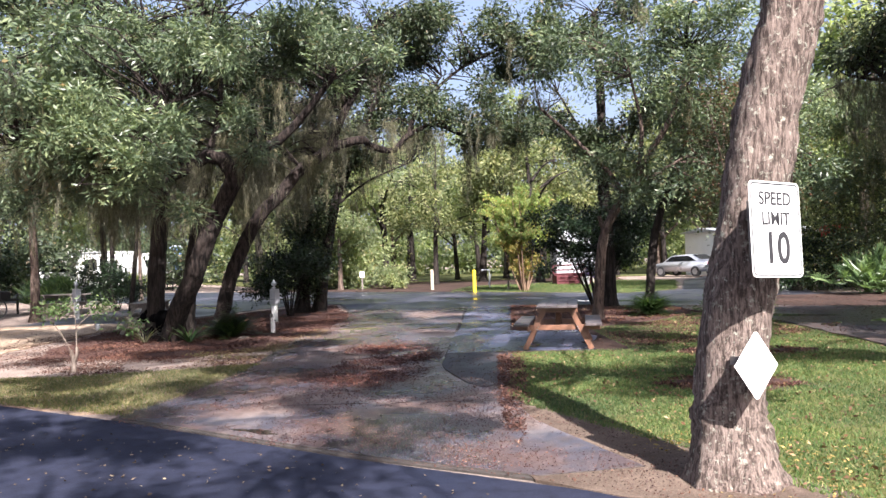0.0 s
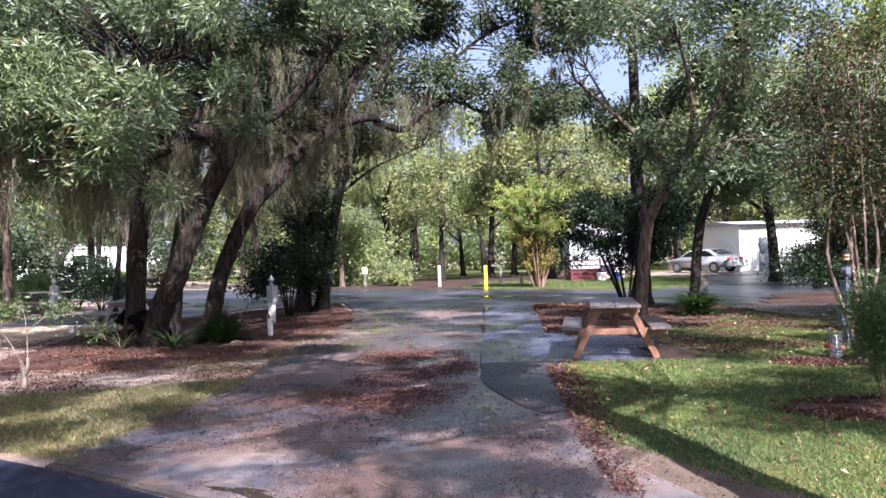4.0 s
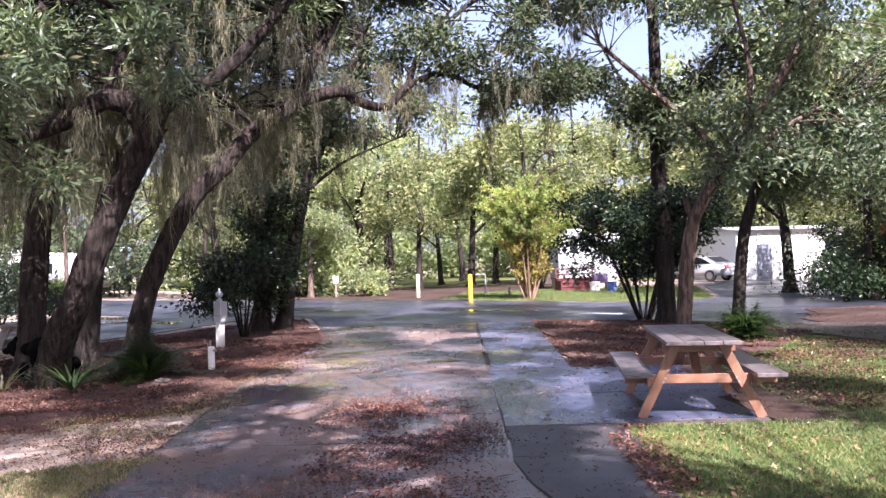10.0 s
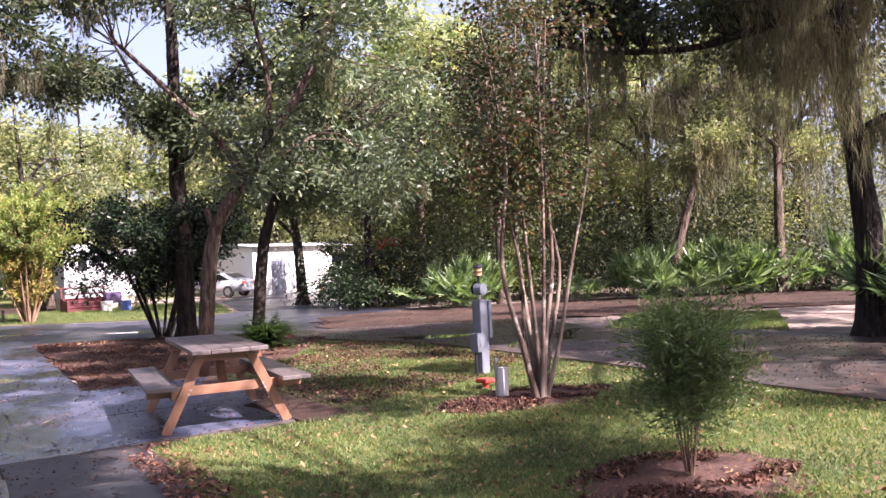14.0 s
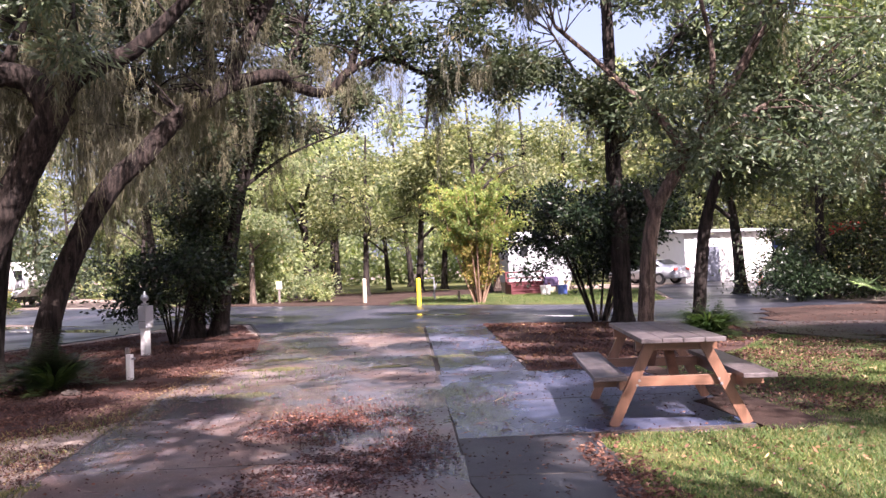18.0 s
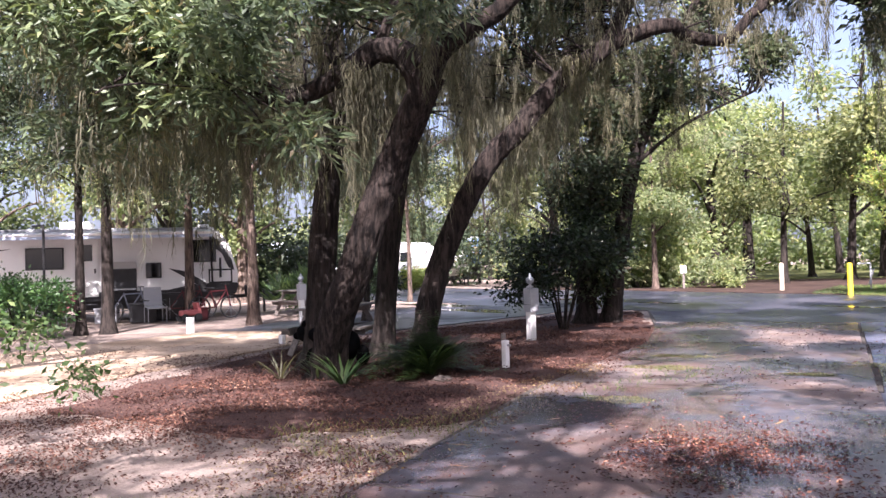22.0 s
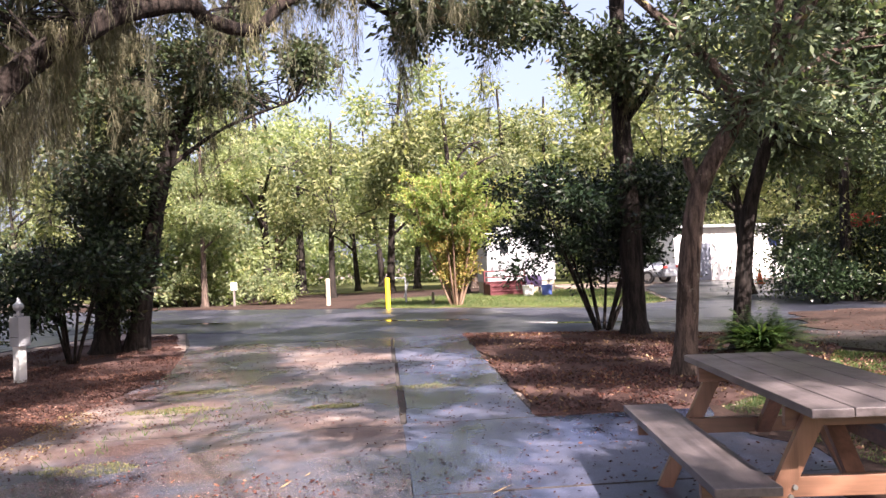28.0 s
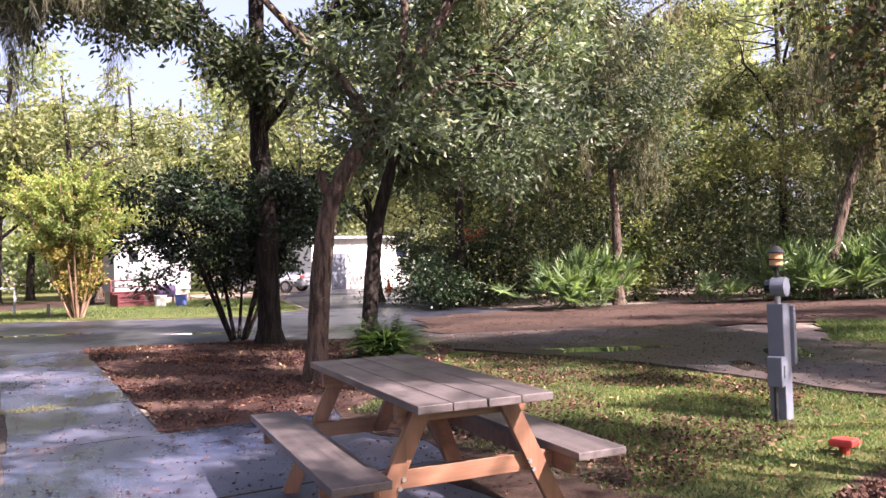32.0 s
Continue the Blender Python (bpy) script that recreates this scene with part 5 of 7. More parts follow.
# ---- shrubs and palms ----
def shrub(name, label, at, r, h, count, per, leaf, mat, seed, stems=6, bark="dark_bark", spread=0.14, low=0.35, gap=-0.3, category="shrub", droop=0.1, lobed=6, loose=0.22, girth=1.0):
    x, y = at
    rs = np.random.RandomState(seed)
    wood = []
    for k in range(stems):
        th = 6.283 * k / stems + rs.rand()
        q = r * (0.35 + 0.35 * rs.rand())
        c, s = math.cos(th) * q, math.sin(th) * q
        wood.append(limb([(x + 0.1 * c, y + 0.1 * s, -0.04), (x + 0.5 * c, y + 0.5 * s, h * 0.35), (x + c, y + s, h * 0.8)], (0.012 + 0.012 * r) * girth, 0.006 * girth))
    mid = h * (1 + low) / 2
    lobes = []
    for k in range(lobed):
        th = 6.283 * k / lobed + rs.rand()
        q = r * (0.3 + 0.3 * rs.rand())
        lobes.append((x + math.cos(th) * q, y + math.sin(th) * q, mid + (rs.rand() - 0.5) * h * (1 - low) * 0.6, r * 0.55, r * 0.55, h * (1 - low) * 0.26, count // lobed))
    return tree(name, label, (x, y, 0), wood, lobes, per, leaf, (M[bark], M[mat]), seed, gap=gap, spread=spread, root=0.1, category=category, droop=droop, slim=True, fine_twig=0.3, loose=loose)


shrub("camellia", "glossy dark camellia shrub under the tall oak", (4.35, 26.0), 2.5, 3.35, 900, 34, (0.105, 0.05), "shaded_camellia_leaf", 201, 12, low=0.24, lobed=17, loose=0.22, girth=0.9, gap=0.0)
shrub("camellia", "dark glossy camellia shrub in the mulch bed", (-5.25, 24.5), 1.35, 2.6, 360, 32, (0.105, 0.052), "shaded_camellia_leaf", 202, 9, low=0.2, lobed=9, gap=0.02)
shrub("young_shrub", "feathery young evergreen shrub with slender stems", (3.84, 9.72), 0.29, 1.14, 165, 20, (0.07, 0.011), "feather_leaf", 203, 9, "tan_bark", 0.07, 0.2, -0.4, lobed=18, loose=0.10, girth=0.4, droop=-0.5)
shrub("bush", "sunlit leafy bush at the pitch edge", (-16.6, 20.6), 1.2, 1.25, 190, 26, (0.09, 0.05), "shrub_leaf", 204, 5, low=0.05)
shrub("bush", "bright hedge shrub at the woodland edge", (-8.6, 47.6), 1.5, 1.7, 110, 24, (0.16, 0.08), "sunlit_wood_leaf", 205, 5, low=0.02)
shrub("bush", "bright hedge shrub at the woodland edge", (-11.0, 49.0), 1.8, 2.0, 120, 24, (0.16, 0.08), "sunlit_wood_leaf", 206, 5, low=0.02)
shrub("bush", "low green shrub behind the water tap", (-4.6, 46.5), 1.2, 1.3, 80, 24, (0.15, 0.07), "sunlit_wood_leaf", 207, 5, low=0.02)
shrub("bush", "sunlit yellow-green bush behind the palmettos", (17.2, 28.6), 0.8, 2.3, 110, 24, (0.12, 0.05), "bright_leaf", 241, 5, low=0.02)
shrub("bush", "shady evergreen bush beside the caravan", (-15.0, 31.6), 1.1, 1.6, 130, 24, (0.11, 0.05), "shaded_camellia_leaf", 208, 5, low=0.05)
shrub("bush", "shady evergreen bush behind the pale oak", (-13.4, 30.2), 1.1, 1.9, 150, 24, (0.11, 0.05), "shaded_camellia_leaf", 211, 5, low=0.05)
shrub("bush", "sunlit yellow-green bush near the caravans", (-19.6, 45.0), 1.0, 1.3, 110, 24, (0.11, 0.05), "bright_leaf", 209, 5, low=0.02)


for x, y, r, h, k in ((11.6, 30.6, 1.0, 1.6, 10), (13.2, 31.4, 1.2, 2.2, 11), (15.0, 32.6, 1.3, 2.4, 12)):
    shrub("bush", "dark evergreen undergrowth behind the drive", (x, y), r, h, 120, 26, (0.12, 0.05), "shaded_camellia_leaf", 230 + k, 5, low=0.02)
for x, y, r, h, k in ((18.4, 44.2, 1.5, 3.0, 0), (17.8, 41.4, 1.4, 2.6, 1), (16.6, 38.6, 1.5, 2.4, 2), (19.6, 47.0, 1.4, 3.2, 3)):
    shrub("bush", "dark evergreen bush along the side road", (x, y), r, h, 150, 26, (0.15, 0.07), "oak_leaf", 230 + k, 5, low=0.02)


def blades(name, label, at, n, length, width, mat, seed, arch=0.9, category="plant", segs=5, upright=0.75):
    """A clump of arching strap leaves or fern fronds."""
    rs = np.random.RandomState(seed)
    t = thing(name, label, category, pose(*at))
    th = rs.rand(n) * 6.283
    lift = upright + 0.5 * rs.rand(n)
    ln = length * (0.6 + 0.5 * rs.rand(n))
    h = np.stack([np.cos(th), np.sin(th), np.zeros(n)], 1)
    side = np.stack([-np.sin(th), np.cos(th), np.zeros(n)], 1)
    rows = []
    for k in range(segs + 1):
        u = k / segs
        c = h * (ln * u * np.cos(lift * (1 - 0.4 * u)))[:, None] + [0, 0, 1] * (ln * (u * np.sin(lift) - arch * 0.5 * u * u))[:, None] + rs.randn(n, 3) * 0.004 + h * 0.04
        c[:, 2] = np.maximum(c[:, 2], 0.012)
        w = width * (1 - u) ** 0.7 * (0.5 + 1.2 * u if u < 0.4 else 1)
        rows += [c - side * w / 2 - 0.0, c + side * w / 2]
    v = np.stack(rows, 1)
    q = np.array([[2 * k, 2 * k + 1, 2 * k + 3, 2 * k + 2] for k in range(segs)])
    f = (np.arange(n)[:, None, None] * 2 * (segs + 1) + q[None]).reshape(-1, 4)
    link("foliage", raw_mesh("foliage", v.reshape(-1, 3), f), M[mat], t)
    return t


def fern(name, label, at, fronds, length, seed, mat="fern_leaf"):
    rs = np.random.RandomState(seed)
    t = thing(name, label, "fern", pose(*at))
    out = []
    for k in range(fronds):
        th, lift, ln = rs.rand() * 6.283, 0.4 + 1.15 * rs.rand(), length * (0.65 + 0.5 * rs.rand())
        h, side = np.array([math.cos(th), math.sin(th), 0]), np.array([-math.sin(th), math.cos(th), 0])
        u = np.linspace(0.12, 1, 22)
        c = h * (ln * u * math.cos(lift))[:, None] + np.array([0, 0, 1]) * (ln * (u * math.sin(lift) - (0.22 + 0.5 * math.cos(lift)) * u**2.2))[:, None] + h * 0.05
        c[:, 2] = np.maximum(c[:, 2], 0.03)
        size = 0.16 * np.sin(np.pi * np.clip(u, 0.05, 0.98)) ** 0.6 + 0.02
        for sgn in (-1, 1):
            at_, way = c, side * sgn + h * 0.45 + rs.randn(22, 3) * 0.12
            v, f = leaves(rs, at_, way, 1.0, 0.0, 0.1)
            v = v.reshape(22, 4, 3)
            w = unit(way)
            cross = unit(np.cross(w, [0, 0, 1.0]))
            v[:, 0], v[:, 2] = at_, at_ + w * size[:, None]
            v[:, 1] = at_ + w * size[:, None] * 0.4 + cross * 0.02
            v[:, 3] = at_ + w * size[:, None] * 0.4 - cross * 0.02
            out.append((v.reshape(-1, 3), f))
    v, f = joined(out)
    link("foliage", raw_mesh("foliage", v, f), M[mat], t)
    return t


fern("sword_fern", "dense dark green sword fern clump at the oak's foot", (-5.0, 17.75, 0), 70, 1.0, 301, "fern_light")
blades("fern_clump", "dark arching strap leaves among the sword fern", (-4.85, 17.6, 0), 190, 0.95, 0.05, "fern_light", 308, 0.85, "fern", 6, 0.7)
fern("sword_fern", "mound of green sword fern beside the laurel oak", (5.0, 20.75, 0), 80, 0.95, 302, "fern_light")
blades("fern_clump", "mound of drooping green strap leaves beside the laurel oak", (5.0, 20.7, 0), 300, 1.05, 0.055, "fern_light", 309, 1.05, "fern", 6, 0.85)
blades("bromeliad", "spiky pale green bromeliad in the mulch", (-5.45, 16.55, 0), 34, 0.62, 0.05, "fern_light", 303, 0.5)
blades("bromeliad", "straggling dry bromeliad by the oak root", (-6.5, 16.75, 0), 18, 0.62, 0.03, "moss", 304, 0.6)
blades("bromeliad", "half-dead strap-leaved clump in the litter", (-6.05, 16.9, 0), 14, 0.42, 0.035, "palm_leaf", 305, 0.6)
blades("strap_plant", "small strap-leaved plant beside the fern", (-4.75, 17.5, 0), 14, 0.35, 0.02, "fern_leaf", 306, 0.7)


def palmetto(at, fans, size, seed, label="sunlit saw palmetto clump with fan leaves"):
    rs = np.random.RandomState(seed)
    t = thing("saw_palmetto", label, "palmetto", pose(*at), "palmettos along the drive")
    for k in range(fans):
        th, lift = rs.rand() * 6.283, 0.25 + 1.15 * rs.rand()
        h = np.array([math.cos(th) * math.cos(lift), math.sin(th) * math.cos(lift), math.sin(lift)])
        root = np.array([rs.randn() * 0.34 * size, rs.randn() * 0.34 * size, 0.05])
        hub = root + h * size * (0.55 + 0.6 * rs.rand())
        hub[2] = max(hub[2], 0.25)
        a = unit(np.cross(h, [0, 0, 1.0]) + rs.randn(3) * 0.35)
        n = 26
        sp = np.linspace(-1.75, 1.75, n)
        way = np.cos(sp)[:, None] * h + np.sin(sp)[:, None] * a + 0.22 * np.cross(a, h)
        way += [0, 0, -0.06] + rs.randn(n, 3) * 0.03
        fan = leaves(rs, np.repeat(hub[None], n, 0), way, 0.5 * size, 0.05 * size, 0.3)
        stalk = tube([root, (root + hub) / 2 + [0, 0, 0.05], hub], [0.012, 0.01, 0.008], 4, 0, 0, 0, 2)
        v, f = joined([fan, stalk])
        link("frond", raw_mesh("frond", v, f), M["sunlit_palmetto_leaf"], t)
    return t


for n, (x, y, fans, size) in enumerate([(13.9, 27.4, 64, 1.1), (17.2, 25.6, 22, 0.62), (19.2, 24.4, 60, 1.15), (20.6, 23.4, 60, 1.25), (22.2, 22.4, 50, 1.2), (13.1, 12.5, 90, 1.25), (14.3, 12.0, 60, 1.2), (24.5, 20.2, 50, 1.2), (-16.2, 30.6, 50, 1.0)]):
    palmetto((x, y, 0), fans, size, 400 + n, "saw palmetto clump with stiff fan leaves" if n % 2 else "sunlit saw palmetto clump beside the needle-strewn drive")

# ---- trees round the pitches ----
def plain_tree(x, y, h, r, seed, mats, n=160, per=34, leaf=(0.12, 0.05), trunk=0.16, bottom=0.42, moss=20, label="", name="oak_tree", lean=(0, 0), group="", spread=0.26, loose=0.28):
    lx, ly = lean
    rs = np.random.RandomState(seed)
    pts = [(x, y, -0.1), (x + 0.15 * lx, y + 0.15 * ly, 0.2 * h), (x + 0.45 * lx + 0.1 * rs.randn(), y + 0.45 * ly, 0.5 * h), (x + lx, y + ly, 0.85 * h)]
    wood = [limb(pts, trunk, 0.05)]
    for k in range(5):
        th = 6.283 * k / 5 + rs.rand()
        z = h * (bottom + 0.06 + 0.07 * k)
        u = z / h / 0.85
        sx, sy = x + lx * min(u, 1) * 0.8, y + ly * min(u, 1) * 0.8
        wood.append(limb([(sx, sy, z), (sx + math.cos(th) * r * 0.4, sy + math.sin(th) * r * 0.4, z + 0.09 * h), (sx + math.cos(th) * r * 0.8, sy + math.sin(th) * r * 0.8, z + 0.13 * h)], trunk * 0.4, 0.02))
    c = (1 + bottom) / 2 * h
    far = math.hypot(x, y - 10) > 16 or name == "woodland_tree"
    deep = name == "woodland_tree"
    leaf = (leaf[0] * (1.2 if deep else 0.85 if far else 1.3), leaf[1] * (1.5 if deep else 1.15 if far else 1.4))
    per = int(per * (1.45 if deep else 2.6)) if far else per
    blobs = [(x + 0.8 * lx, y + 0.8 * ly, c, r, r, h * (1 - bottom) / 2, n), (x + lx * 0.6, y + ly * 0.6, c - 0.17 * h, r * 1.05, r * 1.05, h * (1 - bottom) / 4, n // 2)]
    return tree(name, label, (x, y, 0), wood, blobs, per, leaf, mats, seed, moss=[(k, max(1, moss // 6)) for k in range(6)] + [(None, moss)] if moss else (), spread=spread, group=group, twigs=0.25, moss_len=(0.5, 2.3), gap=-0.1, tri=far, loose=loose)


PALE = (M["pale_bark"], M["oak_leaf"])
plain_tree(-15.77, 22.35, 9, 2.6, 501, DARK, 200, 36, (0.10, 0.036), 0.17, 0.36, 70, "dark mossy trunk by the pitch edge")
plain_tree(-16.1, 21.85, 8.5, 2.6, 502, DARK, 160, 36, (0.10, 0.036), 0.13, 0.42, 24, "slim dark mossy trunk by the pitch edge")
plain_tree(-17.1, 26.5, 9, 3.0, 503, PALE, 380, 34, (0.11, 0.04), 0.17, 0.36, 90, "pale moss-hung oak before the caravan")
plain_tree(-13.75, 25.2, 9, 2.4, 504, PALE, 160, 34, (0.11, 0.04), 0.17, 0.38, 90, "pale sunlit oak trunk hung with moss")
plain_tree(-11.2, 26.5, 8, 2.0, 505, DARK, 120, 34, (0.10, 0.036), 0.09, 0.42, 40, "slim leaning oak beyond the picnic table", lean=(1.2, 0))
plain_tree(-10.5, 12.5, 9.5, 3.2, 507, (M["dark_bark"], M["laurel_leaf"]), 260, 44, (0.10, 0.032), 0.2, 0.38, 30, "broad oak hanging over the verge", lean=(1.5, 1.0))
plain_tree(-14.5, 14.5, 10, 3.4, 508, (M["dark_bark"], M["laurel_leaf"]), 220, 40, (0.11, 0.04), 0.22, 0.36, 24, "broad oak on the next pitch")
plain_tree(-20, 20, 10, 3.6, 509, DARK, 420, 34, (0.13, 0.05), 0.2, 0.36, 40, "mossy oak near the caravan")
plain_tree(-15.2, 36.5, 10, 3.0, 510, PALE, 170, 32, (0.14, 0.055), 0.10, 0.45, 30, "pale oak by the far road")
plain_tree(-17.0, 37.5, 10, 3.0, 511, DARK, 170, 32, (0.14, 0.055), 0.16, 0.42, 30, "oak by the far road")
plain_tree(-7.6, 46.2, 9, 2.6, 512, (M["pale_bark"], M["sunlit_wood_leaf"]), 190, 32, (0.16, 0.07), 0.15, 0.22, 8, "leafy roadside tree with a pale forked trunk")
# east side
plain_tree(15.6, 27.6, 10, 2.8, 520, PALE, 200, 34, (0.13, 0.05), 0.16, 0.36, 170, "pale moss-hung oak among palmettos")
plain_tree(12.6, 31.2, 9.5, 2.6, 521, (M["dark_bark"], M["laurel_leaf"]), 200, 34, (0.13, 0.05), 0.2, 0.34, 40, "dark oak at the palmetto thicket")
plain_tree(19.5, 24.0, 9.5, 3.0, 522, (M["pale_bark"], M["grey_leaf"]), 90, 34, (0.13, 0.05), 0.2, 0.36, 300, "leaning moss-hung oak among palmettos", lean=(2.4, -2.0))
plain_tree(22.5, 22.0, 10, 3.0, 523, (M["pale_bark"], M["grey_leaf"]), 90, 34, (0.13, 0.05), 0.2, 0.34, 280, "moss-hung oak among palmettos")
tree("oak_tree", "large dark oak trailing long moss over the side drive", (12.0, 13.16, 0),
     [limb([(12.0, 13.16, -0.1), (12.03, 13.14, 1.57), (11.97, 13.25, 3.1), (11.92, 13.33, 4.46), (11.88, 13.4, 6.1), (11.7, 13.6, 8.0)], 0.21, 0.08),
      limb([(11.95, 13.2, 3.9), (11.5, 13.0, 4.4), (11.07, 12.81, 4.57), (10.79, 13.26, 4.85), (10.33, 13.94, 4.72), (9.81, 14.61, 4.6), (8.92, 15.58, 4.7), (8.2, 16.3, 5.0)], 0.11, 0.025),
      limb([(12.0, 13.2, 3.05), (12.07, 13.07, 3.25), (12.28, 12.67, 3.46), (12.45, 12.34, 3.58), (12.9, 11.7, 3.9)], 0.075, 0.02),
      limb([(11.9, 13.4, 5.0), (12.6, 14.4, 5.6), (13.6, 15.6, 5.9)], 0.09, 0.025),
      limb([(11.9, 13.4, 5.6), (11.0, 13.0, 6.4), (9.8, 12.8, 7.0)], 0.08, 0.02)],
     # first blob is extra canopy added to block sun from moss and side drive
     [(14.0, 11.4, 7.7, 2.3, 2.1, 0.9, 230), (9.4, 15.2, 5.5, 1.7, 1.5, 0.6, 260), (11.4, 13.5, 5.9, 2.0, 2.0, 1.2, 330), (13.4, 15.2, 5.7, 2.2, 2.0, 1.0, 190), (11.6, 13.6, 7.8, 3.0, 2.8, 1.2, 200), (12.9, 11.6, 4.2, 1.0, 1.0, 0.5, 50)],
     44, (0.13, 0.05), DARK, 524, ridge=0.07, moss=[(1, 110), (2, 20), (3, 40), ((11.0, 13.4, 5.2, 1.3, 1.0, 0.5), 70), (None, 90)], moss_len=(0.5, 2.7))
plain_tree(29.0, 20.5, 10, 3.2, 525, (M["pale_bark"], M["grey_leaf"]), 150, 32, (0.14, 0.055), 0.2, 0.34, 140, "moss-hung oak on the east side")
plain_tree(17.5, 31.0, 11, 3.2, 526, (M["dark_bark"], M["grey_leaf"]), 200, 32, (0.15, 0.06), 0.2, 0.3, 40, "olive-leaved oak behind the palmettos")
plain_tree(22.0, 27.0, 11, 3.2, 527, (M["dark_bark"], M["grey_leaf"]), 200, 32, (0.15, 0.06), 0.2, 0.3, 40, "olive-leaved oak behind the palmettos")
plain_tree(17.6, 12.4, 10, 3.6, 528, DARK, 210, 36, (0.14, 0.06), 0.22, 0.38, 10, "broad oak east of the side drive")
# unseen trees added behind the walker and along the side drive to dapple lane and lawn
for k, (x, y, h, r, n) in enumerate([(2.0, -5.0, 12, 3.4, 420), (11.4, -3.4, 12, 3.0, 150), (-2.0, -3.6, 12, 3.6, 380), (13.2, 3.4, 12, 3.4, 100), (15.5, -3.0, 12, 4.0, 91)]):
    plain_tree(x, y, h, r, 530 + k, DARK, n, 34, (0.13, 0.055), 0.25, 0.46, 0, "unseen added oak shading the lane and lawn", lean=(0.3, -0.2), loose=0.18, spread=0.2)


# oak added out of view; its boughs only block sun over drive and lawn
tree("oak_tree", "unseen added oak whose high boughs shade the drive", (13.6, 8.0, 0),
     [limb([(13.6, 8.0, -0.1), (13.3, 8.2, 3), (12.6, 8.6, 6), (11.0, 9.4, 8.2)], 0.3, 0.10), limb([(11.0, 9.4, 8.2), (9.2, 10.2, 8.9), (7.0, 11.0, 9.2)], 0.07, 0.03), limb([(12.6, 8.6, 6.0), (10.8, 5.8, 8.4), (9.2, 2.6, 9.4)], 0.08, 0.03)],
     [(6.6, 10.6, 9.4, 3.0, 2.6, 0.6, 250), (10.6, 9.6, 9.0, 2.4, 2.4, 0.6, 180), (4.6, 7.4, 9.6, 2.6, 2.4, 0.6, 140), (6.6, 14.4, 9.6, 3.0, 2.4, 0.6, 70), (9.6, 4.6, 9.4, 3.0, 2.6, 0.6, 150), (12.8, 6.2, 9.3, 2.6, 2.4, 0.6, 220), (14.6, 8.8, 9.3, 2.6, 2.4, 0.6, 190), (8.8, 0.8, 9.8, 2.6, 2.4, 0.6, 130)], 38, (0.17, 0.09), DARK, 540, loose=0.17, spread=0.17, gap=0.14)

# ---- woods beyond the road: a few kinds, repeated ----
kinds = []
for k, (mats, h, r, n, leaf) in enumerate([((M["dark_bark"], M["sunlit_wood_leaf"]), 12, 3.4, 140, (0.22, 0.11)), ((M["dark_bark"], M["sunlit_olive_leaf"]), 12.5, 3.2, 140, (0.21, 0.10)), ((M["pale_bark"], M["sunlit_wood_leaf"]), 9.5, 2.8, 140, (0.20, 0.10)), ((M["dark_bark"], M["grey_leaf"]), 11, 3.2, 120, (0.21, 0.10))]):
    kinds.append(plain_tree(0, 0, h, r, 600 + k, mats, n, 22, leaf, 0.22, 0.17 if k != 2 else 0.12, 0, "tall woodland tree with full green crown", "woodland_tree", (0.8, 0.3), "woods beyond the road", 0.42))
rsw = np.random.RandomState(77)
spots = []
for k in range(15):
    spots.append((-22 + 3.6 * k + rsw.randn() * 0.9, 58 + rsw.rand() * 5 - 0.12 * abs(k - 7)))
for k in range(16):
    spots.append((-36 + 5.2 * k + rsw.randn(), 68 + rsw.rand() * 6))
for x, y in [(-9.5, 50.5), (-13, 49), (-17, 52), (-21, 55), (-5.6, 52), (-2.4, 51.5), (0.6, 55.5), (4.2, 50.5), (7.6, 56), (13.5, 60), (19, 60), (30, 40), (24, 38), (20, 36), (18, 39), (27, 32), (30, 26), (35, 33), (-31, 40), (-37, 46), (-28, 34), (-33, 25), (-30, 16), (-38, 20), (-25, 60), (-33, 62), (22, 44), (25, 57), (-24, 37), (-28.5, 43), (-35, 33), (-19.5, 42), (-39, 27), (-27, 20), (16.5, 34.5), (22, 33), (12.5, 37)]:
    spots.append((x, y))
order = rsw.randint(0, 4, len(spots))
spots = [(x, y) for x, y in spots if not (0.33 < -x / (y - 9) < 0.58 and 30 < y < 64)]
for k, (x, y) in enumerate(spots):
    kind = kinds[order[k]]
    m = pose(x, y, 0, 0, 0, rsw.rand() * 360) @ Matrix.Scale((0.85 if abs(x - 4) < 9 and y < 66 else 0.95) + 0.28 * rsw.rand(), 4)
    if k < 4:
        kinds[k].matrix_basis = m
    else:
        copy_thing(kind, m)

# undergrowth that closes the view between the trunks
def thicket(name, label, line, width, height, n, leaf, mat, seed, per=26):
    rs = np.random.RandomState(seed)
    a = np.array(line, float)
    seg = np.r_[0, np.cumsum(np.linalg.norm(np.diff(a, axis=0), axis=1))]
    u = rs.rand(n) * seg[-1]
    c = np.stack([np.interp(u, seg, a[:, k]) for k in (0, 1)], 1) + rs.randn(n, 2) * width
    z = np.array([height * (0.55 + 0.6 * noise.noise(Vector((x * 0.22, y * 0.22, seed)))) for x, y in c]) * rs.rand(n) ** 0.7
    c = np.concatenate([c, np.maximum(z, 0.1)[:, None]], 1)
    v, f = sprays(rs, c, per, 0.42, leaf[0] * 0.95, leaf[1] * 1.05, 0.2, True)
    v[:, 2] = np.maximum(v[:, 2], 0.0)
    return tagged(link(name, raw_mesh(name, v, f), M[mat]), label, "undergrowth", kind="stuff")


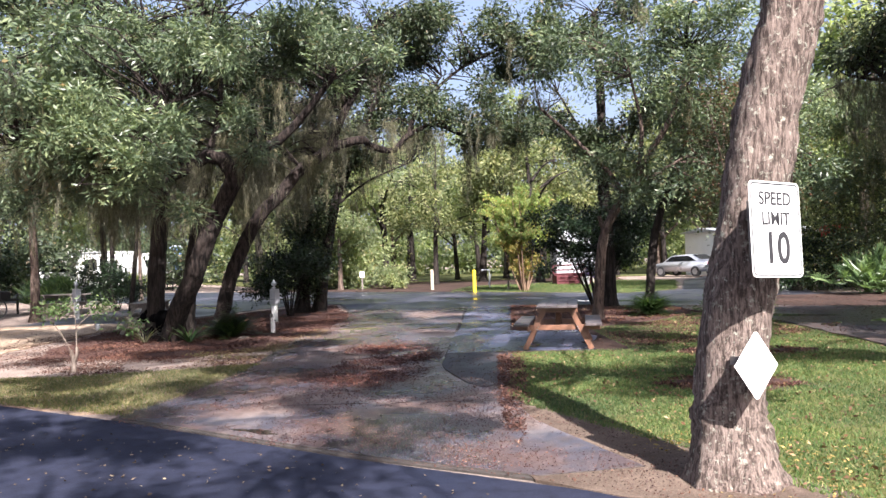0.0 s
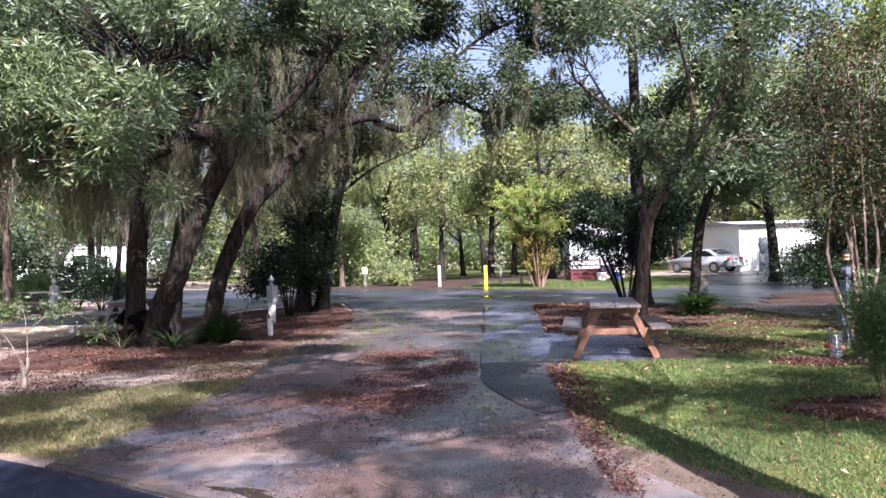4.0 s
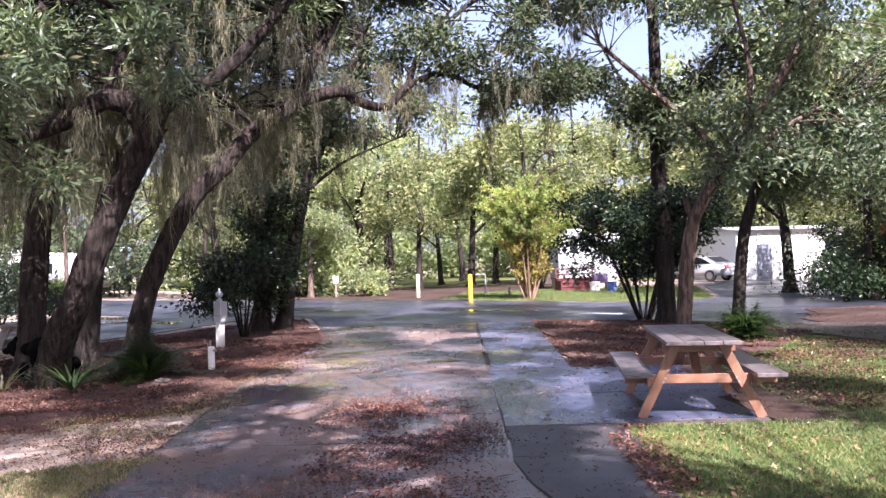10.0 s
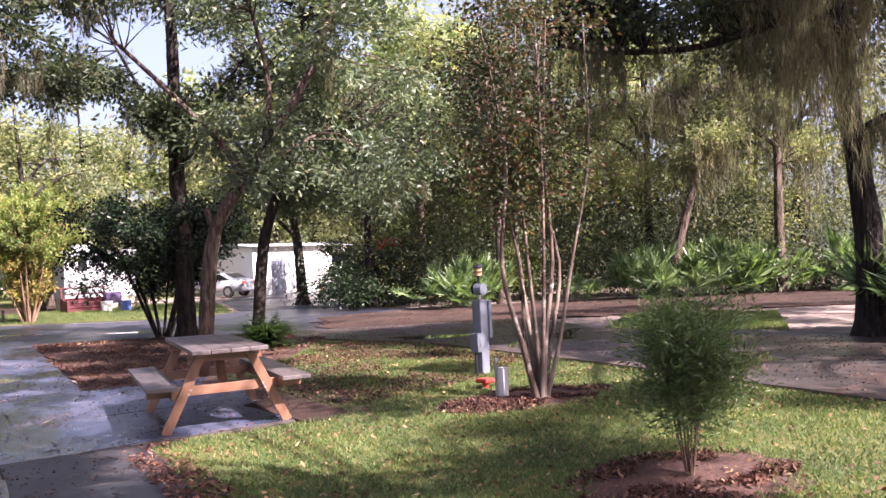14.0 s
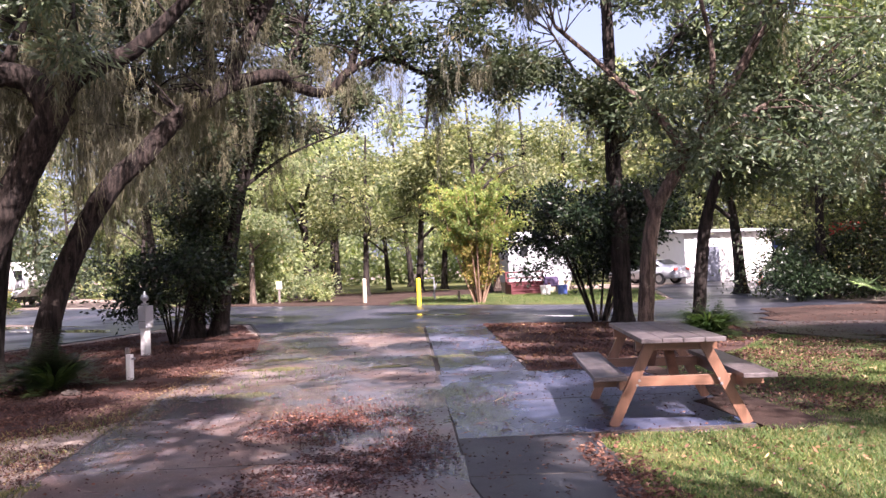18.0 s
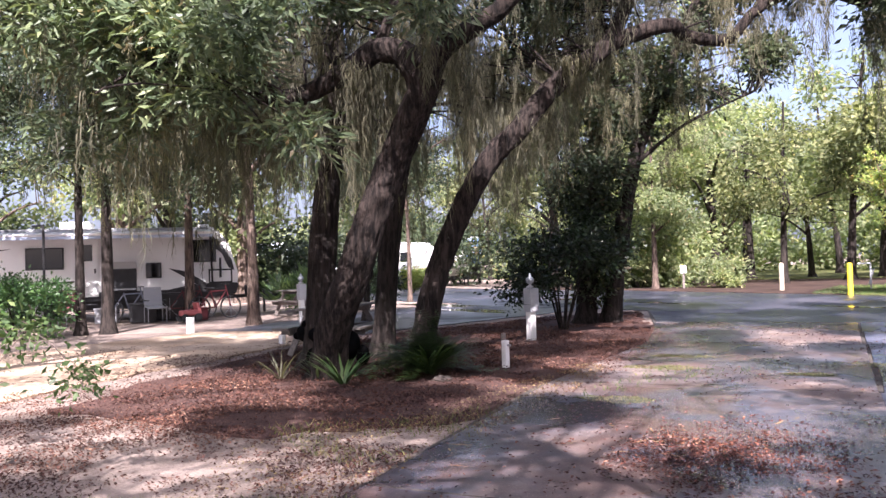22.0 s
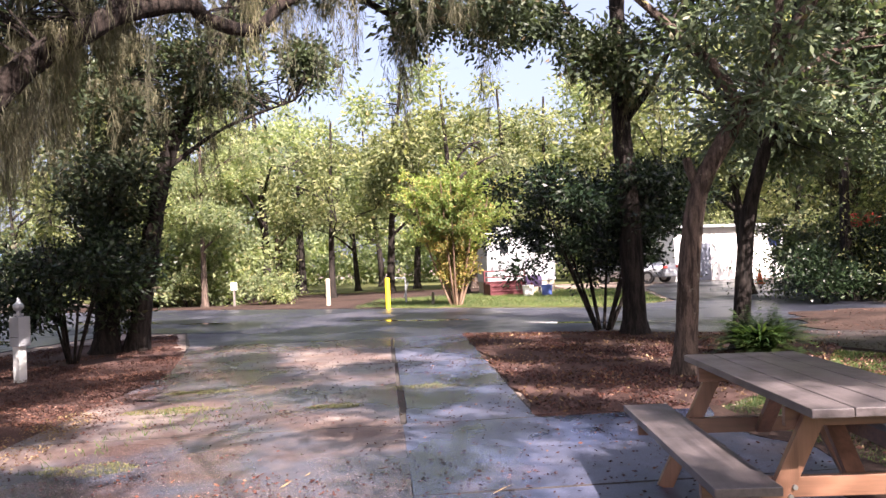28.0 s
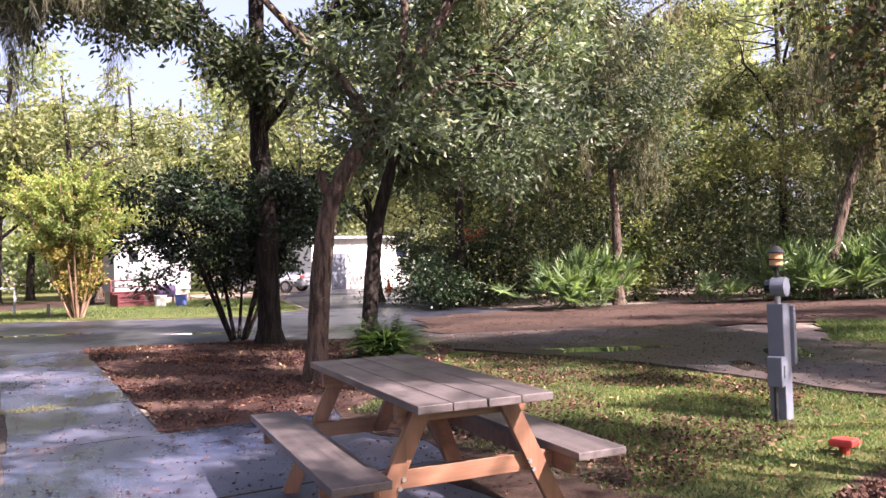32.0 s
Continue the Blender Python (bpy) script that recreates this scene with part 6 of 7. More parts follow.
thicket("undergrowth", "dense sunlit woodland edge far behind the meadow", [(-60, 70), (-30, 80), (0, 86), (30, 80), (60, 60)], 3.0, 9.0, 3400, (0.5, 0.28), "sunlit_wood_leaf", 801)
thicket("undergrowth", "sunlit roadside shrubs under the trees", [(-11.5, 50.5), (-10, 49.5), (-6.5, 49)], 0.9, 4.2, 620, (0.26, 0.13), "sunlit_wood_leaf", 802)
# leaf colours paint shaded gaps dark and the sunlit shrubs in front pale
thicket("undergrowth", "shaded shrubs behind the palmettos", [(12.5, 33), (16, 31), (20, 28), (24, 24), (27, 21)], 1.2, 4.4, 900, (0.14, 0.06), "oak_leaf", 803, 50)
thicket("undergrowth", "olive sunlit shrubs above the palmettos", [(13.5, 32), (16, 30.4), (20, 27.4), (24, 23.4), (27, 20.6)], 0.9, 6.2, 420, (0.13, 0.055), "grey_leaf", 806, 50)
thicket("undergrowth", "dark-leaved shrubs on the east side", [(19, 40), (26, 33), (33, 27)], 1.6, 8.0, 1300, (0.20, 0.09), "oak_leaf", 804, 54)
# dark leaf colour stands for the hedge's shade
thicket("undergrowth", "hedge behind the caravans", [(-44, 24), (-38, 36), (-30, 48), (-22, 60)], 1.6, 7.0, 1500, (0.36, 0.18), "oak_leaf", 805)

# ---- furniture and posts ----
def picnic_table(m, label, top_mat, leg_mat, beam_mat):
    t = thing("picnic_table", label, "picnic table", m)
    for k in range(4):
        part("top_plank", box(B(), (0.166, 1.93 - 0.012 * (k % 2), 0.038), ((k - 1.5) * 0.172, 0, 0.733), bevel=0.005), top_mat, t)
    for s in (-1, 1):
        part("bench_plank", box(B(), (0.27, 1.92, 0.038), (s * 0.60, 0, 0.431), bevel=0.005), top_mat, t)
        part("bench_rail", box(B(), (0.035, 1.70, 0.09), (s * 0.50, 0, 0.366), bevel=0.004), beam_mat, t)
    for e in (-1, 1):
        y = e * 0.70
        for s in (-1, 1):
            lean = s * 26
            leg = part("leg", box(B(), (0.088, 0.04, 0.80), (s * 0.385, y, 0.355), (0, -lean, 0), bevel=0.004), leg_mat, t)
            for k in range(2):
                part("bolt", rod(B(), 0.011, 0.012, (s * 0.33 + s * 0.02 * k, y + e * 0.020, 0.38 - 0.04 * k), (-90 * e, 0, 0), sides=8), M["metal"], leg)
        part("cross_beam", box(B(), (1.42, 0.04, 0.088), (0, y - e * 0.042, 0.368), bevel=0.004), beam_mat, t)
        part("top_cleat", box(B(), (0.68, 0.04, 0.085), (0, y - e * 0.042, 0.668), bevel=0.004), beam_mat, t)
        part("brace", box(B(), (0.085, 0.035, 0.52), (0, e * 0.40, 0.525), (e * 46, 0, 0), bevel=0.004), leg_mat, t)
    return t


picnic_table(pose(2.114, 14.30, 0.002, 0, 0, -6.6), "weathered brown wooden picnic table on a concrete pad", M["wood_top"], M["wood_leg"], M["wood_beam"])
picnic_table(pose(-7.7, 19.9, 0, 0, 0, 12), "dark weathered picnic table in the oak shade", M["grey_wood"], M["grey_wood"], M["grey_wood"])
picnic_table(pose(-14.6, 28.6, 0, 0, 0, 70), "pale weathered picnic table by the caravan", M["grey_wood"], M["grey_wood"], M["grey_wood"])


def letters(text, size, at, parent, mat, name="lettering", depth=0.0012, squeeze=1.0, bold=0.0):
    c = bpy.data.curves.new(name, "FONT")
    c.body, c.size, c.align_x, c.align_y, c.extrude, c.offset = text, size, "CENTER", "CENTER", depth, bold
    tmp = new("tmp", c)
    dg = bpy.context.evaluated_depsgraph_get()
    me = bpy.data.meshes.new_from_object(tmp.evaluated_get(dg))
    bpy.data.objects.remove(tmp)
    ob = link(name, me, None, parent, m=pose(*at, 90, 0, 0) @ Matrix.Diagonal((squeeze, 1, 1, 1)))
    me.materials.clear()
    me.materials.append(mat)
    return ob


def rounded(w, h, r, n=6):
    pts = []
    for cx, cz, a in ((w / 2 - r, h / 2 - r, 0), (-w / 2 + r, h / 2 - r, 90), (-w / 2 + r, -h / 2 + r, 180), (w / 2 - r, -h / 2 + r, 270)):
        for k in range(n + 1):
            th = radians(a + 90 * k / n)
            pts.append((cx + r * math.cos(th), cz + r * math.sin(th)))
    return pts


def ring_plate(w, h, r, line, y, t):
    """A thin border line, as a closed ring."""
    bm = B()
    a, b = rounded(w, h, r), rounded(w - 2 * line, h - 2 * line, max(0.004, r - line))
    lo = [[bm.verts.new((x, y - d, z)) for x, z in p] for p in (a, b) for d in (0, t)]
    n = len(a)
    for i in range(n):
        j = (i + 1) % n
        bm.faces.new((lo[1][i], lo[1][j], lo[3][j], lo[3][i]))
        bm.faces.new((lo[0][i], lo[0][j], lo[1][j], lo[1][i]))
        bm.faces.new((lo[2][i], lo[2][j], lo[3][j], lo[3][i]))
    bmesh.ops.recalc_face_normals(bm, faces=bm.faces)
    return bm


sign = thing("speed_sign", "white speed limit sign with black lettering, screwed to a trunk", "sign", pose(2.70, 5.02, 1.71, -3, 2.0, 30.5))
part("plate", outline(B(), rounded(0.457, 0.61, 0.035), 0.003), M["sign_white"], sign)
part("border", ring_plate(0.438, 0.590, 0.03, 0.010, -0.0006, 0.0012), M["black"], sign, "thin black border line")
letters("SPEED", 0.118, (0, -0.002, 0.192), sign, M["black"], squeeze=0.92, bold=0.0022)
letters("LIMIT", 0.118, (0, -0.002, 0.064), sign, M["black"], squeeze=0.92, bold=0.0022)
letters("10", 0.275, (0, -0.002, -0.128), sign, M["black"], squeeze=0.86, bold=0.006)
for z in (0.275, -0.262):
    part("screw", rod(B(), 0.008, 0.006, (0, 0.001, z), (90, 0, 0), sides=10), M["metal"], sign)
part("bracket", box(B(), (0.05, 0.20, 0.42), (0.0, 0.105, 0.0), bevel=0.006), M["grey_wood"], sign, "wooden backing block")
dia = thing("diamond_sign", "blank white diamond sign on the trunk", "sign", pose(2.56, 5.06, 0.845, -2, 3, 30))
part("plate", outline(B(), [(0.195, 0), (0.012, 0.212), (-0.012, 0.212), (-0.195, 0), (-0.012, -0.212), (0.012, -0.212)], 0.003), M["sign_white"], dia)
part("bracket", box(B(), (0.04, 0.20, 0.06), (0.0, 0.104, 0.02), bevel=0.004), M["grey_wood"], dia, "wooden backing block")


def power_post(at, rz, label, paint, lamp=True, h=0.94):
    t = thing("power_post", label, "power post", pose(*at, 0, 0, rz))
    if lamp:
        part("post", box(B(), (0.155, 0.13, h + 0.02), (0, 0, h / 2 - 0.01), bevel=0.006), paint, t)
        lid = part("outlet_box", box(B(), (0.055, 0.19, 0.48), (0.105, 0.0, h - 0.26), (0, 0, 0), bevel=0.008), paint, t, "sloping outlet cover")
        part("seam", box(B(), (0.004, 0.006, 0.46), (0.131, -0.06, h - 0.26)), M["joint"], lid)
        low = part("breaker_box", box(B(), (0.085, 0.12, 0.24), (-0.12, -0.01, 0.40), bevel=0.008), paint, t)
        part("hasp", box(B(), (0.012, 0.02, 0.10), (-0.12, -0.073, 0.40), bevel=0.002), M["metal"], low, "bright metal hasp")
    else:
        part("post", box(B(), (0.13, 0.12, h), (0, 0, h / 2 - 0.02), bevel=0.006), M["white_paint"], t)
        lid = part("outlet_box", box(B(), (0.20, 0.19, 0.42), (0.02, 0, h - 0.22), bevel=0.012), M["pale_grey"], t, "pale grey outlet box")
        part("seam", box(B(), (0.18, 0.004, 0.006), (0.02, -0.096, h - 0.30)), M["joint"], lid)
    part("conduit", rod(B(), 0.016, 0.3, (-0.12, 0, -0.02), sides=10), M["black"], t)
    if lamp:
        part("pipe", rod(B(), 0.022, 0.12, (0, 0, h), sides=12), M["metal"], t)
        mt = part("meter", rod(B(), 0.078, 0.11, (0, -0.075, h + 0.135), (-90, 0, 0), sides=24), M["grey_paint"], t, "round grey electricity meter")
        part("meter_glass", rod(B(), 0.06, 0.05, (0, 0.036, h + 0.135), (-90, 0, 0), sides=24), M["dark_glass"], mt)
        part("meter_box", box(B(), (0.09, 0.07, 0.13), (0.075, 0.0, h + 0.13), bevel=0.008), M["metal"], t)
        part("lamp_stem", rod(B(), 0.018, 0.10, (0, 0, h + 0.20), sides=12), M["black"], t)
        lamp_ = part("lamp_body", rod(B(), 0.052, 0.12, (0, 0, h + 0.30), sides=20), M["amber"], t, "amber lamp glass")
        for k in range(3):
            part("lamp_ring", rod(B(), 0.066, 0.012, (0, 0, h + 0.30 + 0.054 * k), sides=20), M["black"], lamp_)
        part("lamp_cap", rod(B(), 0.07, 0.05, (0, 0, h + 0.42), r2=0.02, sides=20), M["black"], t, "dark conical cap")
    else:
        part("cap", rod(B(), 0.065, 0.03, (0, 0, h), sides=20), M["metal"], t)
        part("lamp_neck", rod(B(), 0.03, 0.05, (0, 0, h + 0.03), sides=12), M["metal"], t)
        part("lamp_cap", rod(B(), 0.035, 0.07, (0, 0, h + 0.19), r2=0.012, sides=14), M["metal"], t)
        part("lamp_globe", ball(B(), 0.075, (0, 0, h + 0.13), (1, 1, 0.9), 3), M["silver"], t, "small weathered metal lamp globe", smooth=True)
    return t


power_post((5.68, 14.66, 0), 18, "grey hook-up post with meter and amber lamp on the lawn", M["grey_paint"])
power_post((-5.12, 22.2, 0), -30, "white-grey hook-up post with globe lamp in the mulch", M["white_paint"], False, 0.92)
power_post((-12.75, 25.9, 0), -30, "white hook-up post with small lamp beside the next drive", M["white_paint"], False, 1.0)


def stake(at, h, w, mat, label, cap=False, rz=0):
    t = thing("stake", label, "post", pose(*at, 0, 0, rz))
    bm = box(B(), (w, w, h + 0.04), (0, 0, h / 2 - 0.02), bevel=0.006)
    part("post", bm, mat, t)
    return t


s = stake((4.83, 13.07, 0), 0.30, 0.085, M["white_paint"], "short white water riser post in the lawn", rz=15)
part("pipe", rod(B(), 0.014, 0.40, (-0.075, 0.03, 0), sides=10), M["metal"], s)
part("tap", box(B(), (0.06, 0.025, 0.03), (-0.09, 0.0, 0.385), bevel=0.005), M["metal"], s)
s = stake((-4.2, 18.58, 0), 0.34, 0.075, M["white_paint"], "short white water post with brass tap", rz=-20)
part("wood_stake", box(B(), (0.05, 0.05, 0.44), (-0.075, 0.05, 0.21), bevel=0.006), M["grey_wood"], s, "grey weathered wooden stake")
part("tap", box(B(), (0.075, 0.025, 0.03), (0.055, 0.0, 0.28), bevel=0.005), M["metal"], s)
stake((-9.5, 20.75, 0), 0.16, 0.09, M["white_paint"], "short white stub post in the leaf litter")
stake((-13.6, 22.75, 0), 0.34, 0.13, M["white_paint"], "short white site marker post")
red = thing("valve_box", "small red plastic tap cover lying on the grass", "tap cover", pose(5.03, 13.68, 0, 0, 0, 20))
part("lid", box(B(), (0.20, 0.15, 0.05), (0, 0, 0.075), (0, 4, 0), bevel=0.02, seg=3), M["red_paint"], red)
part("stem", rod(B(), 0.035, 0.09, (0, 0, -0.02), sides=12), M["red_paint"], red)
part("handle", box(B(), (0.09, 0.022, 0.022), (0.09, -0.07, 0.06), bevel=0.006), M["red_paint"], red)

for (x, y, h, r, mat, lab) in [(0.26, 38.3, 1.04, 0.085, "yellow_paint", "yellow painted steel bollard by the road"), (-2.05, 42.6, 1.06, 0.09, "tan", "pale round gate post by the road")]:
    t = thing("bollard", lab, "bollard", pose(x, y, 0))
    part("post", rod(B(), r, h, (0, 0, -0.03), sides=20), M[mat], t)
    part("cap", ball(B(), r * 1.02, (0, 0, h - 0.03), (1, 1, 0.45), 2), M[mat], t)
t = thing("hydrant_post", "pale water post with white box beside the hedge", "water post", pose(-6.3, 46.0, 0))
part("post", box(B(), (0.09, 0.09, 0.75), (0, 0, 0.355), bevel=0.008), M["grey_wood"], t)
part("box", box(B(), (0.26, 0.14, 0.34), (0, -0.02, 0.86), bevel=0.02), M["white_paint"], t)
t = thing("frame_post", "white bent pipe frame beyond the bollard", "pipe frame", pose(1.0, 41.8, 0))
part("pipe", box(B(), (0.06, 0.06, 1.0), (0, 0, 0.48), bevel=0.01), M["pale_grey"], t)
part("arm", box(B(), (0.42, 0.06, 0.06), (-0.2, 0, 0.98), bevel=0.01), M["pale_grey"], t)
part("brace", box(B(), (0.05, 0.05, 0.6), (0.02, 0, 0.5), (0, 18, 0), bevel=0.01), M["pale_grey"], t)
stake((1.9, 39.4, 0), 0.45, 0.1, M["grey_wood"], "short grey wooden post by the yellow shrub")
# small roots, rocks and the bear figure
t = thing("rock", "pale rough stone at the edge of the fern", "rock", pose(-4.5, 17.25, 0))
part("stone", ball(B(), 0.09, (0, 0, 0.0), (1.3, 0.9, 0.5), 3, 0.35), M["rock"], t)
bm = B()
ball(bm, 0.30, (0, 0, 0.28), (0.85, 1.15, 0.95), 3, 0.12)
ball(bm, 0.26, (0.02, -0.16, 0.42), (0.9, 0.9, 0.8), 3, 0.1)
ball(bm, 0.15, (-0.40, -0.22, 0.46), (1.1, 0.95, 0.9), 3, 0.08)
ball(bm, 0.08, (-0.54, -0.26, 0.42), (1.2, 0.8, 0.7), 2)
for q in ((-0.34, -0.32, 0.60), (-0.32, -0.13, 0.60)):
    ball(bm, 0.05, q, (0.8, 1, 1), 2)
for q in ((-0.2, -0.3, 0.13), (-0.22, 0.05, 0.13), (0.24, -0.2, 0.13), (0.22, 0.25, 0.13)):
    ball(bm, 0.13, q, (0.8, 0.8, 1.15), 2)
ball(bm, 0.2, (-0.2, -0.18, 0.44), (1.2, 0.8, 0.8), 3)
bear = part("bear_figure", bm, M["bear_black"], None, m=pose(-6.55, 18.15, 0, 0, 0, -12), smooth=True)
tagged(bear, "black carved bear figure behind the oak root", "garden statue")

# young sapling by the left verge
SX, SY = -5.76, 12.35
tree("sapling", "cut-back sapling with a pale stub and thin arching leafy shoots", (SX, SY, 0),
     [limb([(SX, SY, -0.04), (SX, SY, 0.15), (SX - 0.04, SY, 0.33)], 0.038, 0.026), limb([(SX, SY, 0.1), (SX + 0.055, SY, 0.26), (SX + 0.06, SY, 0.37)], 0.028, 0.022),
      limb([(SX + 0.055, SY, 0.35), (SX + 0.05, SY, 0.75), (SX, SY, 1.05)], 0.008, 0.004), limb([(SX - 0.04, SY, 0.32), (SX - 0.2, SY, 0.6), (SX - 0.5, SY + 0.05, 0.95)], 0.008, 0.003),
      limb([(SX + 0.05, SY, 0.7), (SX + 0.5, SY - 0.05, 0.98), (SX + 0.9, SY - 0.1, 0.85), (SX + 1.15, SY - 0.1, 0.58)], 0.006, 0.002)],
     [(SX + 0.6, SY - 0.05, 0.95, 0.38, 0.18, 0.13, 36), (SX - 0.38, SY, 0.93, 0.38, 0.2, 0.14, 40), (SX + 1.02, SY - 0.1, 0.68, 0.15, 0.12, 0.15, 18), (SX, SY, 1.0, 0.22, 0.2, 0.1, 27)],
     5, (0.065, 0.028), (M["sapling_bark"], M["feather_leaf"]), 260, gap=-1.0, spread=0.07, root=0.1, slim=True, fine_twig=0.3, loose=0.09, category="sapling", twigs=0.4)


# ---- caravans, cars, building ----
def wheel(t, x, y, r=0.36, w=0.22, name="wheel"):
    tyre = part(name, rod(B(), r, w, (x, y - w / 2, r), (-90, 0, 0), sides=28), M["rubber"], t)
    part("rim", rod(B(), r * 0.6, w + 0.02, (x, y - w / 2 - 0.01, r), (-90, 0, 0), sides=20), M["metal"], tyre, "pale metal rim")
    return tyre


def caravan(m, length, h, wide, label, paint="rv_white", nose="rv_grey", swoosh="black", awning=True, name="caravan"):
    """A travel trailer; its long side faces -y, its nose points to +x."""
    t = thing(name, label, "caravan", m)
    lo = 0.62
    pts = [(-length / 2, lo), (length / 2 - 0.75, lo), (length / 2 - 0.12, lo + 0.45), (length / 2, lo + 0.95), (length / 2 - 0.32, h - 0.42), (length / 2 - 0.85, h), (-length / 2 + 0.12, h), (-length / 2, h - 0.15)]
    part("body", outline(B(), pts, wide, pose(0, 0, 0), 0.05), M[paint], t)
    y = -0.006
    cap = [(length / 2 - 0.72, lo + 0.06), (length / 2 - 0.15, lo + 0.47), (length / 2 - 0.04, lo + 0.93), (length / 2 - 0.16, lo + 1.2), (length / 2 - 1.5, lo + 0.5), (length / 2 - 1.6, lo + 0.06)]
    part("nose_panel", outline(B(), cap, 0.008, pose(0, y - 0.004, 0)), M[nose], t, "dark lower nose panel")
    part("skirt", box(B(), (length - 0.9, wide - 0.3, 0.30), (-0.25, wide / 2, lo - 0.13), bevel=0.02), M["black"], t, "dark underbody")
    sw = [(-length * 0.06, lo + 0.92), (length * 0.10, lo + 0.78), (length * 0.2, lo + 0.50), (length * 0.26, lo + 0.34), (length * 0.12, lo + 0.52), (-length * 0.02, lo + 0.76)]
    part("swoosh", outline(B(), sw, 0.006, pose(0, y - 0.004, 0)), M[swoosh], t, "dark swooping graphic")
    part("roof_edge", box(B(), (length - 1.2, 0.06, 0.07), (-0.25, -0.03, h - 0.06), bevel=0.015), M["rv_grey"], t)
    for x, z, w, hh in ((-length * 0.30, lo + 1.25, 1.0, 0.6), (length * 0.10, lo + 1.35, 0.9, 0.62), (length * 0.38, lo + 1.3, 0.5, 0.5), (-length * 0.12, lo + 0.88, 0.42, 0.42)):
        win = part("window", box(B(), (w + 0.08, 0.03, hh + 0.08), (x, y - 0.012, z), bevel=0.012), M["black"], t, "dark framed window")
        part("pane", box(B(), (w, 0.012, hh), (x, y - 0.03, z), bevel=0.004), M["dark_glass"], win)
    door = part("door", box(B(), (0.7, 0.03, 1.75), (length * 0.245, y - 0.012, lo + 1.02), bevel=0.012), M["rv_white"], t, "pale entry door")
    part("handle", box(B(), (0.05, 0.03, 0.14), (length * 0.245 + 0.26, y - 0.04, lo + 0.95), bevel=0.006), M["black"], door)
    part("pane", box(B(), (0.4, 0.012, 0.5), (length * 0.245, y - 0.034, lo + 1.5), bevel=0.004), M["dark_glass"], door)
    for x in (-length * 0.12, -length * 0.02):
        wheel(t, x, 0.06)
        wheel(t, x, wide - 0.06)
    if awning:
        aw = part("awning", rod(B(), 0.08, length * 0.6, (-length * 0.34, -0.13, h - 0.1), (0, 90, 0), sides=14), M["rv_grey"], t, "rolled awning tube")
        for x in (-length * 0.33, length * 0.25):
            part("awning_arm", box(B(), (0.06, 0.06, 1.9), (x, -0.09, h - 1.05), bevel=0.01), M["metal"], aw)
    part("roof_vent", box(B(), (0.9, 0.7, 0.26), (-length * 0.1, wide / 2, h + 0.12), bevel=0.06), M["rv_white"], t)
    hitch = part("hitch", box(B(), (1.3, 0.1, 0.1), (length / 2 + 0.25, wide / 2, 0.52), bevel=0.012), M["black"], t)
    part("jack", box(B(), (0.08, 0.08, 0.75), (length / 2 + 0.7, wide / 2, 0.365), bevel=0.01), M["black"], hitch)
    for x in (-length / 2 + 0.6, length / 2 - 1.0):
        part("stabiliser", box(B(), (0.08, 0.08, 0.62), (x, 0.3, 0.30), bevel=0.008), M["black"], t)
    return t


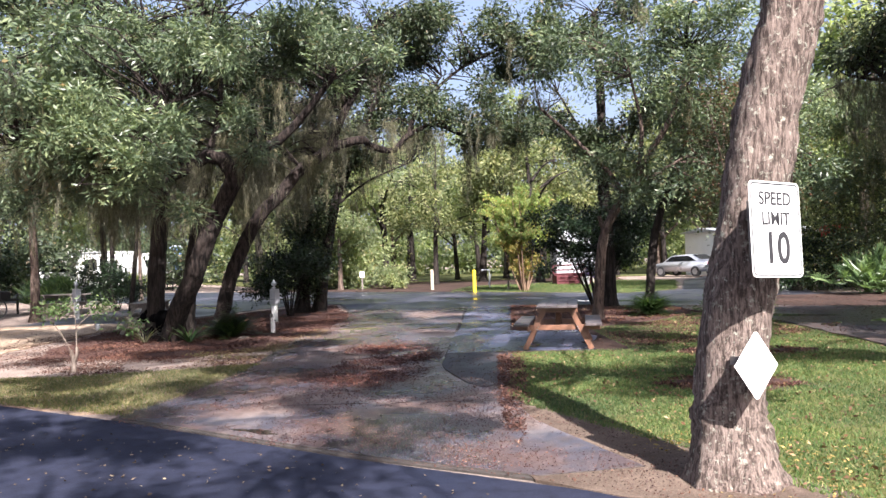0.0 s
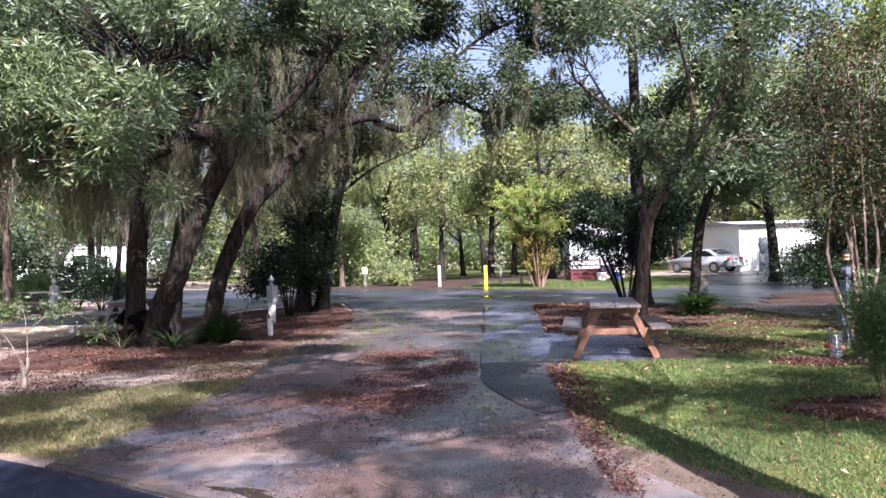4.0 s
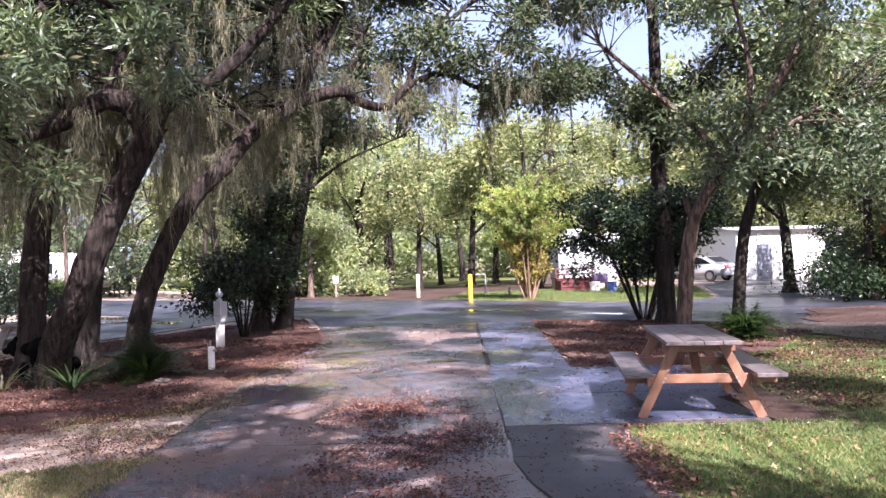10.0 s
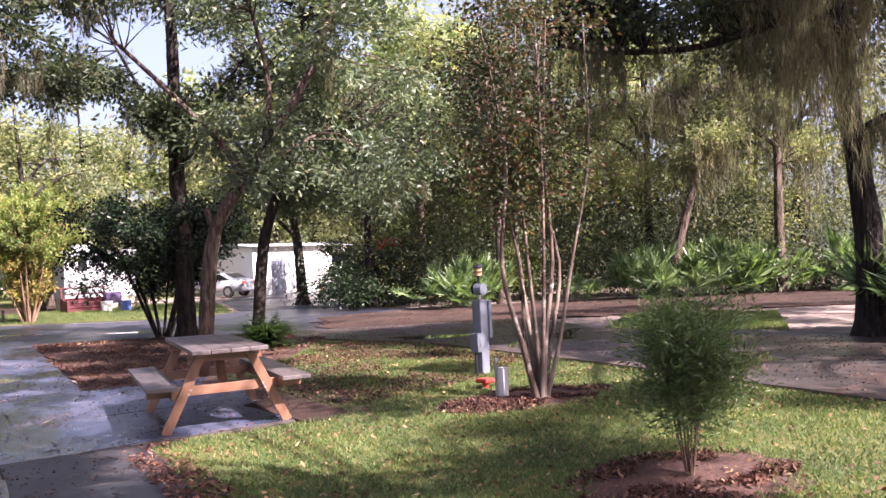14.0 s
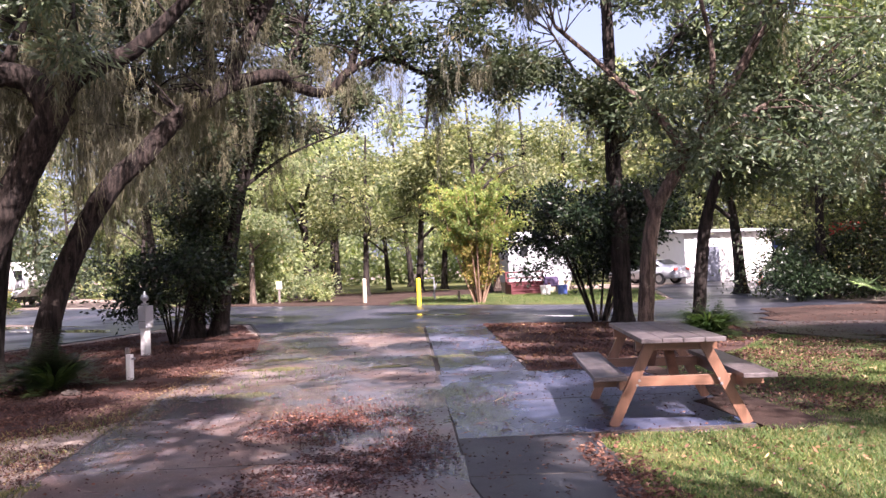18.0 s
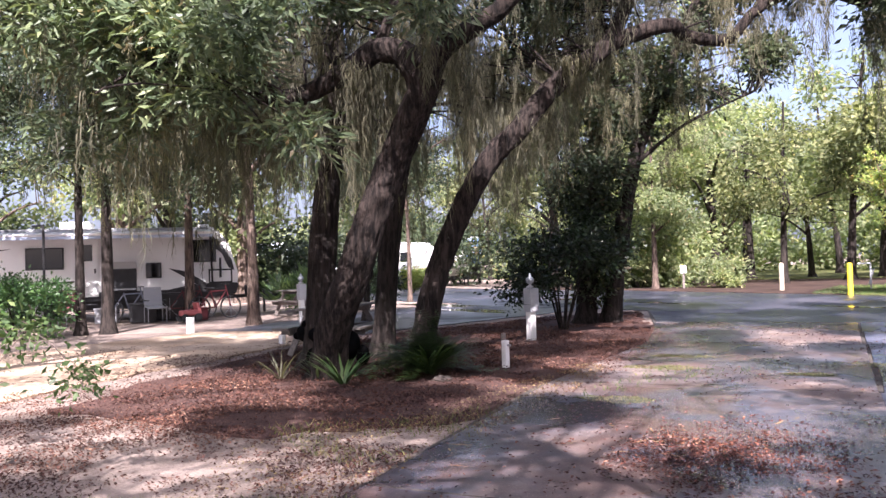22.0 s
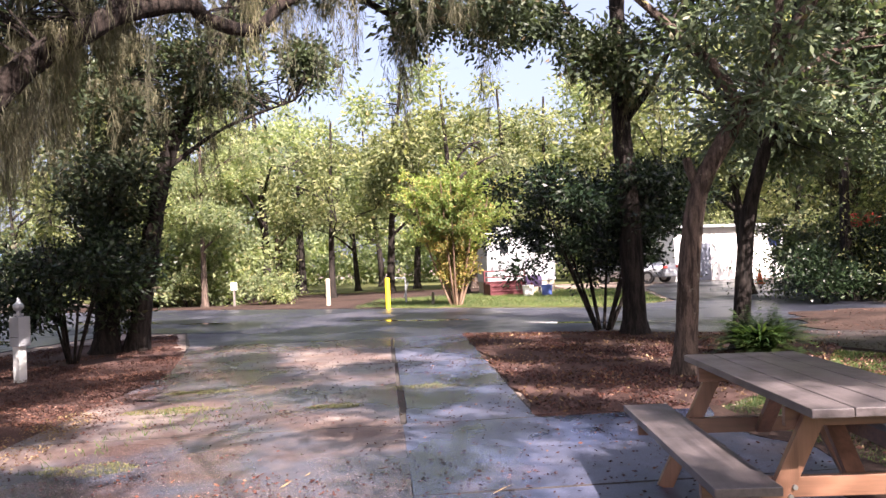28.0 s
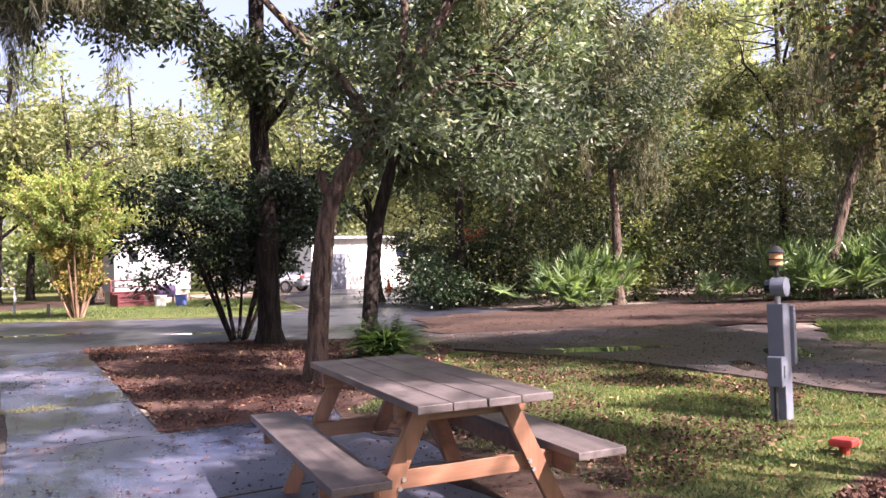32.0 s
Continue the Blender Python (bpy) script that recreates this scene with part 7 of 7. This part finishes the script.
def travel_trailer(m):
    """The caravan by the pitch: long side to -y, nose to +x, awning run out."""
    t = thing("caravan", "white travel caravan with dark swoosh graphics and open awning", "caravan", m)
    side = [(-6.8, 0.62), (2.7, 0.62), (3.4, 0.72), (3.5, 1.3), (3.2, 2.3), (2.8, 2.78), (-6.7, 2.8), (-6.8, 2.6)]
    part("body", outline(B(), side, 2.4, pose(0, 0, 0), 0.05), M["rv_white"], t)
    part("underbody", box(B(), (8.6, 2.0, 0.34), (-1.9, 1.2, 0.47), bevel=0.02), M["black"], t, "dark underbody")
    part("nose_band", outline(B(), [(-6.6, 0.58), (2.7, 0.58), (3.42, 0.68), (3.5, 1.02), (2.2, 1.02), (1.4, 0.86), (-6.6, 0.82)], 0.012, pose(0, -0.016, 0)), M["black"], t, "dark lower nose band")
    part("roof_edge", box(B(), (9.2, 0.06, 0.08), (-2.0, -0.03, 2.74), bevel=0.015), M["rv_grey"], t)
    for x0, x1, z0, z1 in ((2.0, 2.8, 1.71, 2.36), (0.77, 1.17, 1.26, 1.68), (-2.6, -1.6, 1.6, 2.2), (-5.4, -4.6, 1.6, 2.2)):
        win = part("window", box(B(), (x1 - x0 + 0.06, 0.03, z1 - z0 + 0.06), ((x0 + x1) / 2, -0.015, (z0 + z1) / 2), bevel=0.012), M["black"], t, "dark framed window")
        part("pane", box(B(), (x1 - x0, 0.012, z1 - z0), ((x0 + x1) / 2, -0.033, (z0 + z1) / 2), bevel=0.004), M["dark_glass"], win)
    door = part("door", box(B(), (0.68, 0.03, 1.8), (-0.95, -0.018, 1.62), bevel=0.012), M["rv_white"], t, "white entry door")
    part("pane", box(B(), (0.36, 0.012, 0.5), (-0.95, -0.038, 2.05), bevel=0.004), M["dark_glass"], door)
    part("handle", box(B(), (0.05, 0.03, 0.14), (-0.7, -0.045, 1.5), bevel=0.006), M["black"], door)
    for pts in ([(1.4, 1.52), (1.9, 1.42), (2.5, 1.06), (2.5, 0.98), (2.2, 1.02), (1.8, 1.28)], [(-5.1, 1.9), (-4.0, 2.15), (-3.0, 2.22), (-4.0, 2.02), (-5.1, 1.7)], [(2.7, 2.5), (2.95, 2.3), (3.3, 1.75), (3.38, 1.4), (3.2, 1.5), (3.0, 1.95), (2.7, 2.2)], [(-3.2, 1.15), (-1.2, 1.22), (-0.8, 1.2), (-3.0, 1.05)]):
        part("swoosh", outline(B(), pts, 0.008, pose(0, -0.011, 0)), M["black"], t, "dark swooping graphic")
    hatch = part("bay_door", box(B(), (0.62, 0.02, 0.34), (2.95, -0.03, 1.24), bevel=0.008), M["rv_white"], t, "framed bay door in the nose")
    part("bay_frame", box(B(), (0.72, 0.016, 0.44), (2.95, -0.018, 1.24), bevel=0.006), M["black"], hatch)
    kit = part("kitchen_recess", box(B(), (0.95, 0.03, 0.72), (0.0, -0.015, 1.2), bevel=0.01), M["black"], t, "open outdoor kitchen bay")
    part("worktop", box(B(), (0.9, 0.4, 0.05), (0.0, -0.2, 0.92), bevel=0.008), M["metal"], kit)
    part("bay_lid", box(B(), (1.0, 0.5, 0.03), (0.0, -0.24, 1.66), (-25, 0, 0), bevel=0.008), M["rv_white"], kit)
    part("grab_rail", box(B(), (0.07, 0.07, 0.62), (2.95, -0.06, 1.5), bevel=0.02), M["black"], t)
    sheet = part("awning", box(B(), (6.4, 1.3, 0.03), (-0.4, -0.63, 2.62), (7, 0, 0), bevel=0.006), M["rv_grey"], t, "grey awning cloth run out")
    part("valance", box(B(), (6.4, 0.02, 0.13), (-0.4, -1.29, 2.49), bevel=0.004), M["awning_blue"], sheet, "pale blue awning edge")
    part("roller", rod(B(), 0.05, 6.4, (-3.6, -1.27, 2.55), (0, 90, 0), sides=14), M["rv_white"], sheet)
    for x in (-3.5, 2.7):
        part("awning_arm", box(B(), (0.06, 0.05, 1.95), (x, -0.62, 1.80), (39, 0, 0), bevel=0.008), M["black"], sheet)
    for x in (-3.2, -2.3):
        wheel(t, x, 0.08)
        wheel(t, x, 2.32)
    part("air_unit", box(B(), (0.9, 0.75, 0.26), (-1.4, 1.2, 2.92), bevel=0.06), M["rv_white"], t)
    part("roof_vent", box(B(), (0.4, 0.4, 0.14), (2.4, 1.2, 2.85), bevel=0.04), M["rv_white"], t)
    hitch = part("hitch", outline(B(), [(2.9, 0.5), (4.8, 0.5), (4.8, 0.6), (2.9, 0.62)], 0.12, pose(0, 1.14, 0), 0.01), M["black"], t)
    part("jack", box(B(), (0.08, 0.08, 0.78), (4.3, 1.2, 0.38), bevel=0.01), M["black"], hitch)
    part("battery_box", box(B(), (0.35, 0.6, 0.3), (3.85, 1.2, 0.75), bevel=0.02), M["black"], hitch)
    for x in (-5.6, 2.0):
        part("stabiliser", box(B(), (0.08, 0.08, 0.62), (x, 0.3, 0.30), bevel=0.008), M["black"], t)
    for k in range(2):
        part("entry_step", box(B(), (0.6, 0.26, 0.03), (-0.95, -0.16 - 0.24 * k, 0.5 - 0.2 * k), bevel=0.006), M["black"], t)
    return t


travel_trailer(pose(-19.8, 26.42, 0, 0, 0, 40))
caravan(pose(-33, 24.5, 0, 0, 0, 12), 8.0, 3.0, 2.4, "white caravan parked beyond the bushes")
t = thing("caravan", "silver-blue travel caravan seen from its rounded front", "caravan", pose(-23.4, 60.0, 0, 0, 0, 22))
part("body", box(B(), (2.3, 5.5, 2.7), (0, 3.0, 1.95), bevel=0.22, seg=4), M["rv_white"], t)
part("front_cap", box(B(), (2.26, 0.5, 2.6), (0, 0.32, 1.95), bevel=0.3, seg=5), M["rv_blue"], t, "rounded metallic blue front")
part("lower_cap", box(B(), (2.2, 0.4, 0.75), (0, 0.22, 0.95), bevel=0.12, seg=3), M["black"], t, "dark lower front")
part("stripe", box(B(), (1.3, 0.02, 0.22), (0, 0.055, 2.3), bevel=0.004), M["rv_white"], t, "pale lettering band")
part("underbody", box(B(), (1.9, 5.0, 0.3), (0, 3.0, 0.48), bevel=0.02), M["black"], t)
hitch = part("hitch", box(B(), (0.14, 1.5, 0.1), (0, -0.5, 0.5), bevel=0.012), M["black"], t)
part("battery_box", box(B(), (0.7, 0.4, 0.55), (0, -0.35, 0.75), bevel=0.03), M["black"], hitch)
part("jack", box(B(), (0.08, 0.08, 0.7), (0, -1.0, 0.33), bevel=0.01), M["black"], hitch)
for x in (-0.95, 0.95):
    w = part("wheel", rod(B(), 0.36, 0.22, (x - 0.11, 3.2, 0.36), (0, 90, 0), sides=24), M["rubber"], t)
    part("rim", rod(B(), 0.2, 0.24, (x - 0.12, 3.2, 0.36), (0, 90, 0), sides=16), M["metal"], w)
caravan(pose(-24.6, 55.5, 0, 0, 0, -8), 4.6, 2.7, 2.3, "small white caravan with its awning rolled, across the road")
caravan(pose(-29.5, 58, 0, 0, 0, -10), 8.0, 3.0, 2.4, "white caravan far across the road", awning=False)
caravan(pose(-37, 52, 0, 0, 0, -8), 8.0, 3.2, 2.4, "white motorhome far behind the oaks", awning=False)
caravan(pose(-25.6, 51.5, 0, 0, 0, -14), 6.4, 2.8, 2.4, "white caravan beyond the road", awning=False)
caravan(pose(-13.0, 61, 0, 0, 0, -20), 6.0, 2.7, 2.3, "pale caravan half hidden by trees", awning=False)
t = thing("house_trailer", "small white residential trailer behind the yellow shrub", "trailer", pose(6.5, 46.9, 0, 0, 0, 4))
# white walls painted grey, so the foliage's shade sits in the colour
part("body", box(B(), (3.2, 2.4, 2.15), (0, 1.2, 1.6), bevel=0.05, seg=3), M["pale_grey"], t)
part("roof", box(B(), (3.35, 2.55, 0.10), (0, 1.2, 2.72), bevel=0.03), M["rv_grey"], t, "flat grey roof edge")
part("skirting", box(B(), (3.1, 2.3, 0.56), (0, 1.2, 0.26), bevel=0.01), M["tan"], t)
for x, w in ((-0.8, 0.42), (0.8, 0.7)):
    win = part("window", box(B(), (w + 0.08, 0.04, 0.62), (x, -0.01, 2.08), bevel=0.01), M["white_paint"], t, "small framed window")
    part("pane", box(B(), (w, 0.012, 0.54), (x, -0.032, 2.08)), M["dark_glass"], win)
part("air_unit", box(B(), (0.8, 0.7, 0.3), (-0.6, 1.0, 2.91), bevel=0.07, seg=3), M["pale_grey"], t)
for z in (0.95, 1.3, 1.65):
    part("siding_line", box(B(), (3.1, 0.008, 0.012), (0, -0.004, z)), M["pale_grey"], t)


def saloon(m, paint, label, name="car"):
    """A saloon; it faces +x."""
    t = thing(name, label, "car", m)
    side = [(-2.2, 0.32), (2.15, 0.32), (2.25, 0.6), (2.1, 0.78), (1.2, 0.92), (0.5, 1.36), (-0.9, 1.42), (-1.7, 1.05), (-2.2, 0.98), (-2.3, 0.7)]
    part("body", outline(B(), side, 1.7, pose(0, -0.85, 0), 0.06), M[paint], t, smooth=True)
    for s in (-1, 1):
        y = s * 0.856
        glass = [(-1.45, 1.02), (0.95, 0.98), (0.42, 1.30), (-0.85, 1.34)]
        part("side_window", outline(B(), glass, 0.01, pose(0, y - 0.005, 0)), M["dark_glass"], t)
        part("door_handle", box(B(), (0.18, 0.03, 0.03), (-0.25, y, 0.86), bevel=0.006), M[paint], t)
    part("windscreen", box(B(), (0.012, 1.35, 0.68), (0.88, 0, 1.15), (0, -58, 0)), M["dark_glass"], t)
    part("rear_window", box(B(), (0.012, 1.3, 0.62), (-1.34, 0, 1.26), (0, 64, 0)), M["dark_glass"], t)
    for s in (-1, 1):
        part("tail_light", box(B(), (0.06, 0.36, 0.14), (-2.27, s * 0.62, 0.84), bevel=0.015), M["red_paint"], t)
        part("headlight", box(B(), (0.06, 0.36, 0.12), (2.2, s * 0.6, 0.68), bevel=0.015), M["white_paint"], t)
    for x in (-1.35, 1.4):
        for s in (-1, 1):
            wheel(t, x, s * 0.78, 0.33, 0.2)
    part("bumper", box(B(), (0.12, 1.6, 0.22), (-2.28, 0, 0.46), bevel=0.03), M[paint], t)
    part("number_plate", box(B(), (0.012, 0.5, 0.13), (-2.345, 0, 0.66)), M["white_paint"], t)
    return t


saloon(pose(13.9, 53.4, 0, 0, 0, 128), "silver", "silver saloon car parked by the white shed")
saloon(pose(-35, 51.5, 0, 0, 0, 20), "maroon", "dark red car far across the camp")

shed = thing("shed", "long white metal-clad building in full sun", "building", pose(19.4, 53.6, 0, 0, 0, 12))
part("wall", box(B(), (7, 5, 2.9), (0, 2.5, 1.42), bevel=0.01), M["rv_white"], shed)
for k in range(28):
    part("wall_rib", box(B(), (0.05, 0.03, 2.8), (-3.4 + 0.25 * k, -0.012, 1.4)), M["rv_white"], shed)
roof = part("roof", outline(B(), [(-2.9, 0), (2.9, 0), (0, 0.28)], 7.6, pose(3.8, 2.5, 2.88, 0, 0, 90)), M["rv_grey"], shed, "low grey metal roof")
door = part("door", box(B(), (0.95, 0.06, 2.05), (-1.75, -0.02, 1.02), bevel=0.01), M["grey_paint"], shed, "grey steel door")
part("handle", box(B(), (0.05, 0.05, 0.14), (-1.4, -0.07, 1.0), bevel=0.005), M["metal"], door)
t = thing("notice_board", "small blue notice sign on a white post", "sign", pose(19.6, 49.0, 0))
part("post", box(B(), (0.08, 0.08, 2.2), (0, 0, 1.08), bevel=0.006), M["white_paint"], t)
part("panel", box(B(), (0.6, 0.04, 0.6), (0, -0.05, 2.0), bevel=0.01), M["blue_paint"], t)

# the trailer's red steps and clutter
t = thing("porch_steps", "dark red wooden steps in front of the trailer", "steps", pose(5.55, 45.4, 0, 0, 0, 8))
for k in range(3):
    part("step", box(B(), (1.9, 0.34, 0.05), (0, -0.5 + 0.34 * k, 0.20 + 0.19 * k), bevel=0.008), M["maroon"], t)
    part("riser", box(B(), (1.8, 0.03, 0.20), (0, -0.62 + 0.34 * k, 0.08 + 0.19 * k), bevel=0.004), M["maroon"], t)
for s in (-1, 1):
    part("side_board", box(B(), (0.06, 1.1, 0.5), (s * 0.92, -0.15, 0.25), bevel=0.008), M["maroon"], t)
    part("rail_post", box(B(), (0.07, 0.07, 1.1), (s * 0.92, 0.3, 0.54), bevel=0.006), M["maroon"], t)
for z in (0.78, 1.05):
    part("rail", box(B(), (1.9, 0.06, 0.07), (0, 0.3, z), bevel=0.006), M["maroon"], t)
t = thing("grill_cover", "purple covered grill beside the steps", "grill", pose(6.7, 45.2, 0))
part("cover", box(B(), (0.7, 0.45, 0.5), (0, 0, 0.55), bevel=0.12, seg=4), M["purple"], t)
for x in (-0.26, 0.26):
    for y in (-0.14, 0.14):
        part("leg", box(B(), (0.05, 0.05, 0.34), (x, y, 0.13), bevel=0.005), M["black"], t)
for x, y, mat, lab in ((6.15, 43.6, "white_paint", "white plastic bucket by the steps"), (6.9, 43.4, "blue_paint", "blue plastic tub by the steps")):
    t = thing("bucket", lab, "bucket", pose(x, y, 0))
    part("body", rod(B(), 0.2, 0.42, (0, 0, -0.01), r2=0.24, sides=20), M[mat], t)
    part("rim", rod(B(), 0.255, 0.03, (0, 0, 0.40), sides=20), M[mat], t)
t = thing("traffic_cone", "orange traffic cone at the drive edge", "cone", pose(17.0, 45.3, 0))
part("base", box(B(), (0.36, 0.36, 0.035), (0, 0, 0.012), bevel=0.008), M["orange"], t)
part("cone", rod(B(), 0.15, 0.66, (0, 0, 0.03), r2=0.03, sides=20), M["orange"], t)
# bicycles and chairs before the caravan
def bicycle(m, paint, label):
    t = thing("bicycle", label, "bicycle", m)
    for x in (-0.5, 0.5):
        bm = B()
        for k in range(28):
            th = 2 * math.pi * k / 28
            box(bm, (0.085, 0.04, 0.035), (x + 0.32 * math.cos(th), 0, 0.335 + 0.32 * math.sin(th)), (0, -math.degrees(th) - 90, 0))
        w = part("wheel", bm, M["rubber"], t)
        part("hub", rod(B(), 0.03, 0.1, (x, 0.05, 0.335), (90, 0, 0), sides=10), M["metal"], w)
        for k in range(4):
            part("spoke", box(B(), (0.62, 0.008, 0.008), (x, 0, 0.335), (0, 45 * k, 0)), M["metal"], w)
    for a, b in (((-0.5, 0.335), (-0.15, 0.8)), ((-0.15, 0.8), (0.36, 0.82)), ((0.36, 0.82), (0.0, 0.34)), ((-0.15, 0.85), (0.0, 0.34)), ((0.0, 0.34), (-0.5, 0.335)), ((0.5, 0.335), (0.33, 0.98))):
        ln = math.hypot(b[0] - a[0], b[1] - a[1])
        part("frame_tube", box(B(), (ln, 0.035, 0.035), ((a[0] + b[0]) / 2, 0, (a[1] + b[1]) / 2), (0, -math.degrees(math.atan2(b[1] - a[1], b[0] - a[0])), 0), bevel=0.008), M[paint], t)
    part("saddle", box(B(), (0.26, 0.14, 0.05), (-0.17, 0, 0.90), bevel=0.02), M["black"], t)
    part("handlebar", box(B(), (0.05, 0.56, 0.03), (0.32, 0, 1.0), bevel=0.01), M["black"], t)
    return t


bicycle(pose(-17.35, 26.65, 0, 0, 0, 50), "maroon", "dark red bicycle leaning by the caravan")
bicycle(pose(-18.51, 25.54, 0, 0, 0, 25), "grey_paint", "grey bicycle by the caravan")
bicycle(pose(-16.48, 26.85, 0, 0, 0, 70), "maroon", "dark red child's bicycle by the caravan")


def camp_chair(m, mat, label):
    t = thing("camp_chair", label, "chair", m)
    part("seat", box(B(), (0.5, 0.48, 0.03), (0, 0, 0.43), (6, 0, 0), bevel=0.01), M[mat], t)
    part("backrest", box(B(), (0.5, 0.03, 0.55), (0, 0.27, 0.72), (-14, 0, 0), bevel=0.01), M[mat], t)
    for x in (-0.25, 0.25):
        for y, a in ((-0.2, 8), (0.22, -8)):
            part("leg", rod(B(), 0.013, 0.46, (x, y, -0.01), sides=8), M["metal"], t)
        part("armrest", box(B(), (0.05, 0.46, 0.025), (x, 0.0, 0.62), bevel=0.006), M["black"], t)
    return t


def tub(m, size, mat, label, name="storage_tub"):
    t = thing(name, label, "tub", m)
    w, d, h = size
    part("body", box(B(), (w, d, h), (0, 0, h / 2 - 0.005), bevel=0.03, seg=3), M[mat], t)
    part("lid", box(B(), (w + 0.04, d + 0.04, 0.05), (0, 0, h + 0.015), bevel=0.015), M[mat], t)
    for s in (-1, 1):
        part("handle", box(B(), (0.03, 0.12, 0.03), (s * (w / 2 + 0.012), 0, h * 0.75), bevel=0.006), M["black"], t)
    return t


tub(pose(-18.01, 25.57, 0, 0, 0, 52), (0.7, 0.45, 0.5), "black", "black storage tub under the awning")
tub(pose(-19.04, 25.23, 0, 0, 0, 32), (0.6, 0.4, 0.38), "rv_grey", "grey cool box under the awning", "cool_box")
tub(pose(-16.74, 26.38, 0, 0, 0, 65), (0.5, 0.4, 0.32), "maroon", "dark red toy box under the awning", "toy_box")
tub(pose(-17.99, 26.63, 0, 0, 0, 44), (0.9, 0.5, 0.75), "black", "black cabinet against the caravan", "cabinet")
t = thing("ride_on_toy", "faded dark pink plastic ride-on toy on the ground", "toy", pose(-16.57, 25.87, 0, 0, 0, 75))
part("seat", box(B(), (0.55, 0.24, 0.16), (0, 0, 0.24), bevel=0.06, seg=3), M["pink"], t)
part("front", box(B(), (0.1, 0.22, 0.34), (0.26, 0, 0.36), (0, -18, 0), bevel=0.03, seg=3), M["pink"], t)
part("handlebar", box(B(), (0.03, 0.34, 0.03), (0.3, 0, 0.53), bevel=0.01), M["black"], t)
for x in (-0.2, 0.22):
    for y in (-0.13, 0.13):
        part("wheel", rod(B(), 0.11, 0.05, (x, y - 0.025, 0.105), (-90, 0, 0), sides=18), M["rubber"], t)
camp_chair(pose(-17.39, 25.44, 0, 0, 0, 60), "rv_grey", "grey folding camp chair by the caravan")
camp_chair(pose(-19.16, 23.82, 0, 0, 0, 20), "maroon", "dark folding camp chair by the caravan")
t = thing("street_lamp", "slim dark lamp pole with a curved arm", "lamp post", pose(-17.0, 21.6, 0))
part("pole", rod(B(), 0.03, 2.6, (0, 0, -0.02), sides=12), M["black"], t)
part("arm", box(B(), (0.4, 0.05, 0.05), (-0.18, 0, 2.58), bevel=0.012), M["black"], t)
t = thing("slide", "red and tan playground slide behind the palmettos", "slide", pose(17.5, 36.5, 0, 0, 0, 30))
part("chute", box(B(), (2.4, 0.5, 0.06), (0, 0, 0.95), (0, 32, 0), bevel=0.015), M["tan"], t)
part("roof", box(B(), (1.2, 1.2, 0.5), (-1.5, 0, 2.3), bevel=0.2), M["red_paint"], t)
for x in (-2.0, -1.0):
    for y in (-0.5, 0.5):
        part("post", box(B(), (0.1, 0.1, 2.15), (x, y, 1.06), bevel=0.01), M["red_paint"], t)
